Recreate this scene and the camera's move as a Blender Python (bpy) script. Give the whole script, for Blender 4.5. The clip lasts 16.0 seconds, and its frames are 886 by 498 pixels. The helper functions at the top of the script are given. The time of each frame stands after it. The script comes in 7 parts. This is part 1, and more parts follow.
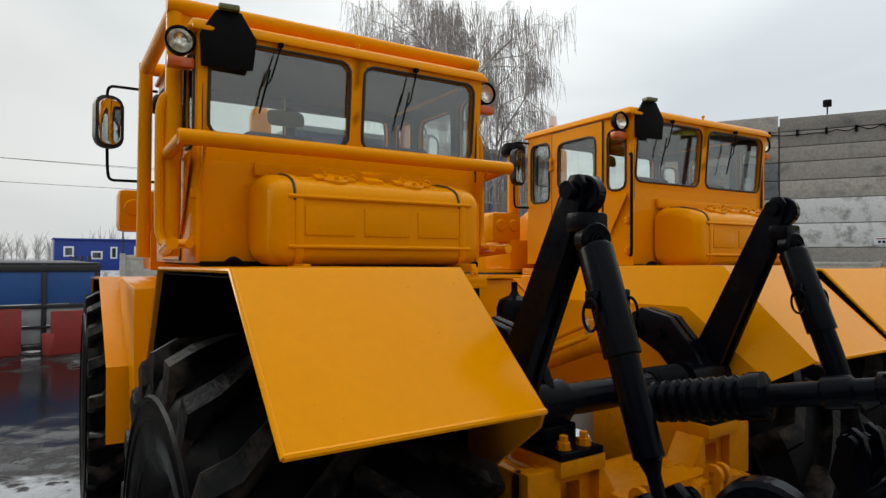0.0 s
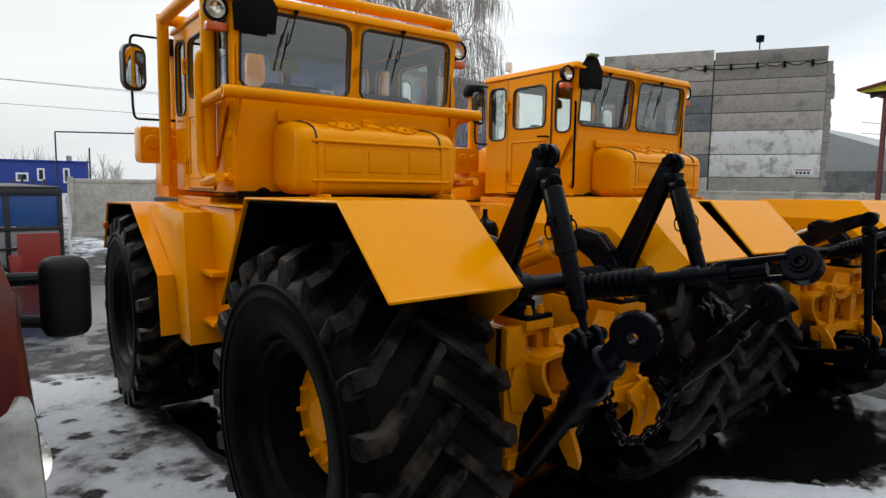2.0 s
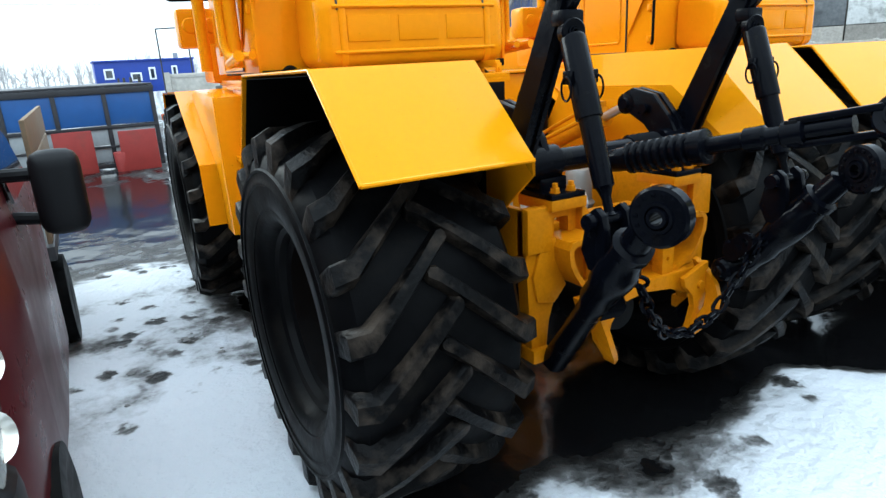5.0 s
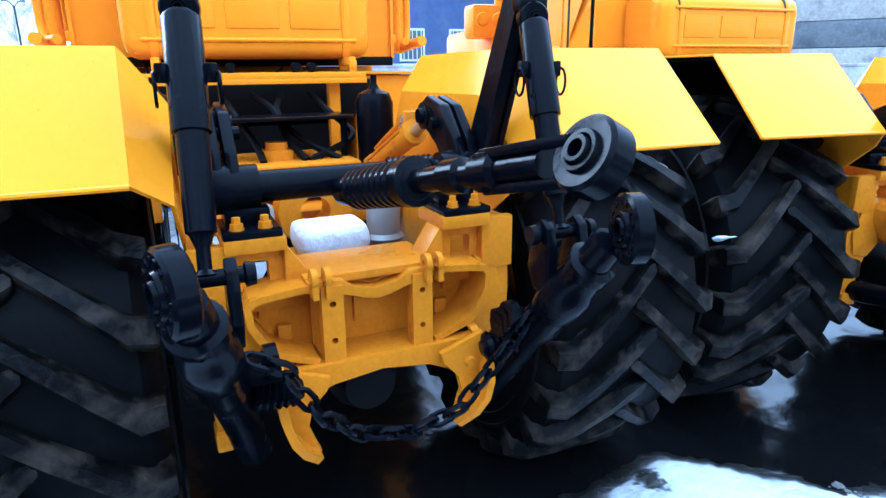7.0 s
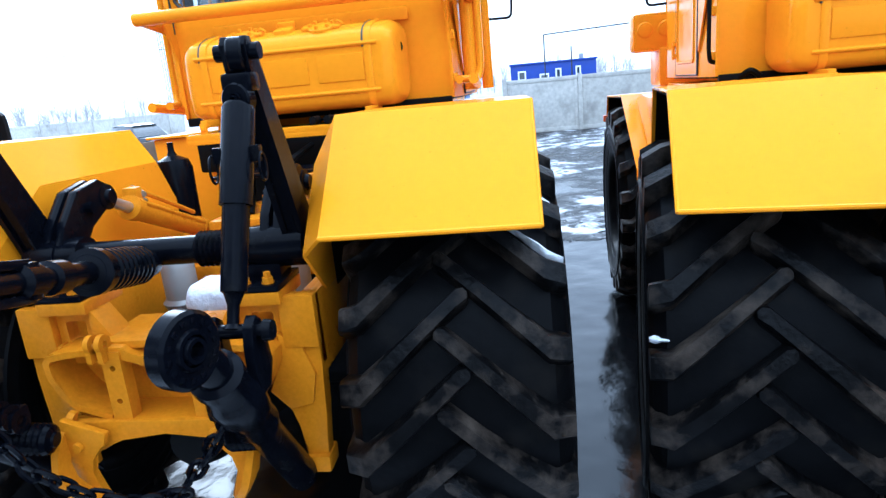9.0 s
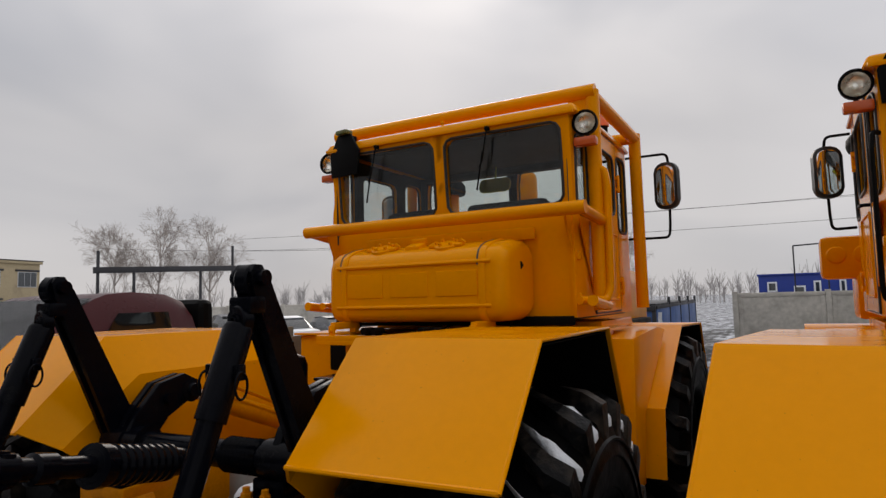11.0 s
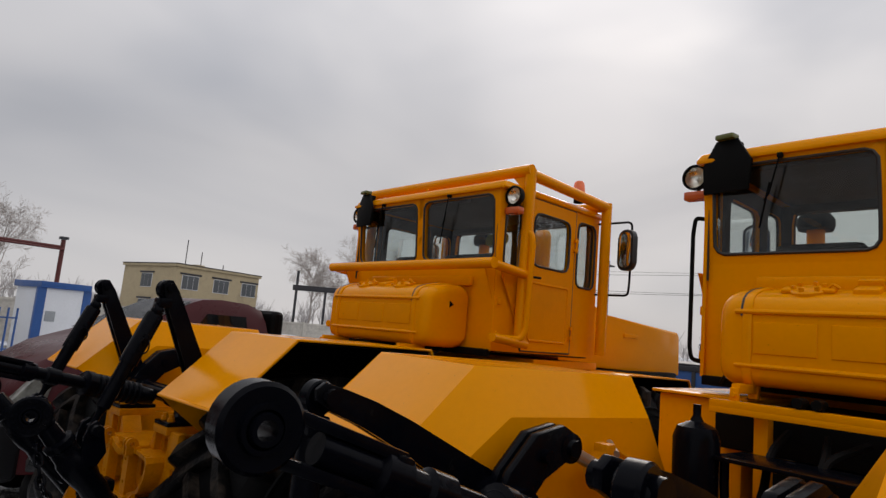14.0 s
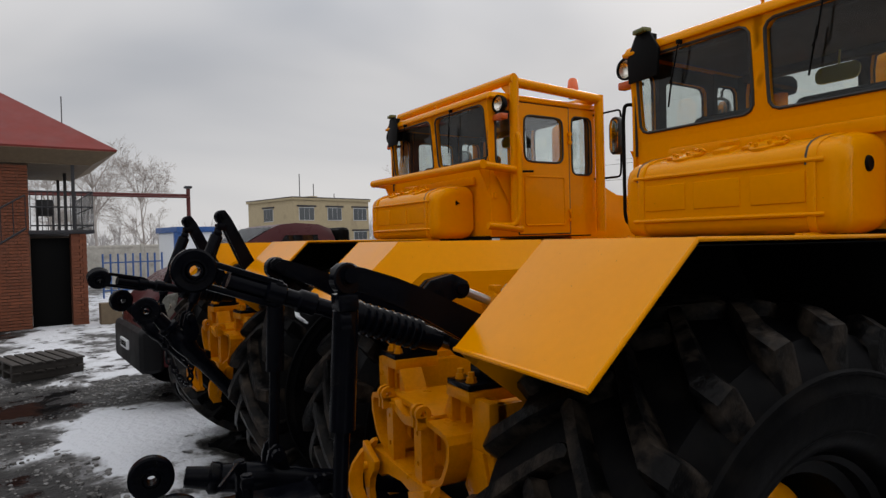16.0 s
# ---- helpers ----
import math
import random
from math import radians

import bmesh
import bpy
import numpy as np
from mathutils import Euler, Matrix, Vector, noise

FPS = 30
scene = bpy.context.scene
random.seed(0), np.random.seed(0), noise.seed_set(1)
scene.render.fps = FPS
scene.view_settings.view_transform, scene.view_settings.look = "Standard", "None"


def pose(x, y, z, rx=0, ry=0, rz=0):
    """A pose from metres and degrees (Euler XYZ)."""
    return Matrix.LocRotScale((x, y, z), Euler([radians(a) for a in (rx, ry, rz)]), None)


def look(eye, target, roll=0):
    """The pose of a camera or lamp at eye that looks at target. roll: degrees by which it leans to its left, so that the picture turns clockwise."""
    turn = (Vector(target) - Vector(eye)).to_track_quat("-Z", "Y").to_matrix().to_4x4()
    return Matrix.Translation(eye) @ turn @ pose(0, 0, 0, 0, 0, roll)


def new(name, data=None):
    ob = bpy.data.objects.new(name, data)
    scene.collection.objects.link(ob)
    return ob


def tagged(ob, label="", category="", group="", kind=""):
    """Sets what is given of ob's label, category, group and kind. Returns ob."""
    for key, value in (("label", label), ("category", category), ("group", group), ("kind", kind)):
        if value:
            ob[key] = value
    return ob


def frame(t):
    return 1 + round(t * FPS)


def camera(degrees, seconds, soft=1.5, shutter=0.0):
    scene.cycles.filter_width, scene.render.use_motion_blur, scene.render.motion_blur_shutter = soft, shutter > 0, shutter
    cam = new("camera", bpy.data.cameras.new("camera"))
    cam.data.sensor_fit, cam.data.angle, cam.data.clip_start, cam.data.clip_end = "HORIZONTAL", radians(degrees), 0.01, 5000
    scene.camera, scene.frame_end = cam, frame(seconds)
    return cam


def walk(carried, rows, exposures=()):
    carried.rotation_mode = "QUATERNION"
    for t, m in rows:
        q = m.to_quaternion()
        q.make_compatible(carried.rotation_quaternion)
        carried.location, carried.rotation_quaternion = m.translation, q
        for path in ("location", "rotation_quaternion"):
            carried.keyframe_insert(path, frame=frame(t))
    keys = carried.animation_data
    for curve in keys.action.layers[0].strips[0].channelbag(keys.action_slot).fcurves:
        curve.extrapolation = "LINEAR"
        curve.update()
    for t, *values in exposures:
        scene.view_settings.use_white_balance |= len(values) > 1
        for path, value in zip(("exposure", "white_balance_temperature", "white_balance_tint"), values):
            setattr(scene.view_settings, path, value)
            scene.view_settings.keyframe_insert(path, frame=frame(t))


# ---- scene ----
cam = camera(70.70, 16.0, soft=1.4)
# seconds, x, y, z, tilt, lean, turn
ROWS = [
    (0.0, -1.848, -2.046, 1.982, 90.88, -0.27, -33.88),
    (0.5, -2.090, -2.258, 1.979, 90.38, 1.56, -38.19),
    (1.0, -2.338, -2.459, 2.039, 89.74, -1.17, -36.85),
    (1.5, -2.516, -2.649, 2.042, 84.66, -0.42, -36.58),
    (2.0, -2.719, -2.743, 2.028, 84.11, -0.83, -39.09),
    (2.5, -2.850, -2.818, 2.019, 82.60, -0.95, -41.53),
    (3.0, -2.875, -2.892, 2.009, 81.33, -1.90, -46.32),
    (3.5, -2.811, -2.872, 1.992, 79.93, -1.58, -46.53),
    (4.0, -2.619, -2.820, 1.970, 80.10, -0.75, -41.90),
    (4.2, -2.528, -2.800, 1.965, 77.83, -0.15, -38.09),
    (6.3, -1.333, -2.560, 1.876, 72.28, 3.21, -26.75),
    (6.5, -1.143, -2.594, 1.850, 75.19, 1.68, -26.79),
    (7.0, -0.630, -2.672, 1.883, 73.79, 0.52, -24.51),
    (7.5, -0.213, -2.840, 1.853, 74.39, 2.28, -8.44),
    (8.0, 0.248, -2.781, 1.922, 71.88, 1.92, -6.42),
    (8.2, 0.488, -2.789, 1.939, 72.61, 2.71, -5.77),
    (10.3, 1.958, -2.554, 2.105, 84.92, 4.32, 26.28),
    (10.5, 1.885, -2.547, 2.059, 88.56, 5.17, 24.97),
    (11.0, 2.045, -2.370, 2.086, 94.66, 1.45, 26.83),
    (11.5, 2.396, -2.271, 2.148, 98.76, -0.37, 30.70),
    (12.0, 2.714, -2.348, 2.081, 95.48, -0.76, 29.31),
    (12.5, 3.068, -2.278, 2.037, 99.30, -3.87, 31.87),
    (13.0, 3.521, -2.208, 2.090, 99.64, -4.18, 37.80),
    (13.5, 3.880, -2.368, 2.076, 97.92, -2.57, 42.33),
    (14.0, 4.243, -2.324, 2.044, 97.82, -5.01, 43.60),
    (14.5, 4.673, -2.360, 2.049, 96.32, -4.55, 45.98),
    (15.0, 5.024, -2.414, 2.038, 96.52, -1.79, 51.28),
    (15.5, 5.340, -2.329, 1.997, 92.06, -0.08, 51.04),
    (16.0, 5.686, -2.320, 1.949, 89.01, 1.44, 54.13),
]
walk(cam, [(r[0], pose(*r[1:])) for r in ROWS],
     exposures=((0,0.18,6800,6),(1.5,0.24,6800,8),(2.5,0.62,6600,5),(4.2,1.02,6400,-4),(6.3,2.10,4450,2),(8.2,2.10,4250,4),(10.3,0.38,6600,8),(11.0,-0.17,6900,14),(13.5,-0.16,6900,14),(15.5,-0.16,6900,13),(16.0,-0.04,6900,12)))

# ---- light ----
SUN = Vector((-0.455, 0.79, 0.42)).normalized()
world = bpy.data.worlds.new("overcast")
scene.world = world
world.use_nodes = True


def sky():
    nt = world.node_tree
    n, l = nt.nodes, nt.links
    n.clear()
    out = n.new("ShaderNodeOutputWorld")
    bg = n.new("ShaderNodeBackground")
    tc = n.new("ShaderNodeTexCoord")
    nish = n.new("ShaderNodeTexSky")
    nish.sky_type, nish.sun_disc = "NISHITA", False
    nish.sun_elevation, nish.sun_rotation = math.asin(SUN.z), math.atan2(SUN.x, SUN.y)
    dim = n.new("ShaderNodeVectorMath")
    dim.operation = "SCALE"
    dim.inputs["Scale"].default_value = 0.1
    l.new(nish.outputs[0], dim.inputs[0])
    mp = n.new("ShaderNodeMapping")
    mp.inputs["Scale"].default_value = (1.0, 1.0, 2.6)
    l.new(tc.outputs["Generated"], mp.inputs[0])
    n1 = n.new("ShaderNodeTexNoise")
    n1.inputs["Scale"].default_value, n1.inputs["Detail"].default_value = 1.6, 3.6
    n1.inputs["Roughness"].default_value, n1.inputs["Distortion"].default_value = 0.42, 0.5
    l.new(mp.outputs[0], n1.inputs[0])
    ramp = n.new("ShaderNodeValToRGB")
    e = ramp.color_ramp.elements
    e[0].position, e[0].color = 0.34, (0.42, 0.455, 0.51, 1)
    e[1].position, e[1].color = 0.66, (0.66, 0.68, 0.71, 1)
    l.new(n1.outputs[0], ramp.inputs[0])
    dot = n.new("ShaderNodeVectorMath")
    dot.operation = "DOT_PRODUCT"
    dot.inputs[1].default_value = SUN
    l.new(tc.outputs["Generated"], dot.inputs[0])
    mr = n.new("ShaderNodeMapRange")
    mr.interpolation_type = "SMOOTHERSTEP"
    mr.inputs[1].default_value, mr.inputs[2].default_value = 0.962, 1.0
    mr.inputs[3].default_value, mr.inputs[4].default_value = 0.0, 0.085
    l.new(dot.outputs["Value"], mr.inputs[0])
    add = n.new("ShaderNodeVectorMath")
    add.operation = "ADD"
    glow = n.new("ShaderNodeMath")
    glow.operation = "MULTIPLY"
    l.new(mr.outputs[0], glow.inputs[0])
    glow.inputs[1].default_value = 1.0
    l.new(ramp.outputs[0], add.inputs[0])
    l.new(glow.outputs[0], add.inputs[1])
    sep = n.new("ShaderNodeSeparateXYZ")
    l.new(tc.outputs["Generated"], sep.inputs[0])
    zen = n.new("ShaderNodeMapRange")
    zen.inputs[1].default_value, zen.inputs[2].default_value, zen.inputs[3].default_value, zen.inputs[4].default_value = 0.25, 1.0, 1.0, 2.1
    l.new(sep.outputs[2], zen.inputs[0])
    lift = n.new("ShaderNodeVectorMath")
    lift.operation = "SCALE"
    l.new(add.outputs[0], lift.inputs[0])
    side = n.new("ShaderNodeVectorMath")
    side.operation = "DOT_PRODUCT"
    side.inputs[1].default_value = (0.90, 0.43, 0.0)
    l.new(tc.outputs["Generated"], side.inputs[0])
    east = n.new("ShaderNodeMapRange")
    east.inputs[1].default_value, east.inputs[2].default_value, east.inputs[3].default_value, east.inputs[4].default_value = 0.40, 1.0, 1.0, 1.42
    l.new(side.outputs["Value"], east.inputs[0])
    both = n.new("ShaderNodeMath")
    both.operation = "MULTIPLY"
    l.new(zen.outputs[0], both.inputs[0])
    l.new(east.outputs[0], both.inputs[1])
    l.new(both.outputs[0], lift.inputs["Scale"])
    mix = n.new("ShaderNodeMix")
    mix.data_type = "RGBA"
    mix.inputs[0].default_value = 0.97
    l.new(dim.outputs[0], mix.inputs[6])
    l.new(lift.outputs[0], mix.inputs[7])
    l.new(mix.outputs[2], bg.inputs[0])
    bg.inputs[1].default_value = 1.0
    l.new(bg.outputs[0], out.inputs[0])


sky()
lamp = bpy.data.lights.new("sun", "SUN")
lamp.energy, lamp.angle, lamp.color = 0.7, radians(25), (1.0, 0.96, 0.9)
sun = new("sun", lamp)
sun.matrix_world = look(SUN * 50, (0, 0, 0))


# ---- materials ----
def material(name, col, rough=0.5, metal=0.0, var=0.12, grain=14.0, blotch=1.6, bump=0.03, dirt=None, dirt_amount=0.0, coat=0.0, rvar=0.12, spec=0.5, specks=0.0, tint=0.0, sheen=None, wave=0.0, ior=1.5):
    """A surface with variation at two scales, fine relief and patches of dirt."""
    m = bpy.data.materials.new(name)
    m.use_nodes = True
    nt = m.node_tree
    n, l = nt.nodes, nt.links
    b = n["Principled BSDF"]
    tc = n.new("ShaderNodeTexCoord")
    fine, big = n.new("ShaderNodeTexNoise"), n.new("ShaderNodeTexNoise")
    fine.inputs["Scale"].default_value, fine.inputs["Detail"].default_value = grain, 4.0
    big.inputs["Scale"].default_value, big.inputs["Detail"].default_value = blotch, 5.0
    big.inputs["Roughness"].default_value = 0.62
    oi, off, va = n.new("ShaderNodeObjectInfo"), n.new("ShaderNodeMath"), n.new("ShaderNodeVectorMath")
    off.operation, off.inputs[1].default_value = "MULTIPLY", 23.0
    va.operation = "ADD"
    l.new(oi.outputs["Random"], off.inputs[0])
    l.new(tc.outputs["Object"], va.inputs[0])
    l.new(off.outputs[0], va.inputs[1])
    for t in (fine, big):
        l.new(va.outputs[0], t.inputs[0])
    s = n.new("ShaderNodeMath")
    s.operation = "ADD"
    l.new(fine.outputs[0], s.inputs[0])
    l.new(big.outputs[0], s.inputs[1])
    mr = n.new("ShaderNodeMapRange")
    mr.inputs[1].default_value, mr.inputs[2].default_value = 0.6, 1.4
    mr.inputs[3].default_value, mr.inputs[4].default_value = 1 - var, 1 + var
    l.new(s.outputs[0], mr.inputs[0])
    sc = n.new("ShaderNodeVectorMath")
    sc.operation = "SCALE"
    sc.inputs[0].default_value = col
    if tint:
        tr, tm = n.new("ShaderNodeMapRange"), n.new("ShaderNodeMath")
        tm.operation = "MULTIPLY"
        tr.inputs[3].default_value, tr.inputs[4].default_value = 1 - tint, 1 + tint
        l.new(oi.outputs["Random"], tr.inputs[0])
        l.new(tr.outputs[0], tm.inputs[0])
        l.new(mr.outputs[0], tm.inputs[1])
        l.new(tm.outputs[0], sc.inputs["Scale"])
    else:
        l.new(mr.outputs[0], sc.inputs["Scale"])
    colour = sc.outputs[0]
    if dirt:
        th = n.new("ShaderNodeMapRange")
        th.inputs[1].default_value, th.inputs[2].default_value = 0.62 - dirt_amount * 0.3, 0.80 - dirt_amount * 0.2
        l.new(big.outputs[0], th.inputs[0])
        mx = n.new("ShaderNodeMix")
        mx.data_type = "RGBA"
        l.new(th.outputs[0], mx.inputs[0])
        l.new(colour, mx.inputs[6])
        mx.inputs[7].default_value = (*dirt, 1)
        colour = mx.outputs[2]
    if specks:
        sp = n.new("ShaderNodeTexNoise")
        sp.inputs["Scale"].default_value, sp.inputs["Detail"].default_value = 85.0, 1.0
        l.new(tc.outputs["Object"], sp.inputs[0])
        st = n.new("ShaderNodeMapRange")
        st.inputs[1].default_value, st.inputs[2].default_value = 0.79, 0.82
        st.inputs[4].default_value = specks
        l.new(sp.outputs[0], st.inputs[0])
        mx = n.new("ShaderNodeMix")
        mx.data_type = "RGBA"
        l.new(st.outputs[0], mx.inputs[0])
        l.new(colour, mx.inputs[6])
        mx.inputs[7].default_value = (0.10, 0.05, 0.015, 1)
        colour = mx.outputs[2]
    l.new(colour, b.inputs["Base Color"])
    rr = n.new("ShaderNodeMapRange")
    rr.inputs[1].default_value, rr.inputs[2].default_value = 0.3, 0.7
    rr.inputs[3].default_value, rr.inputs[4].default_value = max(0.02, rough - rvar), min(1, rough + rvar)
    l.new(big.outputs[0], rr.inputs[0])
    l.new(rr.outputs[0], b.inputs["Roughness"])
    b.inputs["Metallic"].default_value = metal
    b.inputs["Specular IOR Level"].default_value = spec
    b.inputs["Coat Weight"].default_value = coat
    b.inputs["IOR"].default_value = ior
    if sheen:
        b.inputs["Specular Tint"].default_value = (*sheen, 1)
    if bump:
        bp = n.new("ShaderNodeBump")
        bp.inputs["Strength"].default_value, bp.inputs["Distance"].default_value = min(1, bump * 8), bump * 0.1
        l.new(s.outputs[0], bp.inputs["Height"])
        if wave:
            dent = n.new("ShaderNodeBump")
            dent.inputs["Strength"].default_value, dent.inputs["Distance"].default_value = 1.0, wave
            low = n.new("ShaderNodeTexNoise")
            low.inputs["Scale"].default_value, low.inputs["Detail"].default_value = 2.6, 1.0
            l.new(va.outputs[0], low.inputs[0])
            l.new(low.outputs[0], dent.inputs["Height"])
            l.new(dent.outputs[0], bp.inputs["Normal"])
        l.new(bp.outputs[0], b.inputs["Normal"])
    return m


def glass(name, tint=(0.92, 0.95, 0.94)):
    m = bpy.data.materials.new(name)
    m.use_nodes = True
    n, l = m.node_tree.nodes, m.node_tree.links
    n.clear()
    out, mix = n.new("ShaderNodeOutputMaterial"), n.new("ShaderNodeMixShader")
    tr, gl, lw = n.new("ShaderNodeBsdfTransparent"), n.new("ShaderNodeBsdfGlossy"), n.new("ShaderNodeLayerWeight")
    pw, fr = n.new("ShaderNodeMath"), n.new("ShaderNodeMapRange")
    pw.operation, pw.inputs[1].default_value = "POWER", 4.0
    fr.inputs[3].default_value, fr.inputs[4].default_value = 0.11, 0.9
    lw.inputs[0].default_value = 0.5
    l.new(lw.outputs["Facing"], pw.inputs[0])
    l.new(pw.outputs[0], fr.inputs[0])
    tr.inputs[0].default_value = (*tint, 1)
    gl.inputs["Roughness"].default_value = 0.02
    l.new(fr.outputs[0], mix.inputs[0])
    l.new(tr.outputs[0], mix.inputs[1])
    l.new(gl.outputs[0], mix.inputs[2])
    l.new(mix.outputs[0], out.inputs[0])
    return m


YELLOW = material("yellow paint", (0.80, 0.284, 0.0005), 0.17, var=0.035, grain=30, blotch=1.3, bump=0.0010, coat=0.0, dirt=(0.70, 0.25, 0.002), dirt_amount=0.10, spec=0.5, specks=0.6, rvar=0.05, wave=0.010, sheen=(1.0, 0.90, 0.25), ior=1.28)
# The same yellow on the castings, darkened to hold the shade round the hitch.
SHADEYELLOW = material("casting paint darkened for shade", (0.58, 0.196, 0.001), 0.36, var=0.14, grain=60, blotch=5, bump=0.02, dirt=(0.36, 0.12, 0.004), dirt_amount=0.22, spec=0.18, sheen=(1.0, 0.90, 0.25))
# Black paint; the slight blue in its base stands for bluish shade.
BLACK = material("black gloss paint", (0.0020, 0.0024, 0.0042), 0.20, var=0.3, grain=38, blotch=9, bump=0.03, dirt=(0.0042, 0.0040, 0.0040), dirt_amount=0.2, spec=0.055, rvar=0.10)
MATT = material("matt black", (0.003, 0.003, 0.003), 0.55, var=0.2, grain=40, bump=0.02, spec=0.07)
RUBBER = material("tyre rubber", (0.0026, 0.0026, 0.0030), 0.42, var=0.35, grain=22, blotch=4.5, bump=0.05, dirt=(0.0085, 0.0075, 0.0065), dirt_amount=0.35, spec=0.04)
TREAD = material("dusty tread rubber", (0.0024, 0.0023, 0.0025), 0.40, var=0.5, grain=34, blotch=6.5, bump=0.08, dirt=(0.044, 0.034, 0.026), dirt_amount=0.50, spec=0.08)
RIM = material("black wheel paint", (0.004, 0.004, 0.0045), 0.4, var=0.2, bump=0.02, spec=0.07)
STEEL = material("bare steel", (0.48, 0.48, 0.47), 0.3, metal=0.9, var=0.15, bump=0.02)
GALV = material("grey filter metal", (0.26, 0.25, 0.23), 0.45, metal=0.3, var=0.1, bump=0.02)
SNOW = material("snow", (0.80, 0.82, 0.85), 0.7, var=0.06, grain=30, blotch=6, bump=0.12)
SLUSH = material("grey slush", (0.20, 0.195, 0.19), 0.55, var=0.5, grain=9, blotch=1.2, bump=0.1, dirt=(0.06, 0.056, 0.052), dirt_amount=0.5)
SEAL = material("black rubber seal", (0.012, 0.012, 0.012), 0.5, var=0.1, bump=0.0)
AMBER = material("amber lens", (0.55, 0.10, 0.015), 0.25, var=0.1, bump=0.01)
BEACON = material("orange beacon lens", (0.80, 0.16, 0.04), 0.25, var=0.1, bump=0.01)
LENS = material("lamp reflector", (0.85, 0.82, 0.74), 0.28, metal=1.0, var=0.2, grain=30, blotch=9, bump=0.02)
HEADLIGHT = material("clear glossy headlight", (0.20, 0.20, 0.18), 0.08, metal=0.0, var=0.6, grain=14, blotch=6, bump=0.02, dirt=(0.045, 0.045, 0.036), dirt_amount=0.5, spec=0.5)
GLASS = glass("window glass")
MIRROR = material("mirror back", (0.012, 0.012, 0.012), 0.35, var=0.1, bump=0.01)
MIRRORGLASS = material("mirror glass", (0.8, 0.8, 0.8), 0.03, metal=1.0, var=0.02, bump=0.0, rvar=0.01)
CLOTH = material("dark seat cloth", (0.018, 0.018, 0.02), 0.85, var=0.2, grain=80, bump=0.05)
LINER = material("dark grey cab lining", (0.035, 0.033, 0.03), 0.8, var=0.15, bump=0.02)
LINERBLACK = material("black mudguard lining", (0.004, 0.004, 0.004), 0.8, var=0.3, grain=20, bump=0.06, spec=0.08)
LIME = material("lamp lens lime", (0.11, 0.12, 0.03), 0.3, var=0.2, bump=0.02)
MIRRORLIME = material("lime painted mirror reflection", (0.52, 0.46, 0.03), 0.4, var=0.1, bump=0.005)
MAROON = material("dark maroon car paint", (0.060, 0.010, 0.012), 0.32, var=0.1, grain=60, bump=0.004, dirt=(0.055, 0.026, 0.025), dirt_amount=0.2, spec=0.14)
CARGLASS = material("dark vehicle glass", (0.008, 0.009, 0.010), 0.05, var=0.1, bump=0.0, rvar=0.02, spec=0.5)
PLASTIC = material("black plastic", (0.005, 0.005, 0.006), 0.5, var=0.15, grain=90, bump=0.02, spec=0.2)
CONCRETE = material("weathered concrete", (0.34, 0.312, 0.275), 0.85, var=0.32, grain=7, blotch=0.8, bump=0.08, dirt=(0.15, 0.145, 0.135), dirt_amount=0.32, spec=0.25, tint=0.26)
PALECONCRETE = material("pale fence concrete", (0.46, 0.435, 0.385), 0.85, var=0.25, grain=7, blotch=0.9, bump=0.06, dirt=(0.24, 0.225, 0.20), dirt_amount=0.38, spec=0.25, tint=0.12)
WHITEWASH = material("peeling whitewash", (0.68, 0.68, 0.66), 0.85, var=0.15, grain=9, blotch=1.5, bump=0.06, dirt=(0.22, 0.215, 0.20), dirt_amount=0.48)
DAMP = material("damp blue-grey concrete", (0.17, 0.175, 0.18), 0.85, var=0.35, grain=6, blotch=0.7, bump=0.06, dirt=(0.075, 0.08, 0.085), dirt_amount=0.5, spec=0.25)
BLUEPANEL = material("blue sheet metal", (0.018, 0.085, 0.28), 0.45, var=0.12, grain=6, bump=0.02, dirt=(0.05, 0.10, 0.20), dirt_amount=0.2)
DEEPBLUE = material("deep blue cladding", (0.008, 0.035, 0.26), 0.45, var=0.08, grain=3, bump=0.01)
REDPANEL = material("red painted panel", (0.28, 0.030, 0.025), 0.55, var=0.15, grain=6, bump=0.02, dirt=(0.16, 0.04, 0.03), dirt_amount=0.2)
DARKSTEEL = material("dark steel frame", (0.022, 0.022, 0.026), 0.5, var=0.2, bump=0.02)
GREYSHEET = material("grey sheet", (0.30, 0.32, 0.33), 0.6, var=0.1, bump=0.02)
REDSTEEL = material("dark red primer steel", (0.11, 0.020, 0.016), 0.55, var=0.2, bump=0.02)
FASCIA = material("lemon yellow fascia", (0.68, 0.62, 0.03), 0.5, var=0.05, grain=3, bump=0.01)
BRICK = material("red brick", (0.185, 0.058, 0.028), 0.85, var=0.25, grain=20, blotch=2, bump=0.05, tint=0.15)
MORTAR = material("mortar", (0.13, 0.095, 0.07), 0.9, var=0.15, bump=0.04)
ROOFRED = material("red metal roof", (0.20, 0.030, 0.024), 0.6, var=0.12, grain=4, bump=0.02, spec=0.3)
TAN = material("tan silicate brick", (0.42, 0.34, 0.21), 0.85, var=0.15, grain=8, blotch=0.5, bump=0.04, dirt=(0.26, 0.21, 0.14), dirt_amount=0.25)
WHITE = material("white sheet", (0.72, 0.74, 0.76), 0.5, var=0.05, bump=0.01)
# Bark of the trees beyond the fence, lightened to carry air haze.
BARK = material("bare twigs paled by haze", (0.40, 0.36, 0.33), 0.9, var=0.25, bump=0.02)
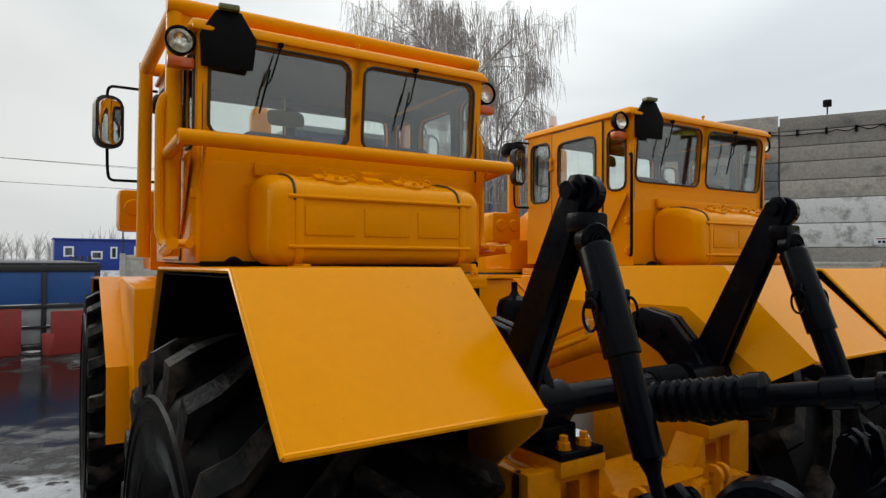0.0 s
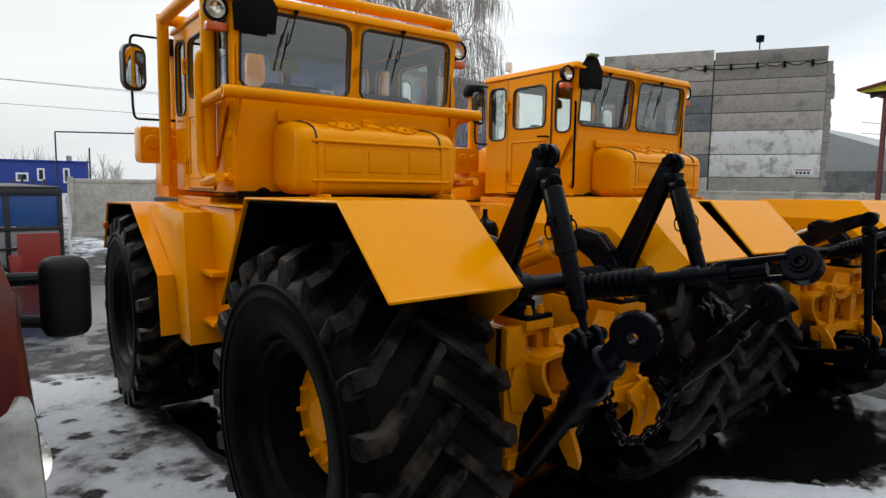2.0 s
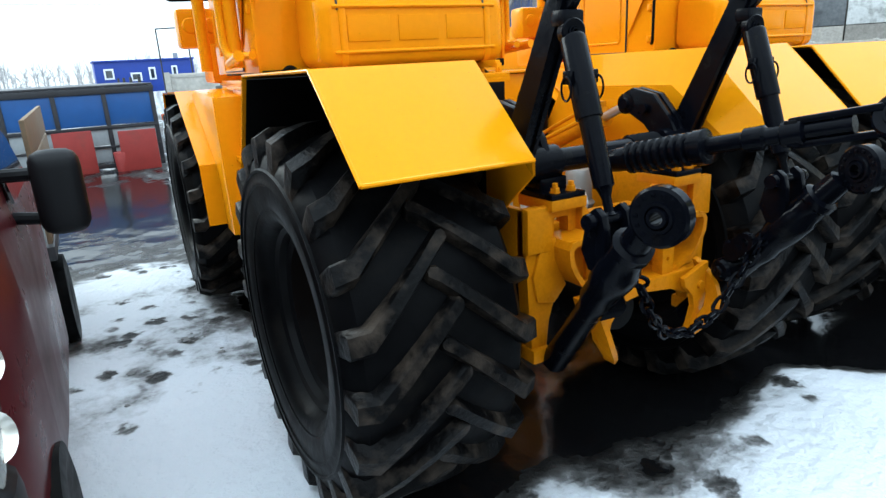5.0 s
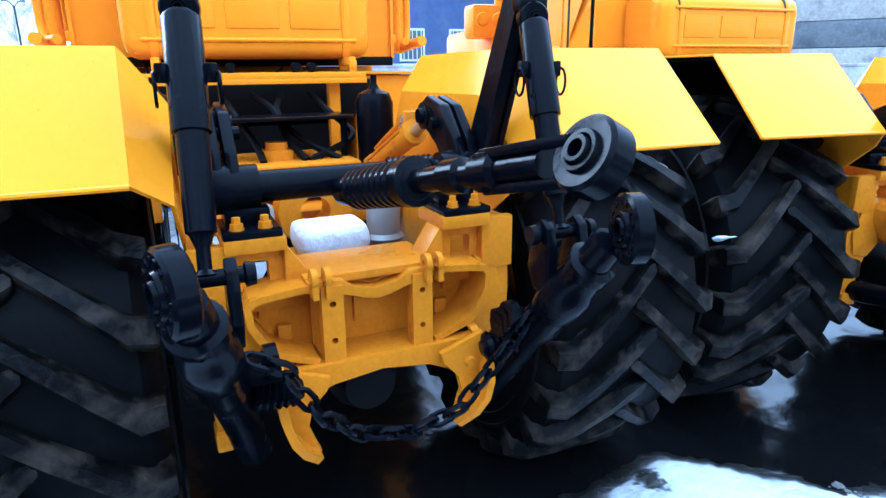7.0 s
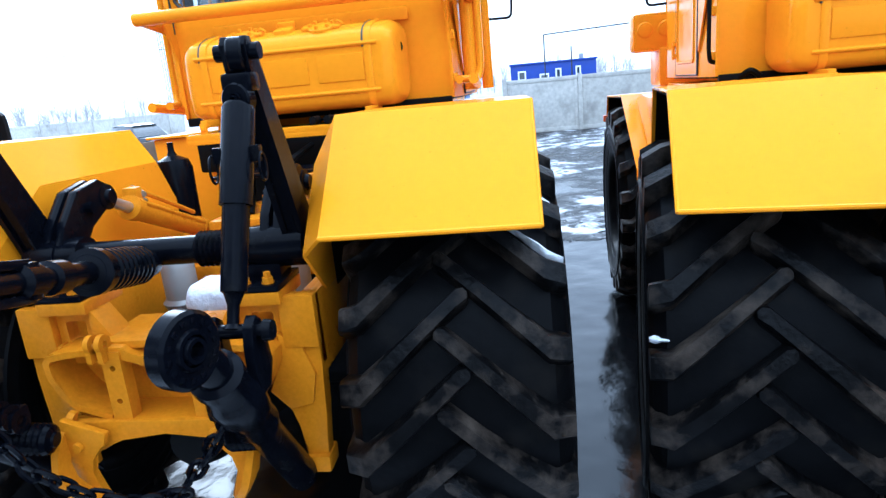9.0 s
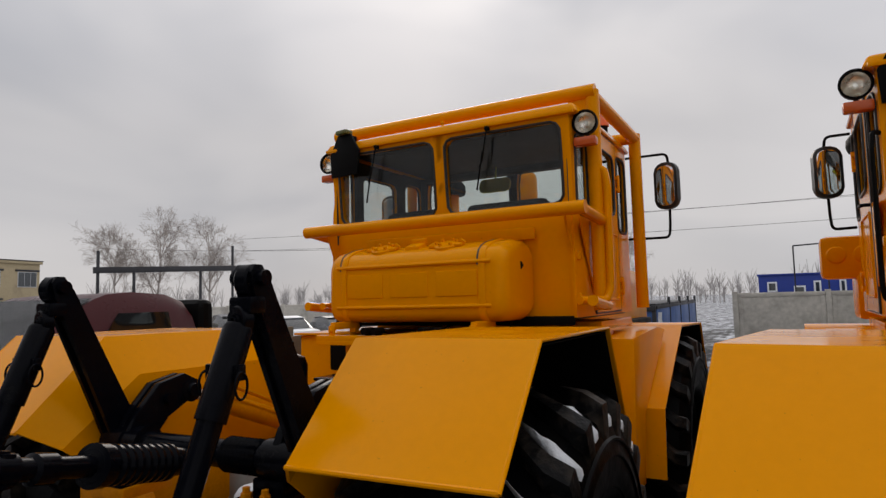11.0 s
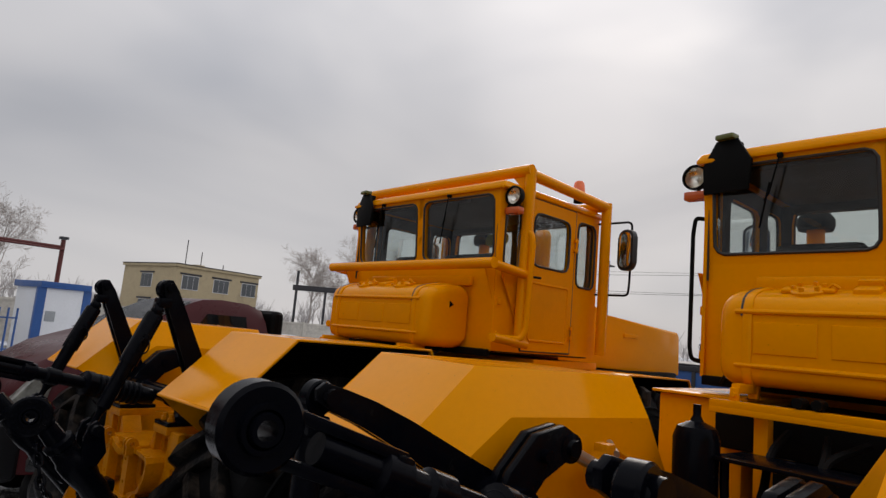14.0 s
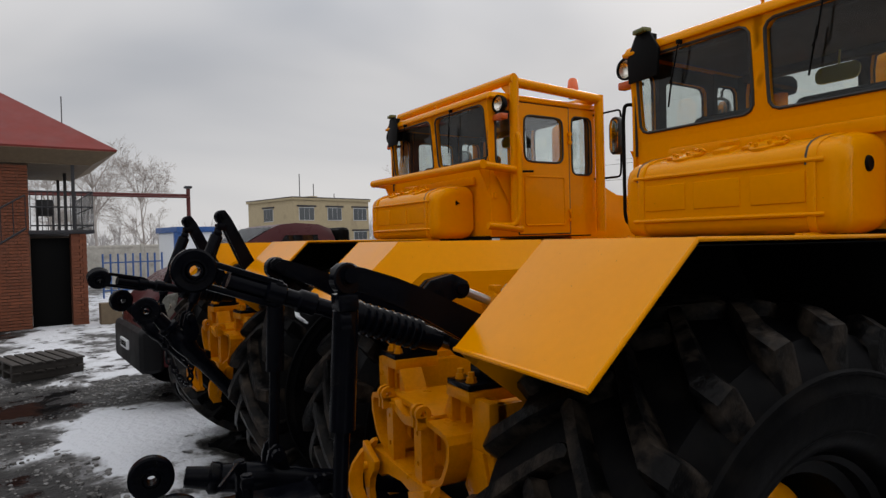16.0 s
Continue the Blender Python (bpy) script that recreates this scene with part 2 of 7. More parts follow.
DUSTBLUE = material("dusty blue plaster", (0.085, 0.115, 0.24), 0.8, var=0.2, grain=3, blotch=0.4, bump=0.03, dirt=(0.13, 0.15, 0.22), dirt_amount=0.3)
BIRCHTWIG = material("birch twigs", (0.34, 0.30, 0.275), 0.9, var=0.25, bump=0.02)
BIRCH = material("birch bark", (0.45, 0.43, 0.40), 0.8, var=0.3, blotch=4, bump=0.03, dirt=(0.06, 0.055, 0.05), dirt_amount=0.5)
WOOD = material("old boards", (0.16, 0.115, 0.07), 0.8, var=0.2, grain=10, bump=0.05)
CHARRED = material("wet dark timber", (0.028, 0.023, 0.019), 0.6, var=0.3, grain=14, bump=0.06)
SILVER = material("silver car paint", (0.42, 0.43, 0.45), 0.3, metal=0.5, var=0.05, bump=0.002, coat=0.5)
DARKCAR = material("dark car paint", (0.05, 0.055, 0.065), 0.3, var=0.05, bump=0.002, coat=0.5)
TAIL = material("red tail lens", (0.35, 0.012, 0.012), 0.25, var=0.1, bump=0.01)
TINT = glass("tinted car glass", (0.16, 0.18, 0.19))
# Horizon trees with the haze of distance mixed into their colour.
HAZE = material("far woods paled by haze", (0.42, 0.40, 0.39), 0.95, var=0.25, bump=0.0)


# ---- building tools ----
GROUND = -0.09


def on_ground(at):
    return Matrix.Translation((0, 0, GROUND)) @ (at if at is not None else Matrix())


def mesh(bm, name, mat, smooth=35):
    me = bpy.data.meshes.new(name)
    bmesh.ops.recalc_face_normals(bm, faces=bm.faces[:])
    bm.to_mesh(me)
    bm.free()
    for m in (mat if isinstance(mat, (list, tuple)) else (mat,)):
        me.materials.append(m)
    me.shade_smooth()
    me.set_sharp_from_angle(angle=radians(smooth))
    return me


SHARED = {}


def part(name, bm, mat, parent, label="", at=None, key=None, smooth=35):
    """One mesh object under a thing or a part. bm: a bmesh or a function that makes one; a key shares the mesh."""
    if key is not None and key in SHARED:
        me = SHARED[key]
    else:
        me = mesh(bm() if callable(bm) else bm, name, mat, smooth)
        if key is not None:
            SHARED[key] = me
    ob = new(name, me)
    ob.parent = parent
    if at is not None:
        ob.matrix_basis = at
    if label:
        ob["label"] = label
    return ob


def thing(name, label, category, at=None, group="", kind=""):
    ob = new(name)
    ob.empty_display_size = 0.2
    ob.matrix_basis = at if name == "tractor" else on_ground(at)
    return tagged(ob, label, category, group, kind)


def solid(name, bm, mat, label, category, at=None, group="", kind="", smooth=35):
    ob = new(name, mesh(bm, name, mat, smooth))
    ob.matrix_basis = on_ground(at)
    return tagged(ob, label, category, group, kind)


def box(bm, c, s, bevel=0.0, rot=None, seg=2, taper=None):
    m = Matrix.Translation(c) @ (rot if rot is not None else Matrix()) @ Matrix.Diagonal((*s, 1))
    r = bmesh.ops.create_cube(bm, size=1.0, matrix=m)
    if taper:
        inv = m.inverted()
        for v in r["verts"]:
            q = inv @ v.co
            if q.z > 0:
                q.x *= taper[0]
                q.y *= taper[1]
                v.co = m @ q
    if bevel:
        es = list({e for v in r["verts"] for e in v.link_edges})
        bmesh.ops.bevel(bm, geom=es, offset=bevel, segments=seg, profile=0.6, affect="EDGES", clamp_overlap=True)
    return bm


def span(bm, a, b, bevel=0.0, seg=2):
    """A box between two corners."""
    a, b = Vector(a), Vector(b)
    d = b - a
    return box(bm, (a + b) / 2, (abs(d.x), abs(d.y), abs(d.z)), bevel, seg=seg)


def skin(bm, rings, cap=True, closed=False):
    vs = [[bm.verts.new(p) for p in r] for r in rings]
    n = len(vs[0])
    pairs = list(zip(vs, vs[1:])) + ([(vs[-1], vs[0])] if closed else [])
    for a, b in pairs:
        for i in range(n):
            j = (i + 1) % n
            bm.faces.new((a[i], a[j], b[j], b[i]))
    if cap and not closed:
        bm.faces.new(vs[0][::-1])
        bm.faces.new(vs[-1])
    return vs


def smooth_path(pts, n=5):
    """Round the corners of a polyline."""
    pts = [Vector(p) for p in pts]
    out = [pts[0]]
    for a, b, c in zip(pts, pts[1:], pts[2:]):
        d = min((b - a).length, (c - b).length) * 0.4
        p, q = b + (a - b).normalized() * d, b + (c - b).normalized() * d
        for i in range(n + 1):
            t = i / n
            out.append(p * (1 - t) ** 2 + b * 2 * t * (1 - t) + q * t * t)
    return out + [pts[-1]]


def tube(bm, pts, r, n=10, cap=True, closed=False):
    pts = [Vector(p) for p in pts]
    rs = r if isinstance(r, (list, tuple)) else [r] * len(pts)
    rings, prev = [], None
    k = len(pts)
    for i, p in enumerate(pts):
        if closed:
            d = (pts[(i + 1) % k] - pts[i - 1]).normalized()
        else:
            d = (pts[min(i + 1, k - 1)] - pts[max(i - 1, 0)]).normalized()
        if prev is None:
            ref = Vector((0, 0, 1)) if abs(d.z) < 0.9 else Vector((1, 0, 0))
            u = d.cross(ref).normalized()
        else:
            u = (prev - d * prev.dot(d)).normalized()
        prev = u
        w = d.cross(u)
        rings.append([p + (u * math.cos(2 * math.pi * j / n) + w * math.sin(2 * math.pi * j / n)) * rs[i] for j in range(n)])
    skin(bm, rings, cap, closed)
    return bm


def lathe(bm, prof, n=32, axis="x", centre=(0, 0, 0), closed=False):
    """Turn a profile of (along, radius) round an axis."""
    rings = []
    c = Vector(centre)
    for i in range(n):
        a = 2 * math.pi * i / n
        ring = []
        for s, r in prof:
            u, v = r * math.cos(a), r * math.sin(a)
            ring.append(c + (Vector((s, u, v)) if axis == "x" else Vector((v, s, u)) if axis == "y" else Vector((u, v, s))))
        rings.append(ring)
    vs = [[bm.verts.new(p) for p in r] for r in rings]
    m = len(prof)
    for i in range(n):
        a, b = vs[i], vs[(i + 1) % n]
        for j in range(m if closed else m - 1):
            k = (j + 1) % m
            try:
                bm.faces.new((a[j], b[j], b[k], a[k]))
            except ValueError:
                pass
    bmesh.ops.remove_doubles(bm, verts=bm.verts[:], dist=1e-5)
    return bm


def prism(bm, poly, a, b, axis="x", bevel=0.0):
    """Extrude a polygon: given in (y, z) along x, (x, z) along y, or (x, y) along z."""
    def at(p, s):
        return (s, p[0], p[1]) if axis == "x" else (p[0], s, p[1]) if axis == "y" else (p[0], p[1], s)
    lo = [bm.verts.new(at(p, a)) for p in poly]
    hi = [bm.verts.new(at(p, b)) for p in poly]
    n = len(poly)
    fs = [bm.faces.new(lo[::-1]), bm.faces.new(hi)]
    for i in range(n):
        fs.append(bm.faces.new((lo[i], lo[(i + 1) % n], hi[(i + 1) % n], hi[i])))
    if bevel:
        es = list({e for f in fs for e in f.edges})
        bmesh.ops.bevel(bm, geom=es, offset=bevel, segments=2, profile=0.6, affect="EDGES", clamp_overlap=True)
    return bm


def rounded_slab(bm, c, w, h, th, r, rot=None):
    """An upright slab with rounded corners, facing y."""
    poly = []
    for k, (sx, sz) in enumerate(((1, 1), (-1, 1), (-1, -1), (1, -1))):
        for i in range(6):
            a = math.pi / 2 * (k + i / 5)
            poly.append((sx * (w / 2 - r) + r * math.cos(a), sz * (h / 2 - r) + r * math.sin(a)))
    tmp = bmesh.new()
    prism(tmp, poly, -th / 2, th / 2, "y", min(0.012, th * 0.3))
    tmp.transform(Matrix.Translation(c) @ (rot if rot is not None else Matrix()))
    me = bpy.data.meshes.new("tmp")
    tmp.to_mesh(me)
    tmp.free()
    bm.from_mesh(me)
    bpy.data.meshes.remove(me)
    return bm


def plate(bm, quads, th):
    """A folded sheet of faces that share corners, thickened."""
    made = {}
    fs = []
    for q in quads:
        vs = []
        for p in q:
            k = tuple(round(c, 4) for c in p)
            if k not in made:
                made[k] = bm.verts.new(p)
            vs.append(made[k])
        fs.append(bm.faces.new(vs))
    bmesh.ops.recalc_face_normals(bm, faces=fs)
    bmesh.ops.solidify(bm, geom=fs, thickness=th)
    return bm


def rounded(hole, r, ang):
    """The distance from the middle of a rounded rectangle to its edge, that way."""
    hw, hh = hole
    c, s = math.cos(ang), math.sin(ang)
    lo, hi = 0.0, hw + hh
    for _ in range(30):
        t = (lo + hi) / 2
        x, y = abs(t * c), abs(t * s)
        dx, dy = max(0, x - hw + r), max(0, y - hh + r)
        if x <= hw and y <= hh and dx * dx + dy * dy <= r * r:
            lo = t
        else:
            hi = t
    return lo


def opening_loop(hole, r, n=40):
    u0, u1, v0, v1 = hole
    cu, cv, hw, hh = (u0 + u1) / 2, (v0 + v1) / 2, (u1 - u0) / 2, (v1 - v0) / 2
    angs = sorted({2 * math.pi * i / n for i in range(n)} | {math.atan2(b * hh, a * hw) % (2 * math.pi) for a in (1, -1) for b in (1, -1)})
    return [(cu + rounded((hw, hh), r, a) * math.cos(a), cv + rounded((hw, hh), r, a) * math.sin(a)) for a in angs]


def wall_cell(bm, cell, hole, r, f, th):
    """A piece of wall with one rounded opening. f maps (u, v, depth) to the place."""
    U0, U1, V0, V1 = cell
    if hole is None:
        c = [(U0, V0), (U1, V0), (U1, V1), (U0, V1)]
        a = [bm.verts.new(f(u, v, 0)) for u, v in c]
        b = [bm.verts.new(f(u, v, th)) for u, v in c]
        bm.faces.new(a)
        bm.faces.new(b[::-1])
        for i in range(4):
            bm.faces.new((a[i], b[i], b[(i + 1) % 4], a[(i + 1) % 4]))
        return
    u0, u1, v0, v1 = hole
    cu, cv, hw, hh = (u0 + u1) / 2, (v0 + v1) / 2, (u1 - u0) / 2, (v1 - v0) / 2
    corners = [math.atan2(V - cv, U - cu) % (2 * math.pi) for U in (U0, U1) for V in (V0, V1)]
    angs = sorted({2 * math.pi * i / 40 for i in range(40)} | set(corners))
    inner, outer = [], []
    for a in angs:
        c, s = math.cos(a), math.sin(a)
        t = rounded((hw, hh), r, a)
        inner.append((cu + t * c, cv + t * s))
        k = min((U1 - cu) / c if c > 1e-9 else (U0 - cu) / c if c < -1e-9 else 1e9, (V1 - cv) / s if s > 1e-9 else (V0 - cv) / s if s < -1e-9 else 1e9)
        outer.append((cu + k * c, cv + k * s))
    A, B = [bm.verts.new(f(u, v, 0)) for u, v in inner], [bm.verts.new(f(u, v, 0)) for u, v in outer]
    C, D = [bm.verts.new(f(u, v, th)) for u, v in inner], [bm.verts.new(f(u, v, th)) for u, v in outer]
    n = len(angs)
    for i in range(n):
        j = (i + 1) % n
        bm.faces.new((A[i], B[i], B[j], A[j]))
        bm.faces.new((C[i], C[j], D[j], D[i]))
        bm.faces.new((A[i], A[j], C[j], C[i]))
        bm.faces.new((B[i], D[i], D[j], B[j]))


def pane_mesh(hole, r, f, depth, th=0.005):
    bm = bmesh.new()
    lp = opening_loop(hole, r)
    a, b = [bm.verts.new(f(u, v, depth)) for u, v in lp], [bm.verts.new(f(u, v, depth + th)) for u, v in lp]
    bm.faces.new(a)
    bm.faces.new(b[::-1])
    for i in range(len(a)):
        j = (i + 1) % len(a)
        bm.faces.new((a[i], b[i], b[j], a[j]))
    return bm


def seal_mesh(hole, r, f, w=0.011):
    bm = bmesh.new()
    return tube(bm, [f(u, v, -0.002) for u, v in opening_loop(hole, r)], w, n=6, closed=True)


# ---- tractors ----
HUB, TRACK = 0.825, 1.10
REAR_Y, FRONT_Y = 0.03, 3.42


def bulge(r):
    """Radius on the tyre, from the bead outwards."""
    return 0.435 + (r - 0.40) * 1.06


def tyre_mesh(side):
    """A wide tractor tyre with staggered chevron lugs; the axle runs along x."""
    bm = bmesh.new()
    half = [(0.255, 0.40), (0.315, 0.42), (0.352, 0.445), (0.366, 0.475), (0.368, 0.49), (0.374, 0.496), (0.374, 0.506), (0.378, 0.515), (0.384, 0.58), (0.384, 0.60), (0.391, 0.606), (0.391, 0.618), (0.386, 0.626), (0.385, 0.655), (0.392, 0.660), (0.392, 0.668), (0.382, 0.675), (0.366, 0.72), (0.325, 0.765), (0.2, 0.787)]
    prof = [(-x * 1.05, bulge(r)) for x, r in half] + [(0, bulge(0.795))] + [(x * 1.05, bulge(r)) for x, r in reversed(half)]
    lathe(bm, prof, n=64)
    return bm


LUGS = 21


def lug_mesh(half):
    """One tread bar from the middle of the tyre over its shoulder."""
    rings = []
    for s, x, base, top, w in ((0, -0.055, 0.785, 0.838, 0.014), (0, -0.042, 0.785, 0.845, 0.030), (0, -0.02, 0.785, 0.847, 0.038), (1, 0.08, 0.785, 0.846, 0.038), (2, 0.19, 0.782, 0.845, 0.042), (3, 0.30, 0.765, 0.838, 0.048),
                               (4, 0.352, 0.735, 0.80, 0.050), (5, 0.372, 0.67, 0.70, 0.043)):
        a = -0.37 * min(1.0, max(0, x + 0.03) / 0.34)
        ring = []
        xo = x + (0.018 if s == 4 else 0.0)
        for r, da in ((base, -w * 1.45), (top - 0.014, -w * 1.1), (top, -w * 0.85), (top, w * 0.85), (top - 0.014, w * 1.1), (base, w * 1.45)):
            q = bulge(r)
            ring.append(Vector((half * 1.08 * (x if r == base else xo), -q * math.cos(a + da), q * math.sin(a + da))))
        rings.append(ring)
    bm = bmesh.new()
    skin(bm, rings)
    return bm


def wheel(parent, x, y, at, name):
    s = 1 if x > 0 else -1
    m = (at if at is not None else Matrix()) @ pose(x, y, HUB)
    tyre = part("tyre", lambda: tyre_mesh(s), RUBBER, parent, "black chevron-lug tractor tyre", m, key="tyre")
    for half in (-1, 1):
        for k in range(LUGS):
            a0 = 2 * math.pi * (k + (0.5 if half > 0 else 0)) / LUGS
            part("lug", lambda: lug_mesh(half), TREAD, tyre, "", Matrix.Rotation(-a0, 4, "X"), key="lug%d" % half, smooth=50)
    m2 = pose(0, 0, 0) if s > 0 else pose(0, 0, 0, 0, 0, 180)

    def rim():
        bm = bmesh.new()
        lathe(bm, [(0.285, 0.43), (0.30, 0.415), (0.285, 0.395), (0.25, 0.385), (0.24, 0.345), (0.10, 0.335), (0.02, 0.325), (0.0, 0.315), (-0.02, 0.19), (-0.05, 0.19), (-0.05, 0.33), (-0.24, 0.35), (-0.285, 0.43)], n=48)
        return bm
    part("rim", rim, RIM, tyre, "black dished steel rim", m2 @ Matrix.Diagonal((1.04, 1.06, 1.06, 1)), key="rim")

    def hub():
        bm = bmesh.new()
        lathe(bm, [(-0.04, 0.0), (0.05, 0.0), (0.055, 0.10), (0.03, 0.12), (0.03, 0.255), (0.012, 0.285), (-0.09, 0.285), (-0.09, 0.0)], n=40)
        for i in range(10):
            a = 2 * math.pi * i / 10
            lathe(bm, [(0.02, 0.022), (0.052, 0.020), (0.054, 0.012), (0.075, 0.012), (0.075, 0.0)], 6, "x", (0.0, 0.20 * math.cos(a), 0.20 * math.sin(a)))
        return bm
    part("hub", hub, YELLOW, tyre, "yellow wheel hub", m2 @ pose(0.10, 0, 0) @ Matrix.Diagonal((1, 1.05, 1.05, 1)), key="hub")
    return tyre


def fender_mesh(prof, s, xi=0.71, xo=1.42, skirt=True):
    """An angular sheet mudguard. prof: front foot, front top, rear top, rear foot as (y, z)."""
    bm = bmesh.new()
    (y0, z0), (y1, z1), (y2, z2), (y3, z3) = prof
    P = [(y0, z0), (y1, z1), (y2, z2), (y3, z3)]
    quads = [[(s * xo, *P[i]), (s * xo, *P[i + 1]), (s * xi, *P[i + 1]), (s * xi, *P[i])] for i in range(3)]
    if skirt:
        xk = 0.58
        a, b = (s * xk, y1 - 0.03, z1 - 0.18), (s * xk, y2 + 0.09, z2 - 0.18)
        c = (s * 0.605, y3 + 0.13, z3 - 0.09)
        quads += [[(s * xi, y1 + 0.15, z1 - 0.24), (s * xi, y1, z1), a, (s * xk, y1 + 0.10, z1 - 0.42)], [a, (s * xk, y1 + 0.1, 1.30), (s * xk, y1 + 0.11, z1 - 0.42)], [(s * xi, y1, z1), (s * xi, y2, z2), b, a], [(s * xi, y2, z2), (s * xi, y3, z3), c, b],
                  [a, b, (s * xk, y2 + 0.10, 1.30), (s * xk, y1 + 0.1, 1.30)], [b, c, (s * xk, y2 + 0.0, 1.30), (s * xk, y2 + 0.10, 1.30)]]
    plate(bm, quads, 0.012)
    return bm


def lip_mesh(prof, s, xi=0.71, xo=1.42):
    """Folded outer edge and rolled foot of a mudguard."""
    bm = bmesh.new()
    tube(bm, [(s * (xo - 0.004), y, z - 0.006) for y, z in prof], 0.0075, 8)
    y3, z3 = prof[-1]
    tube(bm, [(s * xi, y3 + 0.003, z3 - 0.004), (s * (xo - 0.004), y3 + 0.003, z3 - 0.004)], 0.009, 8)
    return bm


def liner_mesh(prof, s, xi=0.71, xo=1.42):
    """Black lining sheets added just inside a mudguard, over its yellow inner faces."""
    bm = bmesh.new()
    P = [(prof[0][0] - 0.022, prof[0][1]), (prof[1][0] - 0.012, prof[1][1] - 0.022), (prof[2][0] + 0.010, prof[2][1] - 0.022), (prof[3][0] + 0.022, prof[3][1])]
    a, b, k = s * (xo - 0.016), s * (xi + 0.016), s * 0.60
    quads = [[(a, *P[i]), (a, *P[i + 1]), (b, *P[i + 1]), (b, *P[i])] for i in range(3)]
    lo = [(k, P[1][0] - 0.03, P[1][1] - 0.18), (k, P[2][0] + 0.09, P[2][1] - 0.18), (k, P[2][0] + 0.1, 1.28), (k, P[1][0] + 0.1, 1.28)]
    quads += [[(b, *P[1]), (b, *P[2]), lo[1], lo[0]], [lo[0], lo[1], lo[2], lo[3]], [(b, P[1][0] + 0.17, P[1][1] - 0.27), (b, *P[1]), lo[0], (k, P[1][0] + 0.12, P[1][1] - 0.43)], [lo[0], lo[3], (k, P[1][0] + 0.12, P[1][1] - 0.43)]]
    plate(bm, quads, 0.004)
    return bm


TANK = [(1.72, 1.985), (1.72, 2.44), (1.70, 2.466), (1.66, 2.478), (1.52, 2.474), (1.39, 2.448), (1.315, 2.420), (1.278, 2.392), (1.258, 2.350), (1.252, 2.30), (1.250, 2.06), (1.254, 2.00), (1.272, 1.965), (1.31, 1.946), (1.36, 1.940), (1.62, 1.940), (1.69, 1.95)]


def cab_parts(T, F, tag):
    HW, YB, YF, ZB, ZW, ZT = 1.0, 1.75, 3.17, 1.95, 2.655, 3.33

    def back(u, v, d):
        return Vector((u, YB - 0.06 * max(0, v - ZW) / 0.7 + d, v))

    def fore(u, v, d):
        return Vector((-u, YF - d, v))

    def right(u, v, d):
        return Vector((1.03 - 0.03 * max(0.0, (2.05 - u) / 0.3) - d, u, v))

    def left(u, v, d):
        w = right(u, v, d)
        return Vector((-w.x, w.y, w.z))
    back_holes = [((-HW, 0, ZW, ZT), (-0.935, -0.05, 2.715, 3.265)), ((0, HW, ZW, ZT), (0.05, 0.935, 2.715, 3.265))]
    front_holes = [((-HW, 0, 2.5, ZT), (-0.93, -0.04, 2.58, 3.27)), ((0, HW, 2.5, ZT), (0.04, 0.93, 2.58, 3.27))]
    quarter = ((1.72, 2.045, 2.55, ZT), (1.79, 1.995, 2.64, 3.20))
    light = ((2.76, 3.17, 2.45, ZT), (2.81, 3.11, 2.60, 3.22))
    door_hole = ((2.05, 2.755, 2.62, 3.30), (2.13, 2.665, 2.71, 3.18))

    def cells(*made):
        bm = bmesh.new()
        for c, h, f, th in made:
            wall_cell(bm, c, h, 0.07 if h else 0, f, th)
        bmesh.ops.remove_doubles(bm, verts=bm.verts[:], dist=1e-4)
        return bm
    part("cab_back_wall", lambda: cells(((-HW, HW, ZB, ZW), None, back, 0.05), *[(c, h, back, 0.05) for c, h in back_holes]), YELLOW, T, "yellow steel cab back wall", F, key="cabb", smooth=30)
    part("cab_front_wall", lambda: cells(((-HW, HW, ZB, 2.5), None, fore, 0.05), *[(c, h, fore, 0.05) for c, h in front_holes]), YELLOW, T, "yellow steel cab front wall", F, key="cabf", smooth=30)
    for i, f in enumerate((left, right)):
        part("cab_corner", lambda: cells(((1.72, 2.045, ZB, 2.55), None, f, 0.022), (*quarter, f, 0.022)), YELLOW, T, "", F, key="cabq%d" % i, smooth=30)
        part("cab_front_corner", lambda: cells(((2.76, 3.17, ZB, 2.45), None, f, 0.022), (*light, f, 0.022)), YELLOW, T, "", F, key="cabl%d" % i, smooth=30)
        part("door_header", lambda: cells(((2.045, 2.76, 3.305, ZT), None, f, 0.04)), YELLOW, T, "", F, key="cabh%d" % i, smooth=30)
        part("door_sill", lambda: cells(((2.045, 2.76, ZB, 1.965), None, f, 0.04)), YELLOW, T, "", F, key="cabs%d" % i, smooth=30)

    def inner(f, d0):
        return lambda u, v, d: f(u, v, d + d0)
    part("inner_trim", lambda: cells(*[(c, h, inner(fore, 0.053), 0.006) for c, h in front_holes]), LINER, T, "dark trim round the windscreen", F, key="trimf", smooth=30)
    for i, f in enumerate((left, right)):
        part("inner_trim", lambda: cells((*quarter, inner(f, 0.025), 0.004), (*light, inner(f, 0.025), 0.004), (*door_hole, inner(f, 0.025), 0.004), ((1.80, 3.14, 1.99, 2.44), None, inner(f, 0.05), 0.006)), LINER, T, "dark trim inside the cab side", F, key="trims%d" % i, smooth=30)

    def roof():
        bm = bmesh.new()
        box(bm, (0, 2.455, 3.345), (2.13, 1.55, 0.07), 0.03, seg=3, taper=(0.97, 0.97))
        span(bm, (-1.04, 1.665, 3.30), (1.04, 1.70, 3.33), 0.01)
        for x in (0.02,):
            lathe(bm, [(3.37, 0.010), (3.40, 0.010), (3.405, 0.016), (3.42, 0.016)], 8, "z", (x, 1.74, 0))
        return bm
    part("roof", roof, YELLOW, T, "", F, key="roof")

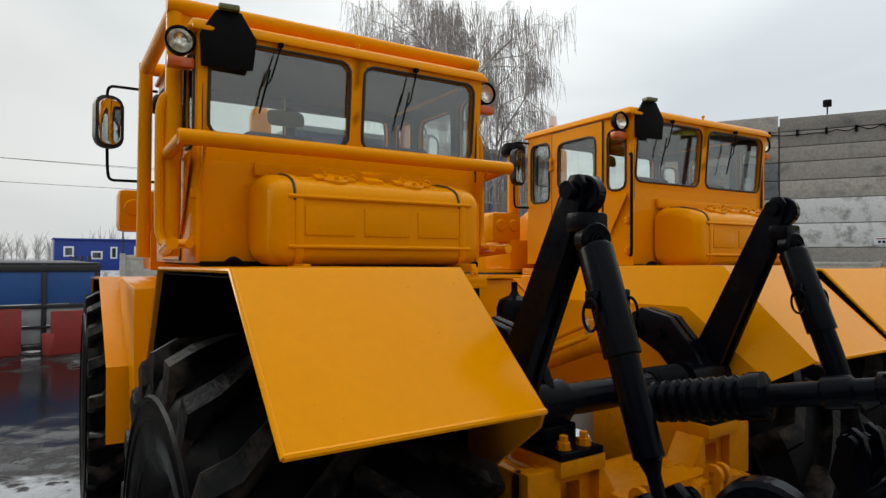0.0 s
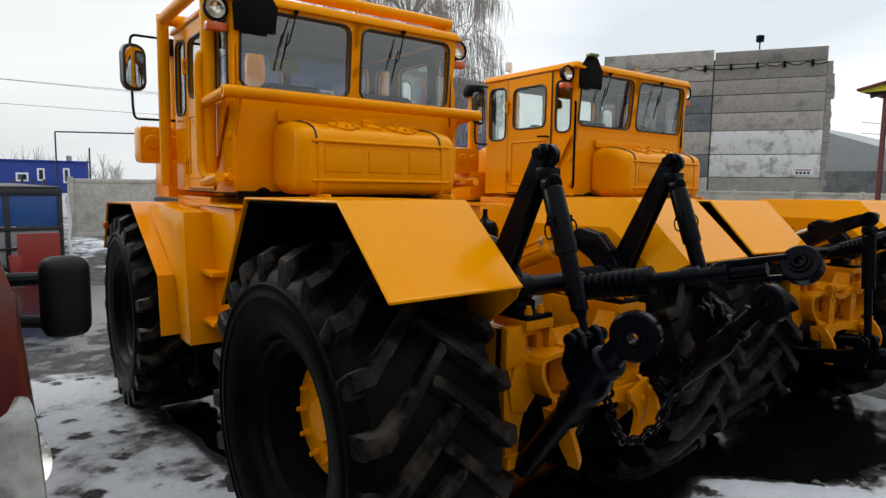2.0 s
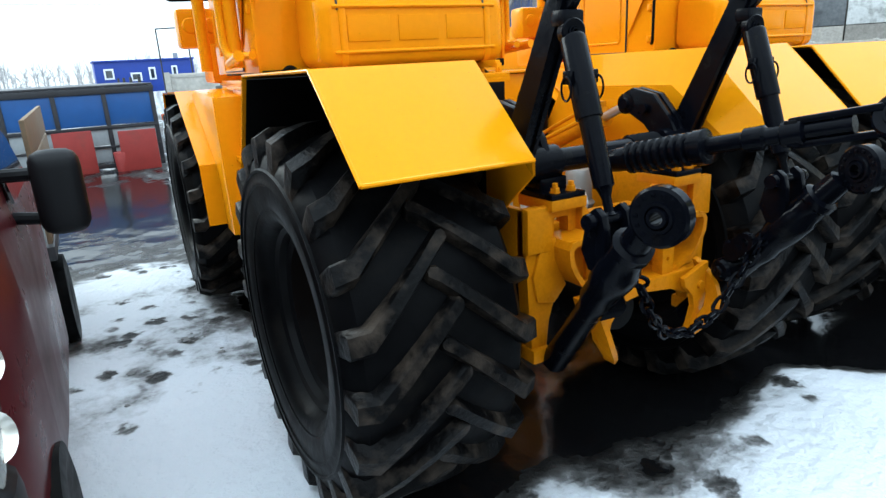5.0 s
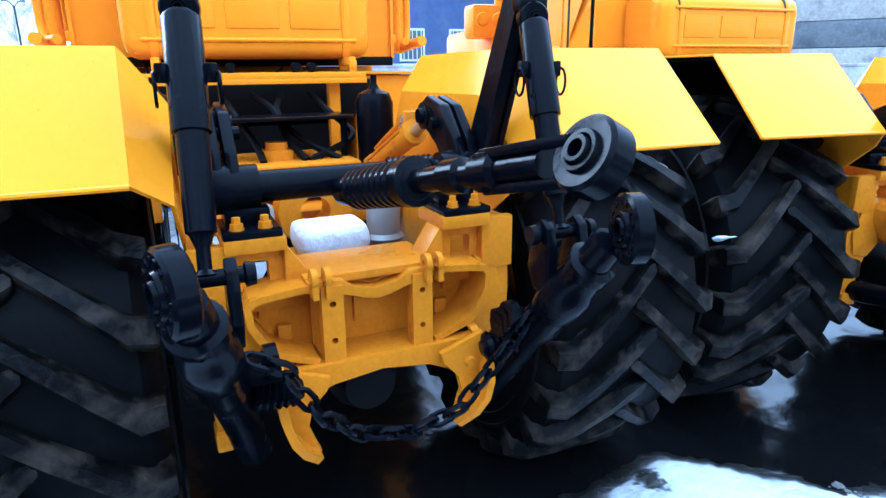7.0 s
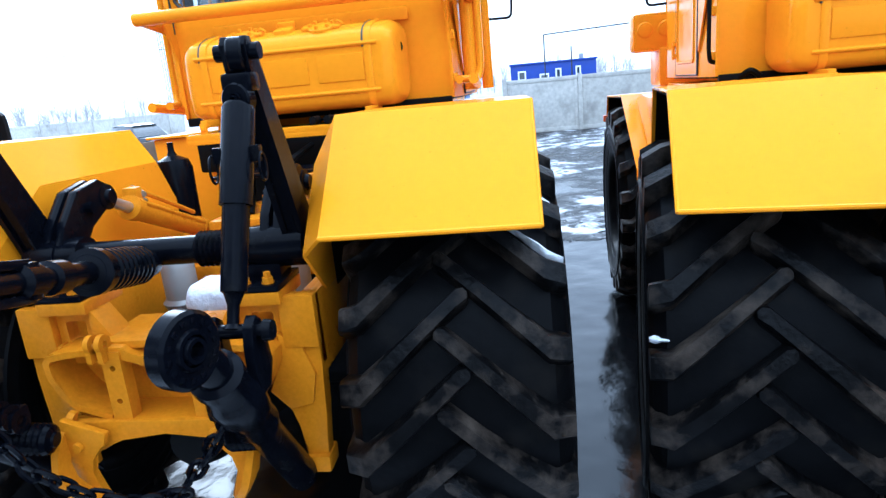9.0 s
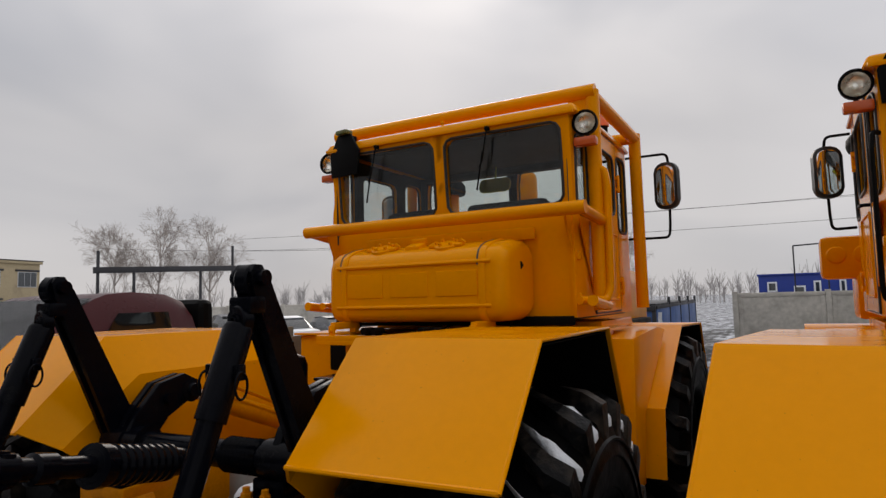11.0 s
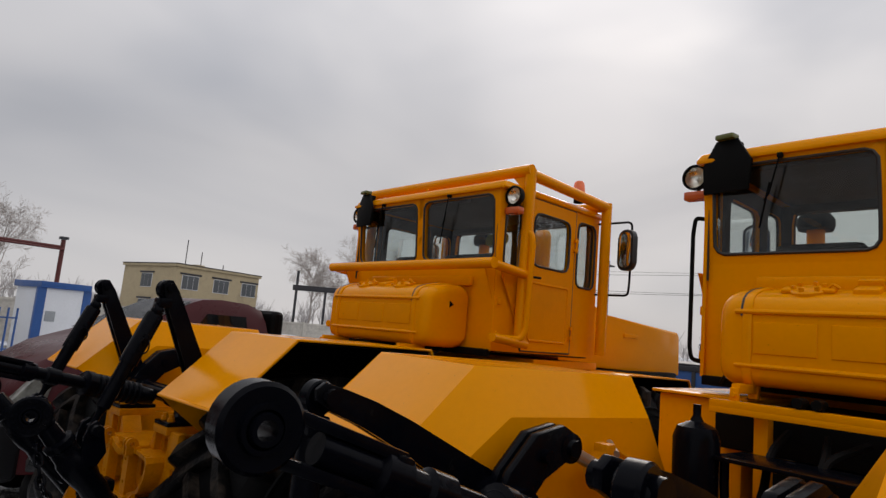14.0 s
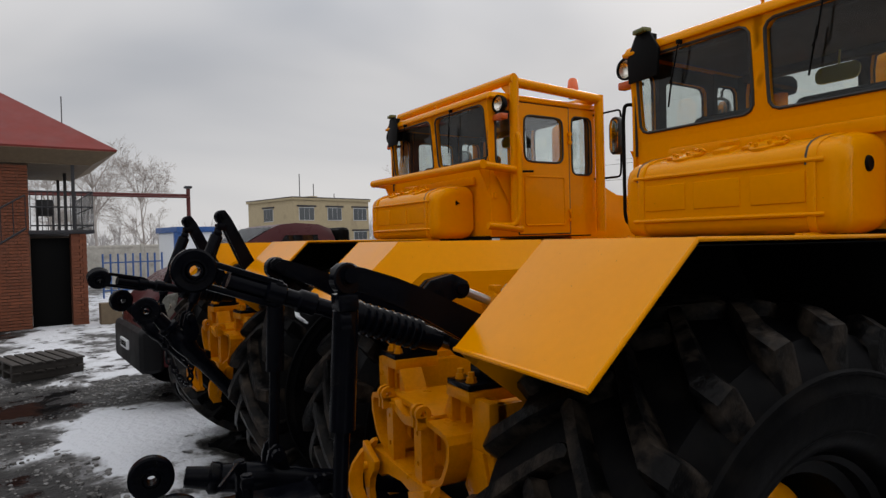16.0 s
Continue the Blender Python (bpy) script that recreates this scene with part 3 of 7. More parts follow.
    def floor_pan():
        bm = bmesh.new()
        span(bm, (-0.98, 1.80, 1.935), (0.98, 3.14, 1.99), 0.01)
        span(bm, (-0.93, 1.84, 3.30), (0.93, 3.10, 3.335), 0.01)
        span(bm, (-0.9, 2.9, 1.99), (0.9, 3.1, 2.56), 0.03)
        box(bm, (0.0, 3.08, 3.275), (1.84, 0.10, 0.08), 0.03)
        box(bm, (-0.15, 1.84, 3.28), (1.3, 0.06, 0.05), 0.02)
        return bm
    part("lining", floor_pan, LINER, T, "dark cab lining and dashboard", F, key="lining")

    for x, wd in ((-0.42, 0.46), (0.40, 0.62)):
        def seats():
            bm = bmesh.new()
            box(bm, (x, 2.33, 2.38), (wd, 0.5, 0.16), 0.05)
            box(bm, (x, 2.02, 2.58), (wd + 0.04, 0.13, 0.46), 0.06, pose(0, 0, 0, -6), seg=3)
            box(bm, (x, 2.33, 2.14), (0.3, 0.3, 0.36), 0.03)
            return bm
        part("seat", seats, CLOTH, T, "dark padded cab seat", F, key="seat%.1f" % x)

    def steering():
        bm = bmesh.new()
        c, q = Vector((-0.42, 2.74, 2.72)), Euler((radians(28), 0, 0)).to_matrix()
        tube(bm, [c + q @ Vector((0.2 * math.cos(a), 0.2 * math.sin(a), 0)) for a in [i * math.pi / 14 for i in range(28)]], 0.014, 6, closed=True)
        for a in (0.3, 2.4, 4.6):
            tube(bm, [c, c + q @ Vector((0.2 * math.cos(a), 0.2 * math.sin(a), 0))], 0.009, 5)
        tube(bm, [c, (-0.42, 2.95, 2.35)], 0.025, 8)
        return bm
    part("steering_wheel", steering, MATT, T, "", F, key="steering")

    # Interior mirror as a plain slab; the yellow it reflects is its colour.
    def rearview():
        bm = bmesh.new()
        rounded_slab(bm, (-0.10, 2.93, 3.125), 0.31, 0.13, 0.02, 0.045, pose(0, 0, 0, -12))
        tube(bm, [(-0.10, 2.95, 3.18), (-0.10, 2.97, 3.30)], 0.008, 6)
        return bm
    part("sun_visor", rearview, MIRRORLIME, T, "cab mirror with its lime yellow reflection painted on", F, key="rearview")
    for i, (c, h) in enumerate(back_holes):
        w = part("window", lambda: pane_mesh(h, 0.07, back, 0.02), GLASS, T, "", F, key="bw%d" % i)
        part("seal", lambda: seal_mesh(h, 0.07, back), SEAL, w, key="bs%d" % i)
    for i, (c, h) in enumerate(front_holes):
        w = part("windscreen", lambda: pane_mesh(h, 0.07, fore, 0.02), GLASS, T, "", F, key="fw%d" % i)
        part("seal", lambda: seal_mesh(h, 0.07, fore), SEAL, w, key="fs%d" % i)
    for i, f in enumerate((left, right)):
        for j, (c, h) in enumerate((quarter, light)):
            w = part("side_window", lambda: pane_mesh(h, 0.07, f, 0.015), GLASS, T, "", F, key="sw%d%d" % (i, j))
            part("seal", lambda: seal_mesh(h, 0.07, f), SEAL, w, key="ss%d%d" % (i, j))

        def door():
            bm = bmesh.new()

            def g(u, v, d):
                return f(u, v, d - 0.012)
            wall_cell(bm, *door_hole, 0.08, g, 0.034)
            wall_cell(bm, (2.05, 2.755, 1.972, 2.62), None, 0, g, 0.034)
            return bm

        def swage():
            bm = bmesh.new()
            tube(bm, [f(u, v, -0.012) for u, v in ((2.13, 2.08), (2.13, 2.54), (2.15, 2.56), (2.66, 2.56), (2.68, 2.54), (2.68, 2.08), (2.66, 2.06), (2.15, 2.06))], 0.011, 6, closed=True)
            return bm
        d = part("door", door, YELLOW, T, "yellow cab door with rounded window", F, key="door%d" % i)
        part("pressed_rib", swage, YELLOW, d, key="dp%d" % i)
        part("door_window", lambda: pane_mesh(door_hole[1], 0.08, f, 0.0), GLASS, d, key="dw%d" % i)
        part("seal", lambda: seal_mesh(door_hole[1], 0.08, lambda u, v, q: f(u, v, q - 0.012)), SEAL, d, key="ds%d" % i)

        def gap():
            bm = bmesh.new()
            for a, b in (((2.047, 1.97), (2.047, 3.302)), ((2.047, 3.302), (2.758, 3.302)), ((2.758, 3.302), (2.758, 1.97)), ((2.758, 1.97), (2.047, 1.97))):
                tube(bm, [f(*a, -0.004), f(*b, -0.004)], 0.010, 5)
            return bm
        part("door_seal", gap, SEAL, d, key="dg%d" % i)

        for z in (2.16, 2.98):
            def hinges():
                bm = bmesh.new()
                for dz in (-0.045, 0.045):
                    p = f(2.757, z + dz, -0.02)
                    box(bm, p, (0.035, 0.05, 0.03), 0.006)
                tube(bm, [f(2.757, z - 0.07, -0.03), f(2.757, z + 0.07, -0.03)], 0.012, 8)
                return bm
            part("hinge", hinges, YELLOW, d, key="hinge%d%.1f" % (i, z))

        def catch():
            bm = bmesh.new()
            tube(bm, smooth_path([f(2.08, 2.60, -0.012), f(2.08, 2.60, -0.055), f(2.20, 2.605, -0.06)]), 0.011, 7)
            return bm
        part("door_handle", catch, MATT, d, "black door handle", key="catch%d" % i)
    # wipers
    for x0, x1 in ((-0.53, -0.62), (0.42, 0.345)):
        bm = bmesh.new()
        box(bm, (x0, 1.66, 3.285), (0.03, 0.04, 0.03), 0.008)
        tube(bm, [(x0, 1.65, 3.28), (x1 + 0.03, 1.66, 3.06), (x1, 1.67, 3.02)], 0.0055, 6)
        tube(bm, [(x1 + 0.03, 1.672, 3.13), (x1 - 0.03, 1.69, 2.86)], 0.0065, 5)
        part("wiper", bm, MATT, T, "", F)
    # work lamps and indicators
    for s in (-1, 1):
        def lamp_body():
            bm = bmesh.new()
            lathe(bm, [(0.06, 0.0), (0.055, 0.05), (0.02, 0.080), (-0.02, 0.086), (-0.035, 0.086), (-0.038, 0.074), (-0.02, 0.07)], 26, "y", (s * 1.09, 1.79, 3.245))
            tube(bm, smooth_path([(s * 1.09, 1.82, 3.17), (s * 1.08, 1.84, 3.12), (s * 1.0, 1.86, 3.12)]), 0.014, 7)
            tube(bm, smooth_path([(s * 1.06, 1.83, 3.30), (s * 1.0, 1.84, 3.36), (s * 0.97, 1.82, 3.30)]), 0.006, 6)
            return bm
        b = part("work_lamp", lamp_body, MATT, T, "round black work lamp", F, key="lampb%d" % s)

        def lens():
            bm = bmesh.new()
            lathe(bm, [(-0.004, 0.0), (-0.004, 0.012), (0.028, 0.016), (0.022, 0.035), (0.002, 0.058), (-0.024, 0.073), (-0.02, 0.076)], 26, "y", (s * 1.09, 1.79, 3.245))
            return bm
        part("lens", lens, LENS, b, key="lampl%d" % s)

        def ind():
            bm = bmesh.new()
            box(bm, (s * 1.085, 1.79, 3.12), (0.15, 0.08, 0.06), 0.014)
            return bm
        part("indicator", ind, AMBER, T, "amber indicator lamp", F, key="ind%d" % s)

    # the plate is turned a little outwards
    skew = pose(-0.82, 1.662, 0, 0, 0, -8) @ pose(0.82, -1.649, 0)

    def bracket():
        bm = bmesh.new()
        prism(bm, [(-0.99, 3.095), (-0.70, 3.095), (-0.68, 3.28), (-0.77, 3.43), (-0.91, 3.43), (-1.0, 3.28)], 1.638, 1.66, "y", 0.004)
        span(bm, (-0.86, 1.655, 3.35), (-0.77, 1.72, 3.42), 0.01)
        bmesh.ops.transform(bm, matrix=skew, verts=bm.verts[:])
        return bm
    b = part("plate_holder", bracket, MATT, T, "black plate holder on the roof edge", F, key="holder")

    def plamp():
        bm = bmesh.new()
        box(bm, (-0.84, 1.64, 3.445), (0.12, 0.08, 0.035), 0.012)
        bmesh.ops.transform(bm, matrix=skew, verts=bm.verts[:])
        return bm
    part("plate_lamp", plamp, LIME, b, "lime plate lamp", key="plamp")
    # tank on the back wall
    def tank():
        bm = bmesh.new()
        cz, e = 2.21, 0.085
        rings = []
        for s in (-1, 1):
            for a in [q * math.pi / 14 for q in (range(7, -1, -1) if s < 0 else range(8))]:
                inset = e * (1 - math.cos(a))
                ky, kz = 1 - inset * 0.9 / 0.47, 1 - inset / 0.265
                rings.append([(s * (0.615 + e * math.sin(a)), 1.72 - (1.72 - y) * ky, cz + (z - cz) * kz) for y, z in TANK])
        skin(bm, rings)
        return bm
    tk = part("fuel_tank", tank, YELLOW, T, "yellow pressed-steel fuel tank with filler caps", F, key="tank", smooth=60)

    def ribs():
        bm = bmesh.new()
        for z in (2.325, 2.045):
            tube(bm, [(-0.60, 1.256, z), (-0.57, 1.250, z), (0.57, 1.250, z), (0.60, 1.256, z)], 0.014, 8)
        return bm
    part("rib", ribs, YELLOW, tk, key="ribs")
    for x in (-0.36, 0.0, 0.36):
        def emboss(x=x):
            bm = bmesh.new()
            box(bm, (x, 1.2525, 2.19), (0.30, 0.018, 0.165), 0.008, seg=3)
            return bm
        part("embossed_panel", emboss, YELLOW, tk, key="emb%.1f" % x)

    def flange():
        bm = bmesh.new()
        box(bm, (0.03, 1.72, 2.525), (1.40, 0.04, 0.09), 0.018)
        return bm
    part("flange", flange, YELLOW, tk, key="flange")

    def port():
        bm = bmesh.new()
        if tag:
            lathe(bm, [(0.0, 0.0), (0.012, 0.0), (0.012, 0.028), (0.0, 0.034)], 3, "x", (0.695, 1.52, 2.30))
        else:
            lathe(bm, [(0.0, 0.0), (0.012, 0.0), (0.014, 0.030), (0.018, 0.034), (0.012, 0.042), (0.0, 0.044)], 20, "x", (0.695, 1.50, 2.30))
        return bm
    part("port", port, MATT, tk, "black round port")

    def breather():
        bm = bmesh.new()
        box(bm, (-0.03, 1.40, 2.45), (0.12, 0.11, 0.05), 0.02, pose(0, 0, 0, 18))
        box(bm, (-0.03, 1.45, 2.50), (0.11, 0.04, 0.035), 0.008, pose(0, 0, 0, 18))
        return bm
    part("breather", breather, YELLOW, tk, key="breather")
    for x in (-0.287, 0.229):
        def cap():
            bm = bmesh.new()
            lathe(bm, [(-0.02, 0.0), (-0.02, 0.088), (0.022, 0.088), (0.03, 0.08), (0.032, 0.0)], 22, "z")
            box(bm, (0, 0, 0.022), (0.25, 0.08, 0.022), 0.010)
            for i in range(6):
                a = i * math.pi / 3 + 0.3
                lathe(bm, [(0.02, 0.013), (0.05, 0.013), (0.05, 0.0)], 6, "z", (0.07 * math.cos(a), 0.07 * math.sin(a), 0))
            tube(bm, smooth_path([(0.09, 0.0, 0.03), (0.11, 0.0, 0.055), (0.14, 0.0, 0.03)]), 0.008, 6)
            return bm
        part("filler_cap", cap, YELLOW, tk, "", pose(x, 1.385, 2.435, 20), key="cap")
    for x in (-0.54, 0.54):
        def strap(x=x):
            bm = bmesh.new()
            prof = TANK[2:15]
            rings = []
            for y, z in prof:
                o = (Vector((0, y, z)) - Vector((0, 1.55, 2.21))).normalized() * 0.010
                rings.append([(x - 0.024, y, z), (x - 0.024, y + o.y * 0.6, z + o.z * 0.6), (x - 0.018, y + o.y, z + o.z), (x + 0.018, y + o.y, z + o.z), (x + 0.024, y + o.y * 0.6, z + o.z * 0.6), (x + 0.024, y, z)])
            skin(bm, rings)
            return bm
        part("strap", strap, YELLOW, tk, key="strap%.1f" % x)

        def band(x=x):
            bm = bmesh.new()
            tube(bm, [(x - 0.027, y - 0.003, z + 0.003) for y, z in TANK[3:10]], 0.008, 5)
            return bm
        part("rubber_strip", band, SEAL, tk, key="band%.1f" % x)

        def foot(x=x):
            bm = bmesh.new()
            box(bm, (x, 1.36, 1.915), (0.05, 0.05, 0.09), 0.01)
            return bm
        part("strap_foot", foot, YELLOW, tk, key="foot%.1f" % x)

    for s in (-1, 1):
        def gusset():
            bm = bmesh.new()
            prism(bm, [(1.74, 2.60), (2.02, 2.60), (2.02, 2.12)], s * 1.028, s * 1.04, "x")
            return bm
        part("gusset", gusset, YELLOW, T, "", F, key="gusset%d" % s)
        for z in (2.08, 2.36):
            def lug():
                bm = bmesh.new()
                box(bm, (s * 1.0, 1.77, z), (0.05, 0.04, 0.06), 0.01)
                return bm
            part("cab_lug", lug, YELLOW, T, "", F, key="clug%d%.1f" % (s, z))

    for x, sag in ((-0.62, 0.10), (0.60, 0.08), (0.15, 0.06)):
        bm = bmesh.new()
        tube(bm, smooth_path([(x, 1.60, 1.95), (x + 0.03, 1.42, 1.95 - sag), (x - 0.05, 1.25, 1.93 - sag), (x + 0.02, 1.16, 1.80)]), 0.008, 6)
        part("cable", bm, MATT, T, "thin black cable under the tank", F)

    def ledge():
        bm = bmesh.new()
        span(bm, (-0.98, 1.70, 1.90), (0.98, 1.74, 1.96), 0.01)
        tube(bm, smooth_path([(-0.86, 1.72, 1.92), (-0.80, 1.66, 1.98), (-0.74, 1.66, 1.93)]), 0.02, 7)
        return bm
    part("sill_rubber", ledge, MATT, T, "black rubber sill under the cab", F, key="ledge")


def front_half(T, F, tag, mx):
    """Bonnet, front mudguards, side boxes and chassis."""
    def hood():
        bm = bmesh.new()
        prism(bm, [(3.19, 1.85), (3.19, 2.60), (3.72, 2.57), (3.98, 2.40), (5.80, 2.34), (5.86, 2.28), (5.88, 1.78)], -0.62, 0.62, "x", 0.03)
        for s in (-1, 1):
            box(bm, (s * 0.625, 4.6, 2.22), (0.02, 0.32, 0.05), 0.012)
        return bm
    part("bonnet", hood, YELLOW, T, "long yellow engine bonnet", F, key="hood")

    def grille():
        bm = bmesh.new()
        span(bm, (-0.55, 5.86, 1.2), (0.55, 5.92, 1.78), 0.02)
        return bm
    part("grille", grille, MATT, T, "black radiator grille", F, key="grille")
    prof = [(4.75, 1.30), (4.44, 1.80), (3.20, 1.83), (2.26, 1.30)]
    for s in (-1, 1):
        def fend():
            bm = bmesh.new()
            (y0, z0), (y1, z1), (y2, z2), (y3, z3) = prof
            P = prof + [(2.20, 0.84)]
            quads = [[(s * 1.42, *P[i]), (s * 1.42, *P[i + 1]), (s * 0.68, *P[i + 1]), (s * 0.68, *P[i])] for i in range(4)]
            plate(bm, quads, 0.014)
            return bm
        f = part("front_mudguard", fend, YELLOW, T, "angular yellow front mudguard", F, key="ff%d" % s)
        part("liner", lambda: liner_mesh(prof, s), LINERBLACK, f, "black lining sheet inside the mudguard", key="fn%d" % s, smooth=25)

        def marker():
            bm = bmesh.new()
            box(bm, (s * 1.445, 4.40, 1.56), (0.05, 0.07, 0.07), 0.014)
            return bm
        if s < 0:
            part("marker_lamp", marker, AMBER, f, "small amber marker lamp", key="mk%d" % s)

        def side():
            bm = bmesh.new()
            span(bm, (s * 0.62, 1.42, 0.98), (s * 1.10, 2.24, 1.84), 0.012)
            prism(bm, [(1.95, 1.80), (2.8, 1.84), (3.1, 1.80), (2.2, 1.28), (2.12, 0.82), (1.85, 0.82)], s * 0.9, s * 1.30, "x", 0.01)
            span(bm, (s * 1.10, 1.62, 1.35), (s * 1.20, 1.98, 1.385), 0.004)
            span(bm, (s * 1.10, 1.62, 0.99), (s * 1.20, 1.98, 1.02), 0.004)
            return bm
        part("side_box", side, YELLOW, T, "yellow side box between the wheels", F, key="sb%d" % s)

        def lid():
            bm = bmesh.new()
            span(bm, (s * 0.58, 1.38, 1.845), (s * 1.13, 2.5, 1.862), 0.004)
            return bm
        part("box_lid", lid, YELLOW, T, "", F, key="sl%d" % s)

        def lampbox():
            bm = bmesh.new()
            box(bm, (s * 1.08, 3.60, 2.36), (0.40, 0.26, 0.34), 0.05)
            box(bm, (s * 0.8, 3.7, 2.05), (0.5, 0.5, 0.35), 0.04)
            for dx in (-0.09, 0.09):
                lathe(bm, [(-0.03, 0.0), (-0.02, 0.06), (0.0, 0.075), (0.02, 0.075)], 16, "y", (s * 1.08 + dx, 3.475, 2.38))
            return bm
        if s < 0:
            part("lamp_housing", lampbox, YELLOW, T, "", F, key="lb%d" % s)

        def jar():
            bm = bmesh.new()
            lathe(bm, [(1.38, 0.0), (1.38, 0.10), (1.70, 0.103), (1.75, 0.085), (1.775, 0.03), (1.80, 0.018), (1.85, 0.018), (1.85, 0.0)], 18, "z", (s * 0.55, 0.72, 0))
            return bm
        part("reservoir", jar, BLACK, T, "black cylindrical reservoir", F, key="jar%d" % s)

        def step():
            bm = bmesh.new()
            tube(bm, [(s * 1.2, 2.05, 0.85), (s * 1.2, 2.05, 0.50)], 0.022, 8)
            span(bm, (s * 1.16, 1.96, 0.47), (s * 1.26, 2.1, 0.50), 0.008)
            return bm
        part("step", step, MATT, T, "", F, key="st%d" % s)

        def mirror_arm():
            bm = bmesh.new()
            tube(bm, smooth_path([(s * 1.04, 3.14, 3.26), (s * mx, 3.19, 3.27), (s * (mx + 0.01), 3.19, 3.16), (s * mx, 3.19, 2.66), (s * (mx - 0.01), 3.19, 2.56), (s * 1.04, 3.14, 2.56)]), 0.011, 7)
            return bm
        ma = part("mirror_arm", mirror_arm, MATT, T, "black tube mirror arm", F, key="ma%d%.2f" % (s, mx))

        def mirror_shell():
            bm = bmesh.new()
            rounded_slab(bm, (s * mx, 3.13, 2.985), 0.20, 0.39, 0.06, 0.075, pose(0, 0, 0, 0, 0, -s * 17))
            return bm
        ms = part("mirror", mirror_shell, MIRROR, ma, "", key="ms%d%.2f" % (s, mx))

        def mirror_face():
            bm = bmesh.new()
            rounded_slab(bm, (s * (mx - 0.008), 3.1005, 2.985), 0.155, 0.335, 0.006, 0.06, pose(0, 0, 0, 0, 0, -s * 17))
            return bm
        part("mirror_glass", mirror_face, MIRRORGLASS, T, "silvered mirror glass", F, key="mg%d%.2f" % (s, mx))
    # intake mushroom on the left
    bm = bmesh.new()
    lathe(bm, [(3.16, 0.0), (3.16, 0.13), (3.20, 0.145), (3.26, 0.14), (3.30, 0.11), (3.31, 0.0)], 22, "z", (-0.90, 3.60, 0.04))
    part("intake_cap", bm, MATT, T, "black mushroom air intake cap", F, key="intake")
    bm = bmesh.new()
    lathe(bm, [(2.15, 0.068), (3.20, 0.068)], 18, "z", (-0.90, 3.60, 0))
    part("intake_pipe", bm, YELLOW, T, "", F, key="intakep")
    bm = bmesh.new()
    lathe(bm, [(2.5, 0.10), (3.30, 0.10), (3.35, 0.085), (3.38, 0.05), (3.385, 0.0)], 20, "z", (-0.09, 3.73, 0))
    part("exhaust_pipe", bm, YELLOW, T, "", F, key="exh")

    def chassis():
        bm = bmesh.new()
        span(bm, (-0.45, 1.35, 0.95), (0.45, 5.7, 1.55), 0.02)
        span(bm, (-0.6, 3.2, 0.62), (0.6, 3.62, 1.05), 0.06)
        span(bm, (-0.72, 1.3, 1.60), (0.72, 5.6, 1.82), 0.02)
        tube(bm, [(-0.75, FRONT_Y, HUB), (0.75, FRONT_Y, HUB)], 0.15, 16)
        return bm
    part("front_chassis", chassis, MATT, T, "black front chassis", F, key="fch")

    def deck():
        bm = bmesh.new()
        span(bm, (-1.0, 2.3, 1.83), (1.0, 3.3, 1.90), 0.01)
        return bm
    part("cab_deck", deck, YELLOW, T, "", F, key="deck")

    def beam():
        bm = bmesh.new()
        span(bm, (-0.65, 1.07, 1.825), (0.61, 1.14, 1.865), 0.006)
        span(bm, (-0.65, 1.07, 1.80), (0.61, 1.085, 1.83), 0.003)
        return bm
    tb = part("tank_beam", beam, YELLOW, T, "yellow angle beam under the tank", F, key="beam")
    for x in (-0.54, 0.54):
        def bracket():
            bm = bmesh.new()
            span(bm, (x - 0.022, 1.10, 1.86), (x + 0.022, 1.125, 1.93), 0.006)
            span(bm, (x - 0.022, 1.12, 1.90), (x + 0.022, 1.40, 1.95), 0.008)
            lathe(bm, [(1.085, 0.0), (1.085, 0.012), (1.105, 0.014)], 6, "y", (x, 0, 1.895))
            return bm
        part("beam_bracket", bracket, YELLOW, tb, key="bbr%.2f" % x)

        def pillar():
            bm = bmesh.new()
            span(bm, (x * 0.8 - 0.035, 1.16, 1.40), (x * 0.8 + 0.035, 1.24, 1.82), 0.012)
            return bm
        part("beam_pillar", pillar, YELLOW, tb, key="bpl%.2f" % x)
    for x in (-0.24, -0.16, 0.2, 0.29):
        bm = bmesh.new()
        tube(bm, [(x, 1.06, 1.895), (x, 1.16, 1.895)], 0.024, 10)
        box(bm, (x, 1.12, 1.88), (0.03, 0.05, 0.05), 0.008)
        part("coupling", bm, MATT, T, "", F)


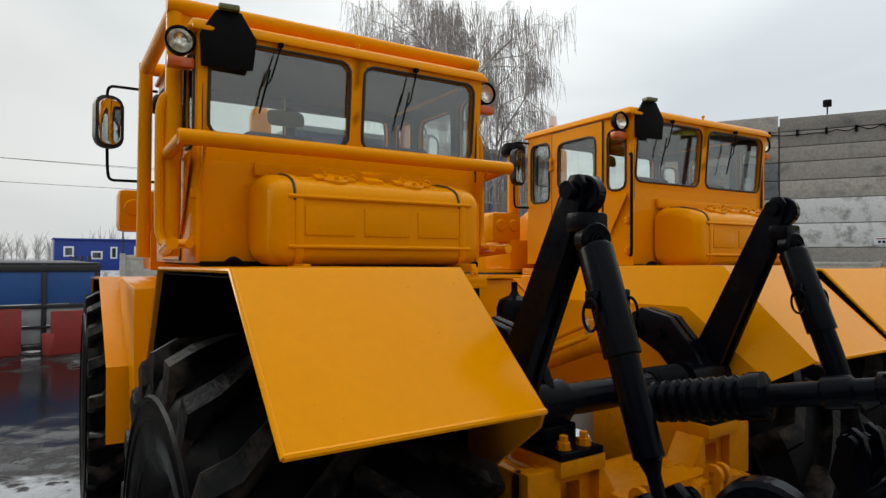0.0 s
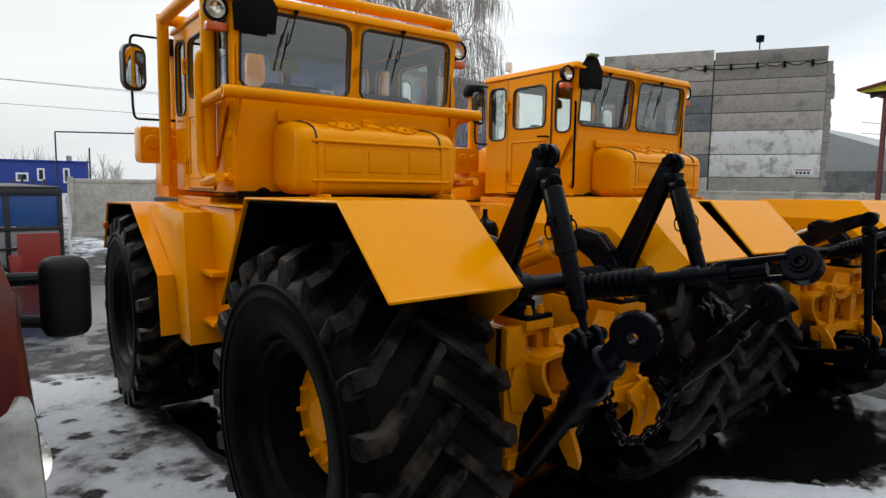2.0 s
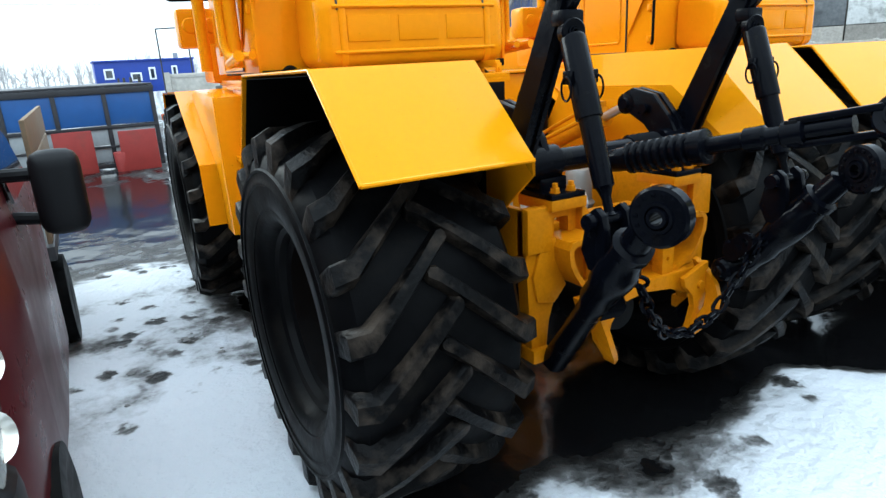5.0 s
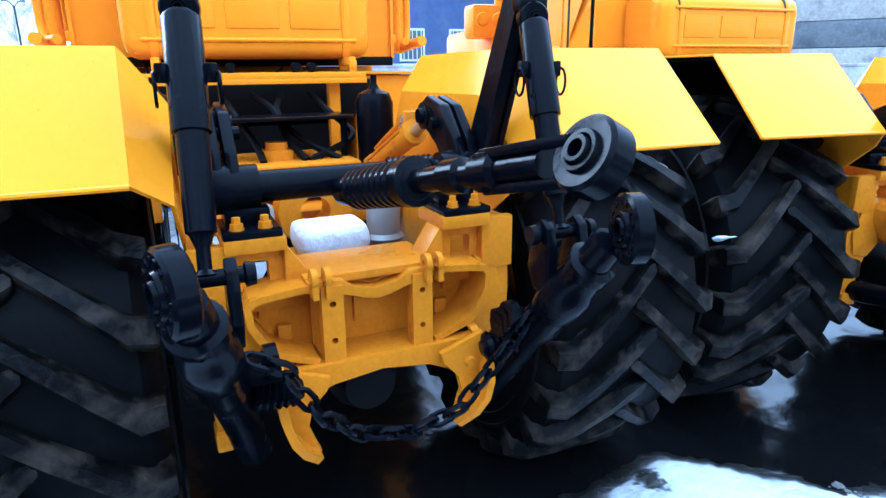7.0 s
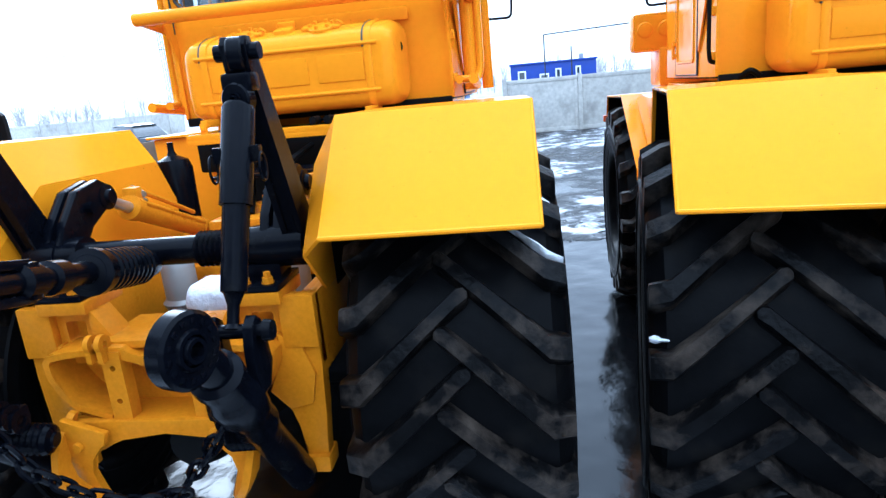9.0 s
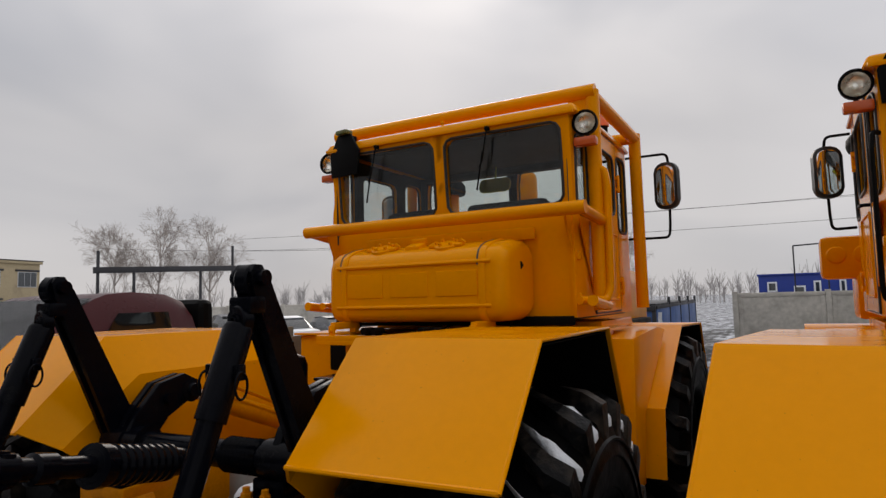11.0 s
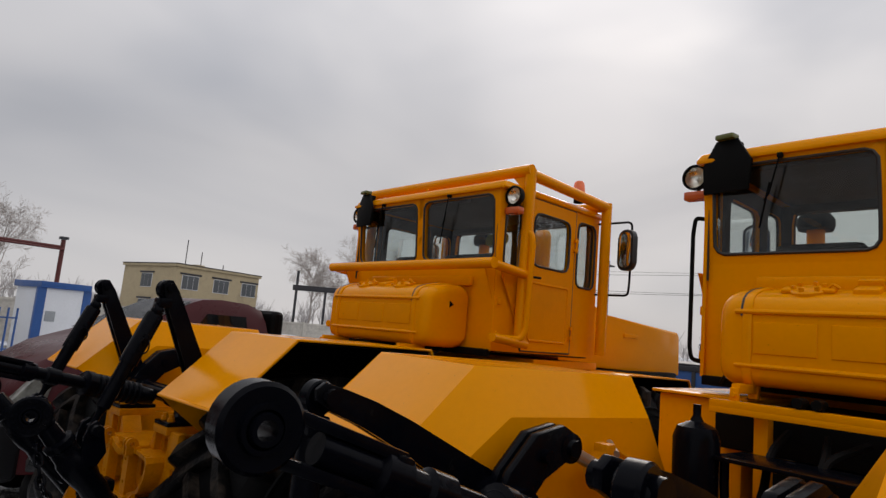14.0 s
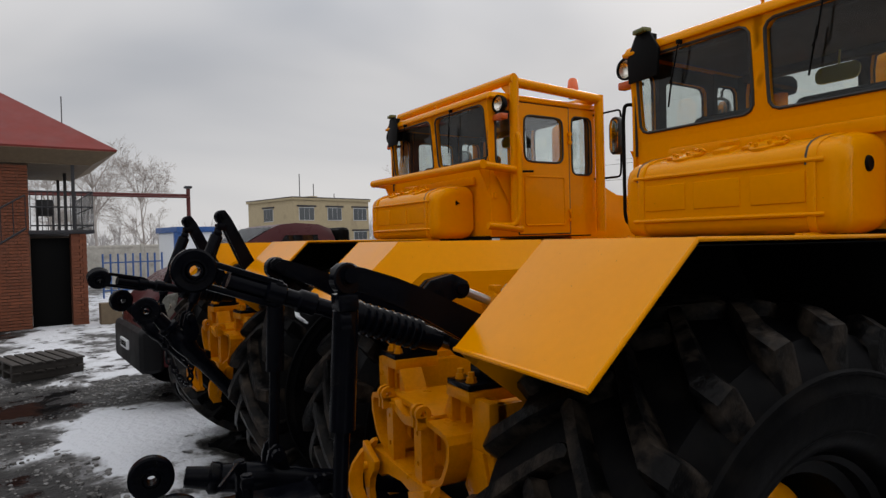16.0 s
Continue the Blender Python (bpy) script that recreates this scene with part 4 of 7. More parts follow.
def safety_cage(T, F):
    """Round tube frame over the cab."""
    R = 0.05
    runs = []
    for s in (-1, 1):
        runs += [[(s * 1.10, 1.95, 1.99), (s * 1.09, 1.97, 3.52)], [(s * 1.13, 3.14, 1.98), (s * 1.125, 3.14, 3.46)], [(s * 1.09, 1.97, 3.48), (s * 1.125, 3.16, 3.42)],
                 [(s * 1.13, 2.0, 2.02), (s * 1.15, 1.56, 2.06)]]
    for i, r in enumerate(runs):
        bm = bmesh.new()
        tube(bm, r, R if i % 4 < 3 else 0.035, 14)
        part("cage_tube", bm, YELLOW, T, "yellow round cage tube", F)
    bm = bmesh.new()
    tube(bm, [(-1.14, 1.95, 3.51), (1.12, 1.95, 3.51)], R, 14)
    part("cage_tube", bm, YELLOW, T, "yellow round cage tube", F)
    bm = bmesh.new()
    tube(bm, [(-1.12, 3.14, 3.43), (1.12, 3.14, 3.43)], R, 14)
    part("cage_tube", bm, YELLOW, T, "yellow round cage tube", F)
    bm = bmesh.new()
    tube(bm, [(-1.13, 1.53, 2.645), (1.14, 1.53, 2.645)], 0.045, 14)
    for s in (-1, 1):
        tube(bm, [(s * 1.10, 1.53, 2.645), (s * 1.13, 1.97, 2.60)], 0.04, 12)
        prism(bm, [(1.60, 2.62), (1.75, 2.62), (1.75, 2.30)], s * 0.97, s * 0.985, "x")
    part("rear_bar", bm, YELLOW, T, "yellow tube bar behind the cab", F)
    for s in (-1, 1):
        bm = bmesh.new()
        tube(bm, smooth_path([(s * 1.05, 1.96, 2.96), (s * 1.15, 1.96, 2.96), (s * 1.17, 1.96, 2.85), (s * 1.17, 1.94, 2.14), (s * 1.15, 1.90, 2.06), (s * 1.05, 1.62, 2.06)]), 0.028, 10)
        part("grab_rail", bm, YELLOW, T, "", F)
        bm = bmesh.new()
        prism(bm, [(s * 1.09, 3.48), (s * 0.90, 3.48), (s * 1.09, 3.28)], 1.945, 1.96, "y")
        part("corner_plate", bm, YELLOW, T, "", F)
    bm = bmesh.new()
    lathe(bm, [(3.46, 0.05), (3.53, 0.05), (3.53, 0.0)], 16, "z", (0.89, 2.99, 0))
    b = part("beacon_base", bm, MATT, T, "", F)
    bm = bmesh.new()
    lathe(bm, [(3.53, 0.062), (3.56, 0.064), (3.66, 0.05), (3.68, 0.035), (3.685, 0.0)], 20, "z", (0.89, 2.99, 0))
    part("beacon", bm, BEACON, b, "orange beacon lens")


def chain(T, pts, label):
    """Oval links along a line."""
    path = [Vector(p) for p in pts]
    dense = []
    for a, b in zip(path, path[1:]):
        for i in range(12):
            dense.append(a.lerp(b, i / 12))
    step, acc, k, last = 0.054, 0.0, 0, dense[0]
    for p, q in zip(dense, dense[1:]):
        acc += (q - p).length
        if acc >= step:
            acc = 0
            d = (q - last).normalized()
            last = q
            rot = d.to_track_quat("X", "Z").to_matrix().to_4x4() @ Matrix.Rotation(math.pi / 2 * (k % 2) + 0.4, 4, "X")

            def link():
                bm = bmesh.new()
                loop = [(0.035 * math.cos(t) + (0.009 if math.cos(t) > 0 else -0.009), 0.023 * math.sin(t), 0) for t in [i * math.pi / 6 for i in range(12)]]
                return tube(bm, loop, 0.0095, 6, closed=True)
            part("chain_link", link, BLACK, T, "", Matrix.Translation(q) @ rot, key="link")
            k += 1


def eye(bm, c, axis, r, w, hole):
    """A forged eye with a ball bush."""
    c, a = Vector(c), Vector(axis).normalized()
    q = a.to_track_quat("Z", "Y").to_matrix().to_4x4()
    base = len(bm.verts)
    tmp = bmesh.new()
    lathe(tmp, [(-w, hole), (-w, hole * 1.25), (-w * 0.75, hole * 1.35), (-w * 0.8, r * 0.9), (-w * 0.6, r), (w * 0.6, r), (w * 0.8, r * 0.9), (w * 0.75, hole * 1.35), (w, hole * 1.25), (w, hole)], 30, "z", closed=True)
    lathe(tmp, [(-w * 1.2, hole * 0.55), (-w * 1.2, hole * 0.8), (-w * 0.6, hole * 0.98), (0, hole * 1.0), (w * 0.6, hole * 0.98), (w * 1.2, hole * 0.8), (w * 1.2, hole * 0.55)], 24, "z", closed=True)
    tmp.transform(Matrix.Translation(c) @ q)
    me = bpy.data.meshes.new("tmp")
    tmp.to_mesh(me)
    tmp.free()
    bm.from_mesh(me)
    bpy.data.meshes.remove(me)


def rod(bm, a, b, steps, n=16):
    """A stepped round bar from a to b: steps of (share of the way, radius)."""
    a, b = Vector(a), Vector(b)
    tube(bm, [a.lerp(b, t) for t, r in steps], [r for t, r in steps], n)


def linkage(T, up):
    """Rock shaft, lift arms, lift rods, lower links and top link of the rear hitch."""
    SH = Vector((0, -0.50, 1.50))
    bm = bmesh.new()
    rod(bm, (-0.56, *SH[1:]), (0.56, *SH[1:]), [(0, 0.075), (0.04, 0.085), (0.12, 0.085), (0.121, 0.078), (0.20, 0.078), (0.201, 0.055), (0.45, 0.055), (0.80, 0.055), (0.801, 0.075), (0.9, 0.085), (1, 0.085)])
    part("rock_shaft", bm, BLACK, T, "black tubular rock shaft")
    bm = bmesh.new()
    lathe(bm, [v for k in range(9) for v in ((0.13 + 0.02 * k, 0.058), (0.14 + 0.02 * k, 0.070))] + [(0.31, 0.058)], 24, "x", (0, SH.y, SH.z))
    part("bellows", bm, BLACK, T, "black ribbed rubber bellows")
    tip = {}
    for s in (-1, 1):
        base = Vector((s * 0.53, -0.48, 1.52))
        end = Vector((s * 0.53, -0.795, 2.175)) if up else Vector((s * 0.58, -1.17, 1.85))
        tip[s] = end
        d = (end - base).normalized()
        side = Vector((0, -d.z, d.y))
        bm = bmesh.new()
        bow = 0.0 if up else 0.018
        top = side if side.z > 0 else -side

        def edge(o):
            return [base.lerp(end, t) + side * o * ((0.068 - 0.026 * t ** 0.7) if up else (0.068 - 0.03 * t)) + top * bow * math.sin(math.pi * t ** 1.8) for t in (0, 0.2, 0.4, 0.6, 0.8, 0.95)]
        for o in (-1, 1):
            poly = edge(-1) + [end + side * -0.03 + d * 0.035, end + d * 0.05, end + side * 0.03 + d * 0.035] + edge(1)[::-1]
            prism(bm, [(p.y, p.z) for p in poly], s * 0.53 + o * 0.03 - 0.011 + (end.x - base.x) * 0.5, s * 0.53 + o * 0.03 + 0.011 + (end.x - base.x) * 0.5, "x", 0.004)
        bx = base.x + (end.x - base.x) * 0.5
        poly = [p + side * 0.012 for p in edge(-1)[:5]] + [p - side * 0.012 for p in edge(1)[:5]][::-1]
        prism(bm, [(p.y, p.z) for p in poly], bx - 0.03, bx + 0.03, "x")
        tube(bm, [(bx - 0.07, end.y, end.z), (bx + 0.07, end.y, end.z)], 0.026, 12)
        part("lift_arm", bm, BLACK, T, "black tapered lift arm")
        # crank of the rock shaft with the hydraulic ram
        bm = bmesh.new()
        cr = Vector((s * 0.44, -0.22, 1.69))
        for o in (-0.026, 0.026):
            poly = [(-0.58, 1.50), (-0.52, 1.62), (-0.40, 1.745), (-0.26, 1.775), (-0.17, 1.73), (-0.17, 1.66), (-0.24, 1.645), (-0.36, 1.60), (-0.42, 1.50), (-0.5, 1.43)]
            prism(bm, poly, cr.x + o - 0.021, cr.x + o + 0.021, "x", 0.014)
        lathe(bm, [(-0.07, 0.0), (-0.07, 0.03), (-0.055, 0.035), (-0.05, 0.055), (0.05, 0.055), (0.055, 0.035), (0.07, 0.03), (0.07, 0.0)], 18, "x", cr)
        tube(bm, [(cr.x - 0.075, -0.36, 1.67), (cr.x + 0.075, -0.36, 1.67)], 0.024, 10)
        part("crank", bm, BLACK, T, "black forged shaft crank")
        bm = bmesh.new()
        rod(bm, (cr.x, cr.y, cr.z), (cr.x, 0.0, 1.60), [(0, 0.026), (1, 0.026)], 12)
        part("ram_rod", bm, STEEL, T, "bright steel ram rod")
        bm = bmesh.new()
        rod(bm, (cr.x, -0.02, 1.61), (cr.x, 0.62, 1.36), [(0, 0.06), (0.08, 0.06), (0.081, 0.052), (0.9, 0.052), (0.901, 0.062), (1, 0.062)])
        box(bm, (cr.x, 0.03, 1.66), (0.07, 0.06, 0.07), 0.012)
        tube(bm, smooth_path([(cr.x, 0.03, 1.69), (cr.x + 0.0, 0.3, 1.58), (cr.x, 0.55, 1.47)]), 0.012, 7)
        tube(bm, [(cr.x + 0.045, 0.0, 1.63), (cr.x + 0.045, 0.58, 1.40)], 0.012, 7)
        tube(bm, [(cr.x - 0.045, 0.0, 1.63), (cr.x - 0.045, 0.58, 1.40)], 0.012, 7)
        part("lift_ram", bm, SHADEYELLOW, T, "yellow hydraulic lift ram")
        # lower link
        ball = Vector((-0.64 if s < 0 else 0.52, -1.38, 1.455)) if up else Vector((s * 0.54, -1.78, 0.90))
        root = Vector((s * 0.45, -0.64, 0.60)) if up else Vector((s * 0.46, -0.50, 0.66))
        knee = Vector((-0.56 if s < 0 else 0.50, -1.08, 1.24)) if up else Vector((s * 0.55, -1.22, 0.79))
        bm = bmesh.new()
        rod(bm, root, knee.lerp(ball, 0.75), [(0, 0.062), (0.3, 0.055), (0.5, 0.058), (0.56, 0.072), (0.62, 0.066), (0.66, 0.078), (0.72, 0.082), (0.78, 0.080), (0.80, 0.070), (0.86, 0.068), (0.87, 0.076), (0.90, 0.076), (0.91, 0.055), (1, 0.050)], 18)
        for v in bm.verts:
            v.co += Vector(noise.noise_vector(v.co * 22)) * 0.005
        d = (ball - knee).normalized()
        ax = Vector((1, -0.45 * s, 0.0)) if up else Vector((1, 0, 0))
        ll = part("lower_link", bm, BLACK, T, "black lower lift link")
        for o in (-0.06, 0.06):
            bm = bmesh.new()
            prism(bm, [(knee.y + q, knee.z + w) for q, w in ((-0.055, 0.02), (-0.05, 0.11), (-0.035, 0.165), (0.0, 0.19), (0.035, 0.165), (0.05, 0.10), (0.07, 0.02), (0.03, -0.05), (-0.03, -0.05))], knee.x + o - 0.016, knee.x + o + 0.016, "x", 0.006)
            part("clevis_cheek", bm, BLACK, ll)
        bm = bmesh.new()
        lathe(bm, [(-0.115, 0.0), (-0.115, 0.03), (-0.095, 0.034), (-0.09, 0.022), (0.09, 0.022), (0.095, 0.034), (0.12, 0.03), (0.12, 0.0)], 12, "x", knee + Vector((0, 0, 0.14)))
        part("clevis_pin", bm, BLACK, ll)
        bm = bmesh.new()
        box(bm, knee.lerp(root, 0.3) + Vector((-s * 0.08, 0, 0)), (0.12, 0.10, 0.07), 0.015)
        for q in range(3):
            lathe(bm, [(-0.018, 0.020), (-0.018, 0.045), (0.018, 0.045), (0.018, 0.020)], 10, "x", knee.lerp(root, 0.24 + 0.06 * q) + Vector((-s * 0.12, -0.03, 0.01 + 0.01 * q)), closed=True)
        part("chain_shackle", bm, BLACK, ll)
        bm = bmesh.new()
        an = Vector((1, -0.3 * s, 0.0) if up else (1, 0, 0)).normalized()
        eye(bm, ball, an, 0.10, 0.036, 0.040)
        qq = an.to_track_quat("Z", "Y")
        for k in range(14):
            t = 2 * math.pi * k / 14
            for o in (-1, 1):
                p = ball + qq @ Vector((0.074 * math.cos(t), 0.074 * math.sin(t), o * 0.026))
                box(bm, p, (0.016, 0.016, 0.012), 0.004, qq.to_matrix().to_4x4() @ Matrix.Rotation(t, 4, "Z"))
        part("ball_eye", bm, BLACK, ll, "black forged ball eye")
        # lift rod
        a, b = end + Vector((0, -0.01, -0.06)), knee + Vector((0, 0.0, 0.15))
        bm = bmesh.new()
        if up:
            rod(bm, a.lerp(b, 0.13), b, [(0, 0.042), (0.02, 0.050), (0.46, 0.050), (0.461, 0.041), (0.47, 0.041), (0.84, 0.039), (0.85, 0.03), (0.90, 0.018), (0.98, 0.018), (1, 0.03)])
            rod(bm, a.lerp(b, 0.09), a.lerp(b, 0.15), [(0, 0.02), (1, 0.02)])
            c = a.lerp(b, 0.33)
            for q in (-1, 1):
                box(bm, c + Vector((q * 0.06, 0, 0)), (0.03, 0.03, 0.05), 0.006)
        else:
            rod(bm, a.lerp(b, 0.06), a.lerp(b, 0.55), [(0, 0.03), (0.02, 0.045), (1, 0.045)])
            rod(bm, a.lerp(b, 0.5), b, [(0, 0.028), (1, 0.026)])
        part("lift_rod", bm, BLACK, T, "black telescopic lift rod")
        bm = bmesh.new()
        eye(bm, a + Vector((0, 0, 0.05)), (1, 0.2, 0), 0.055, 0.03, 0.02)
        box(bm, a + Vector((0, -0.005, -0.03)), (0.10, 0.075, 0.06), 0.015)
        eye(bm, a.lerp(b, 0.11), (0.2, 1, 0), 0.05, 0.028, 0.018)
        part("shackle", bm, BLACK, T, "")
        if up:
            for q in (-1, 1):
                bm = bmesh.new()
                cc = a.lerp(b, 0.33) + Vector((q * 0.078, -0.01, -0.04))
                tube(bm, [cc + Vector((0.0, 0.026 * math.cos(t), 0.042 * math.sin(t))) for t in [i * math.pi / 10 for i in range(20)]], 0.0045, 5, closed=True)
                part("lynch_ring", bm, BLACK, T, "")
    if up:
        for s in (-1, 1):
            bm = bmesh.new()
            rod(bm, (s * 0.475, -0.92, 0.955), (s * 0.315, -0.90, 0.935), [(0, 0.03), (0.08, 0.05)] + [v for k in range(6) for v in ((0.1 + k * 0.13, 0.046), (0.15 + k * 0.13, 0.058))] + [(0.90, 0.05), (0.95, 0.03), (1.0, 0.026)], 16)
            part("stabilizer_boot", bm, BLACK, T, "black ribbed stabiliser boot")
    # top link with its spring
    piv = Vector((-0.05, -0.56, 1.47)) if up else Vector((0.05, -0.58, 1.50))
    ball = Vector((0.167, -1.65, 1.705)) if up else Vector((0.075, -1.62, 1.87))
    d = (ball - piv).normalized()
    bm = bmesh.new()
    L = (ball - piv).length
    rod(bm, piv, piv + d * L * 0.88, [(0, 0.05), (0.05, 0.055), (0.10, 0.055), (0.11, 0.05), (0.42, 0.05), (0.43, 0.075), (0.47, 0.075), (0.48, 0.036), (0.62, 0.036), (0.63, 0.048), (0.70, 0.048), (0.71, 0.036), (0.76, 0.036), (0.77, 0.05), (0.84, 0.05), (0.85, 0.033), (1, 0.033)], 20)
    part("top_link", bm, BLACK, T, "black top link bar")
    bm = bmesh.new()
    q = d.to_track_quat("Z", "Y")
    rod(bm, piv + d * L * 0.09, piv + d * L * 0.42, [v for k in range(10) for v in ((k / 10, 0.056), (k / 10 + 0.03, 0.071), (k / 10 + 0.065, 0.071), (k / 10 + 0.095, 0.056))], 20)
    part("top_link_bellows", bm, BLACK, T, "black ribbed rubber bellows")
    bm = bmesh.new()
    up_ax = q @ Vector((0, 1, 0))
    sx = q @ Vector((1, 0, 0))
    wide = sx if abs(sx.z) < abs(up_ax.z) else up_ax
    tall = d.cross(wide)
    for o in (-1, 1):
        a = ball - d * 0.34 + tall * o * 0.038
        b = ball - d * 0.04 + tall * o * 0.05
        rot = d.to_track_quat("Y", "Z").to_matrix().to_4x4()
        box(bm, (a + b) / 2, (0.052, (b - a).length, 0.026), 0.008, rot)
    box(bm, ball - d * 0.33, (0.07, 0.05, 0.10), 0.012, d.to_track_quat("Y", "Z").to_matrix().to_4x4())
    eye(bm, ball, (0.89, 0.05, -0.45) if up else wide, 0.084, 0.046, 0.036)
    part("top_link_eye", bm, BLACK, T, "black forged top link fork and eye")
    if up:
        chain(T, [(-0.50, -1.06, 1.15), (-0.40, -1.08, 1.10), (-0.30, -1.06, 0.92), (-0.17, -1.02, 0.80), (0.0, -1.0, 0.745), (0.17, -1.0, 0.78), (0.30, -1.02, 0.93), (0.44, -1.05, 1.12), (0.5, -1.06, 1.2)], "")
    else:
        bm = bmesh.new()
        tube(bm, [(-0.52, -1.15, 0.74), (0.52, -1.15, 0.74)], 0.04, 12)
        part("cross_bar", bm, BLACK, T, "black cross bar between lower links")
        bm = bmesh.new()
        span(bm, (-0.12, -1.90, 0.885), (0.12, -1.15, 0.910), 0.008)
        span(bm, (-0.09, -1.95, 0.885), (0.09, -1.88, 0.910), 0.02)
        span(bm, (-0.12, -1.80, 0.76), (0.12, -1.15, 0.785), 0.008)
        for x in (-0.11, 0.11):
            span(bm, (x - 0.012, -1.60, 0.785), (x + 0.012, -1.18, 0.885), 0.004)
        lathe(bm, [(0.74, 0.0), (0.74, 0.05), (0.76, 0.06), (0.91, 0.045), (0.93, 0.075), (0.97, 0.085), (0.985, 0.06), (0.99, 0.0)], 18, "z", (0.0, -1.72, 0))
        lathe(bm, [(0.70, 0.0), (0.70, 0.026), (0.94, 0.026), (0.96, 0.018), (0.96, 0.0)], 10, "z", (0.0, -1.86, 0))
        for x in (-0.09, 0.09):
            tube(bm, [(x, -1.45, 0.88), (x, -1.45, 1.06)], 0.022, 8)
            box(bm, (x, -1.45, 1.03), (0.06, 0.05, 0.05), 0.01)
        tube(bm, [(-0.1, -1.45, 1.05), (0.22, -1.57, 1.07)], 0.010, 6)
        part("drawbar_hitch", bm, BLACK, T, "black drawbar hitch plate")


def tread_snow(T, x, y, spots, seed):
    """Tapering tongues of snow packed between the tread bars: angle, side, length, width."""
    for k, (a, half, long, wide) in enumerate(spots):
        rings = []
        for i in range(9):
            u = i / 8
            px = 0.37 - long * u
            w = wide * (math.sin(math.pi * min(1, u * 1.25 + 0.12)) ** 0.7 if u < 0.71 else 0.18 + 0.9 * (1 - u)) * (1 + 0.3 * noise.noise((u * 4, k * 3.1, seed)))
            r = bulge(0.800 - 0.9 * max(0, px - 0.30))
            an = radians(a) - 0.37 * min(1.0, max(0, px + 0.03) / 0.34)
            ring = []
            for dr, da in ((-0.03, -w), (-0.002, -w * 0.8), (0.010, 0.0), (-0.002, w * 0.8), (-0.03, w)):
                dr += 0.010 * noise.noise((u * 9, da * 40 + k, seed))
                ring.append((x + half * 1.08 * px, y - (r + dr) * math.cos(an + da), HUB + (r + dr) * math.sin(an + da)))
            rings.append(ring)
        bm = bmesh.new()
        skin(bm, rings)
        part("snow_wad", bm, SNOW, T, "packed white snow in the tread", smooth=80)


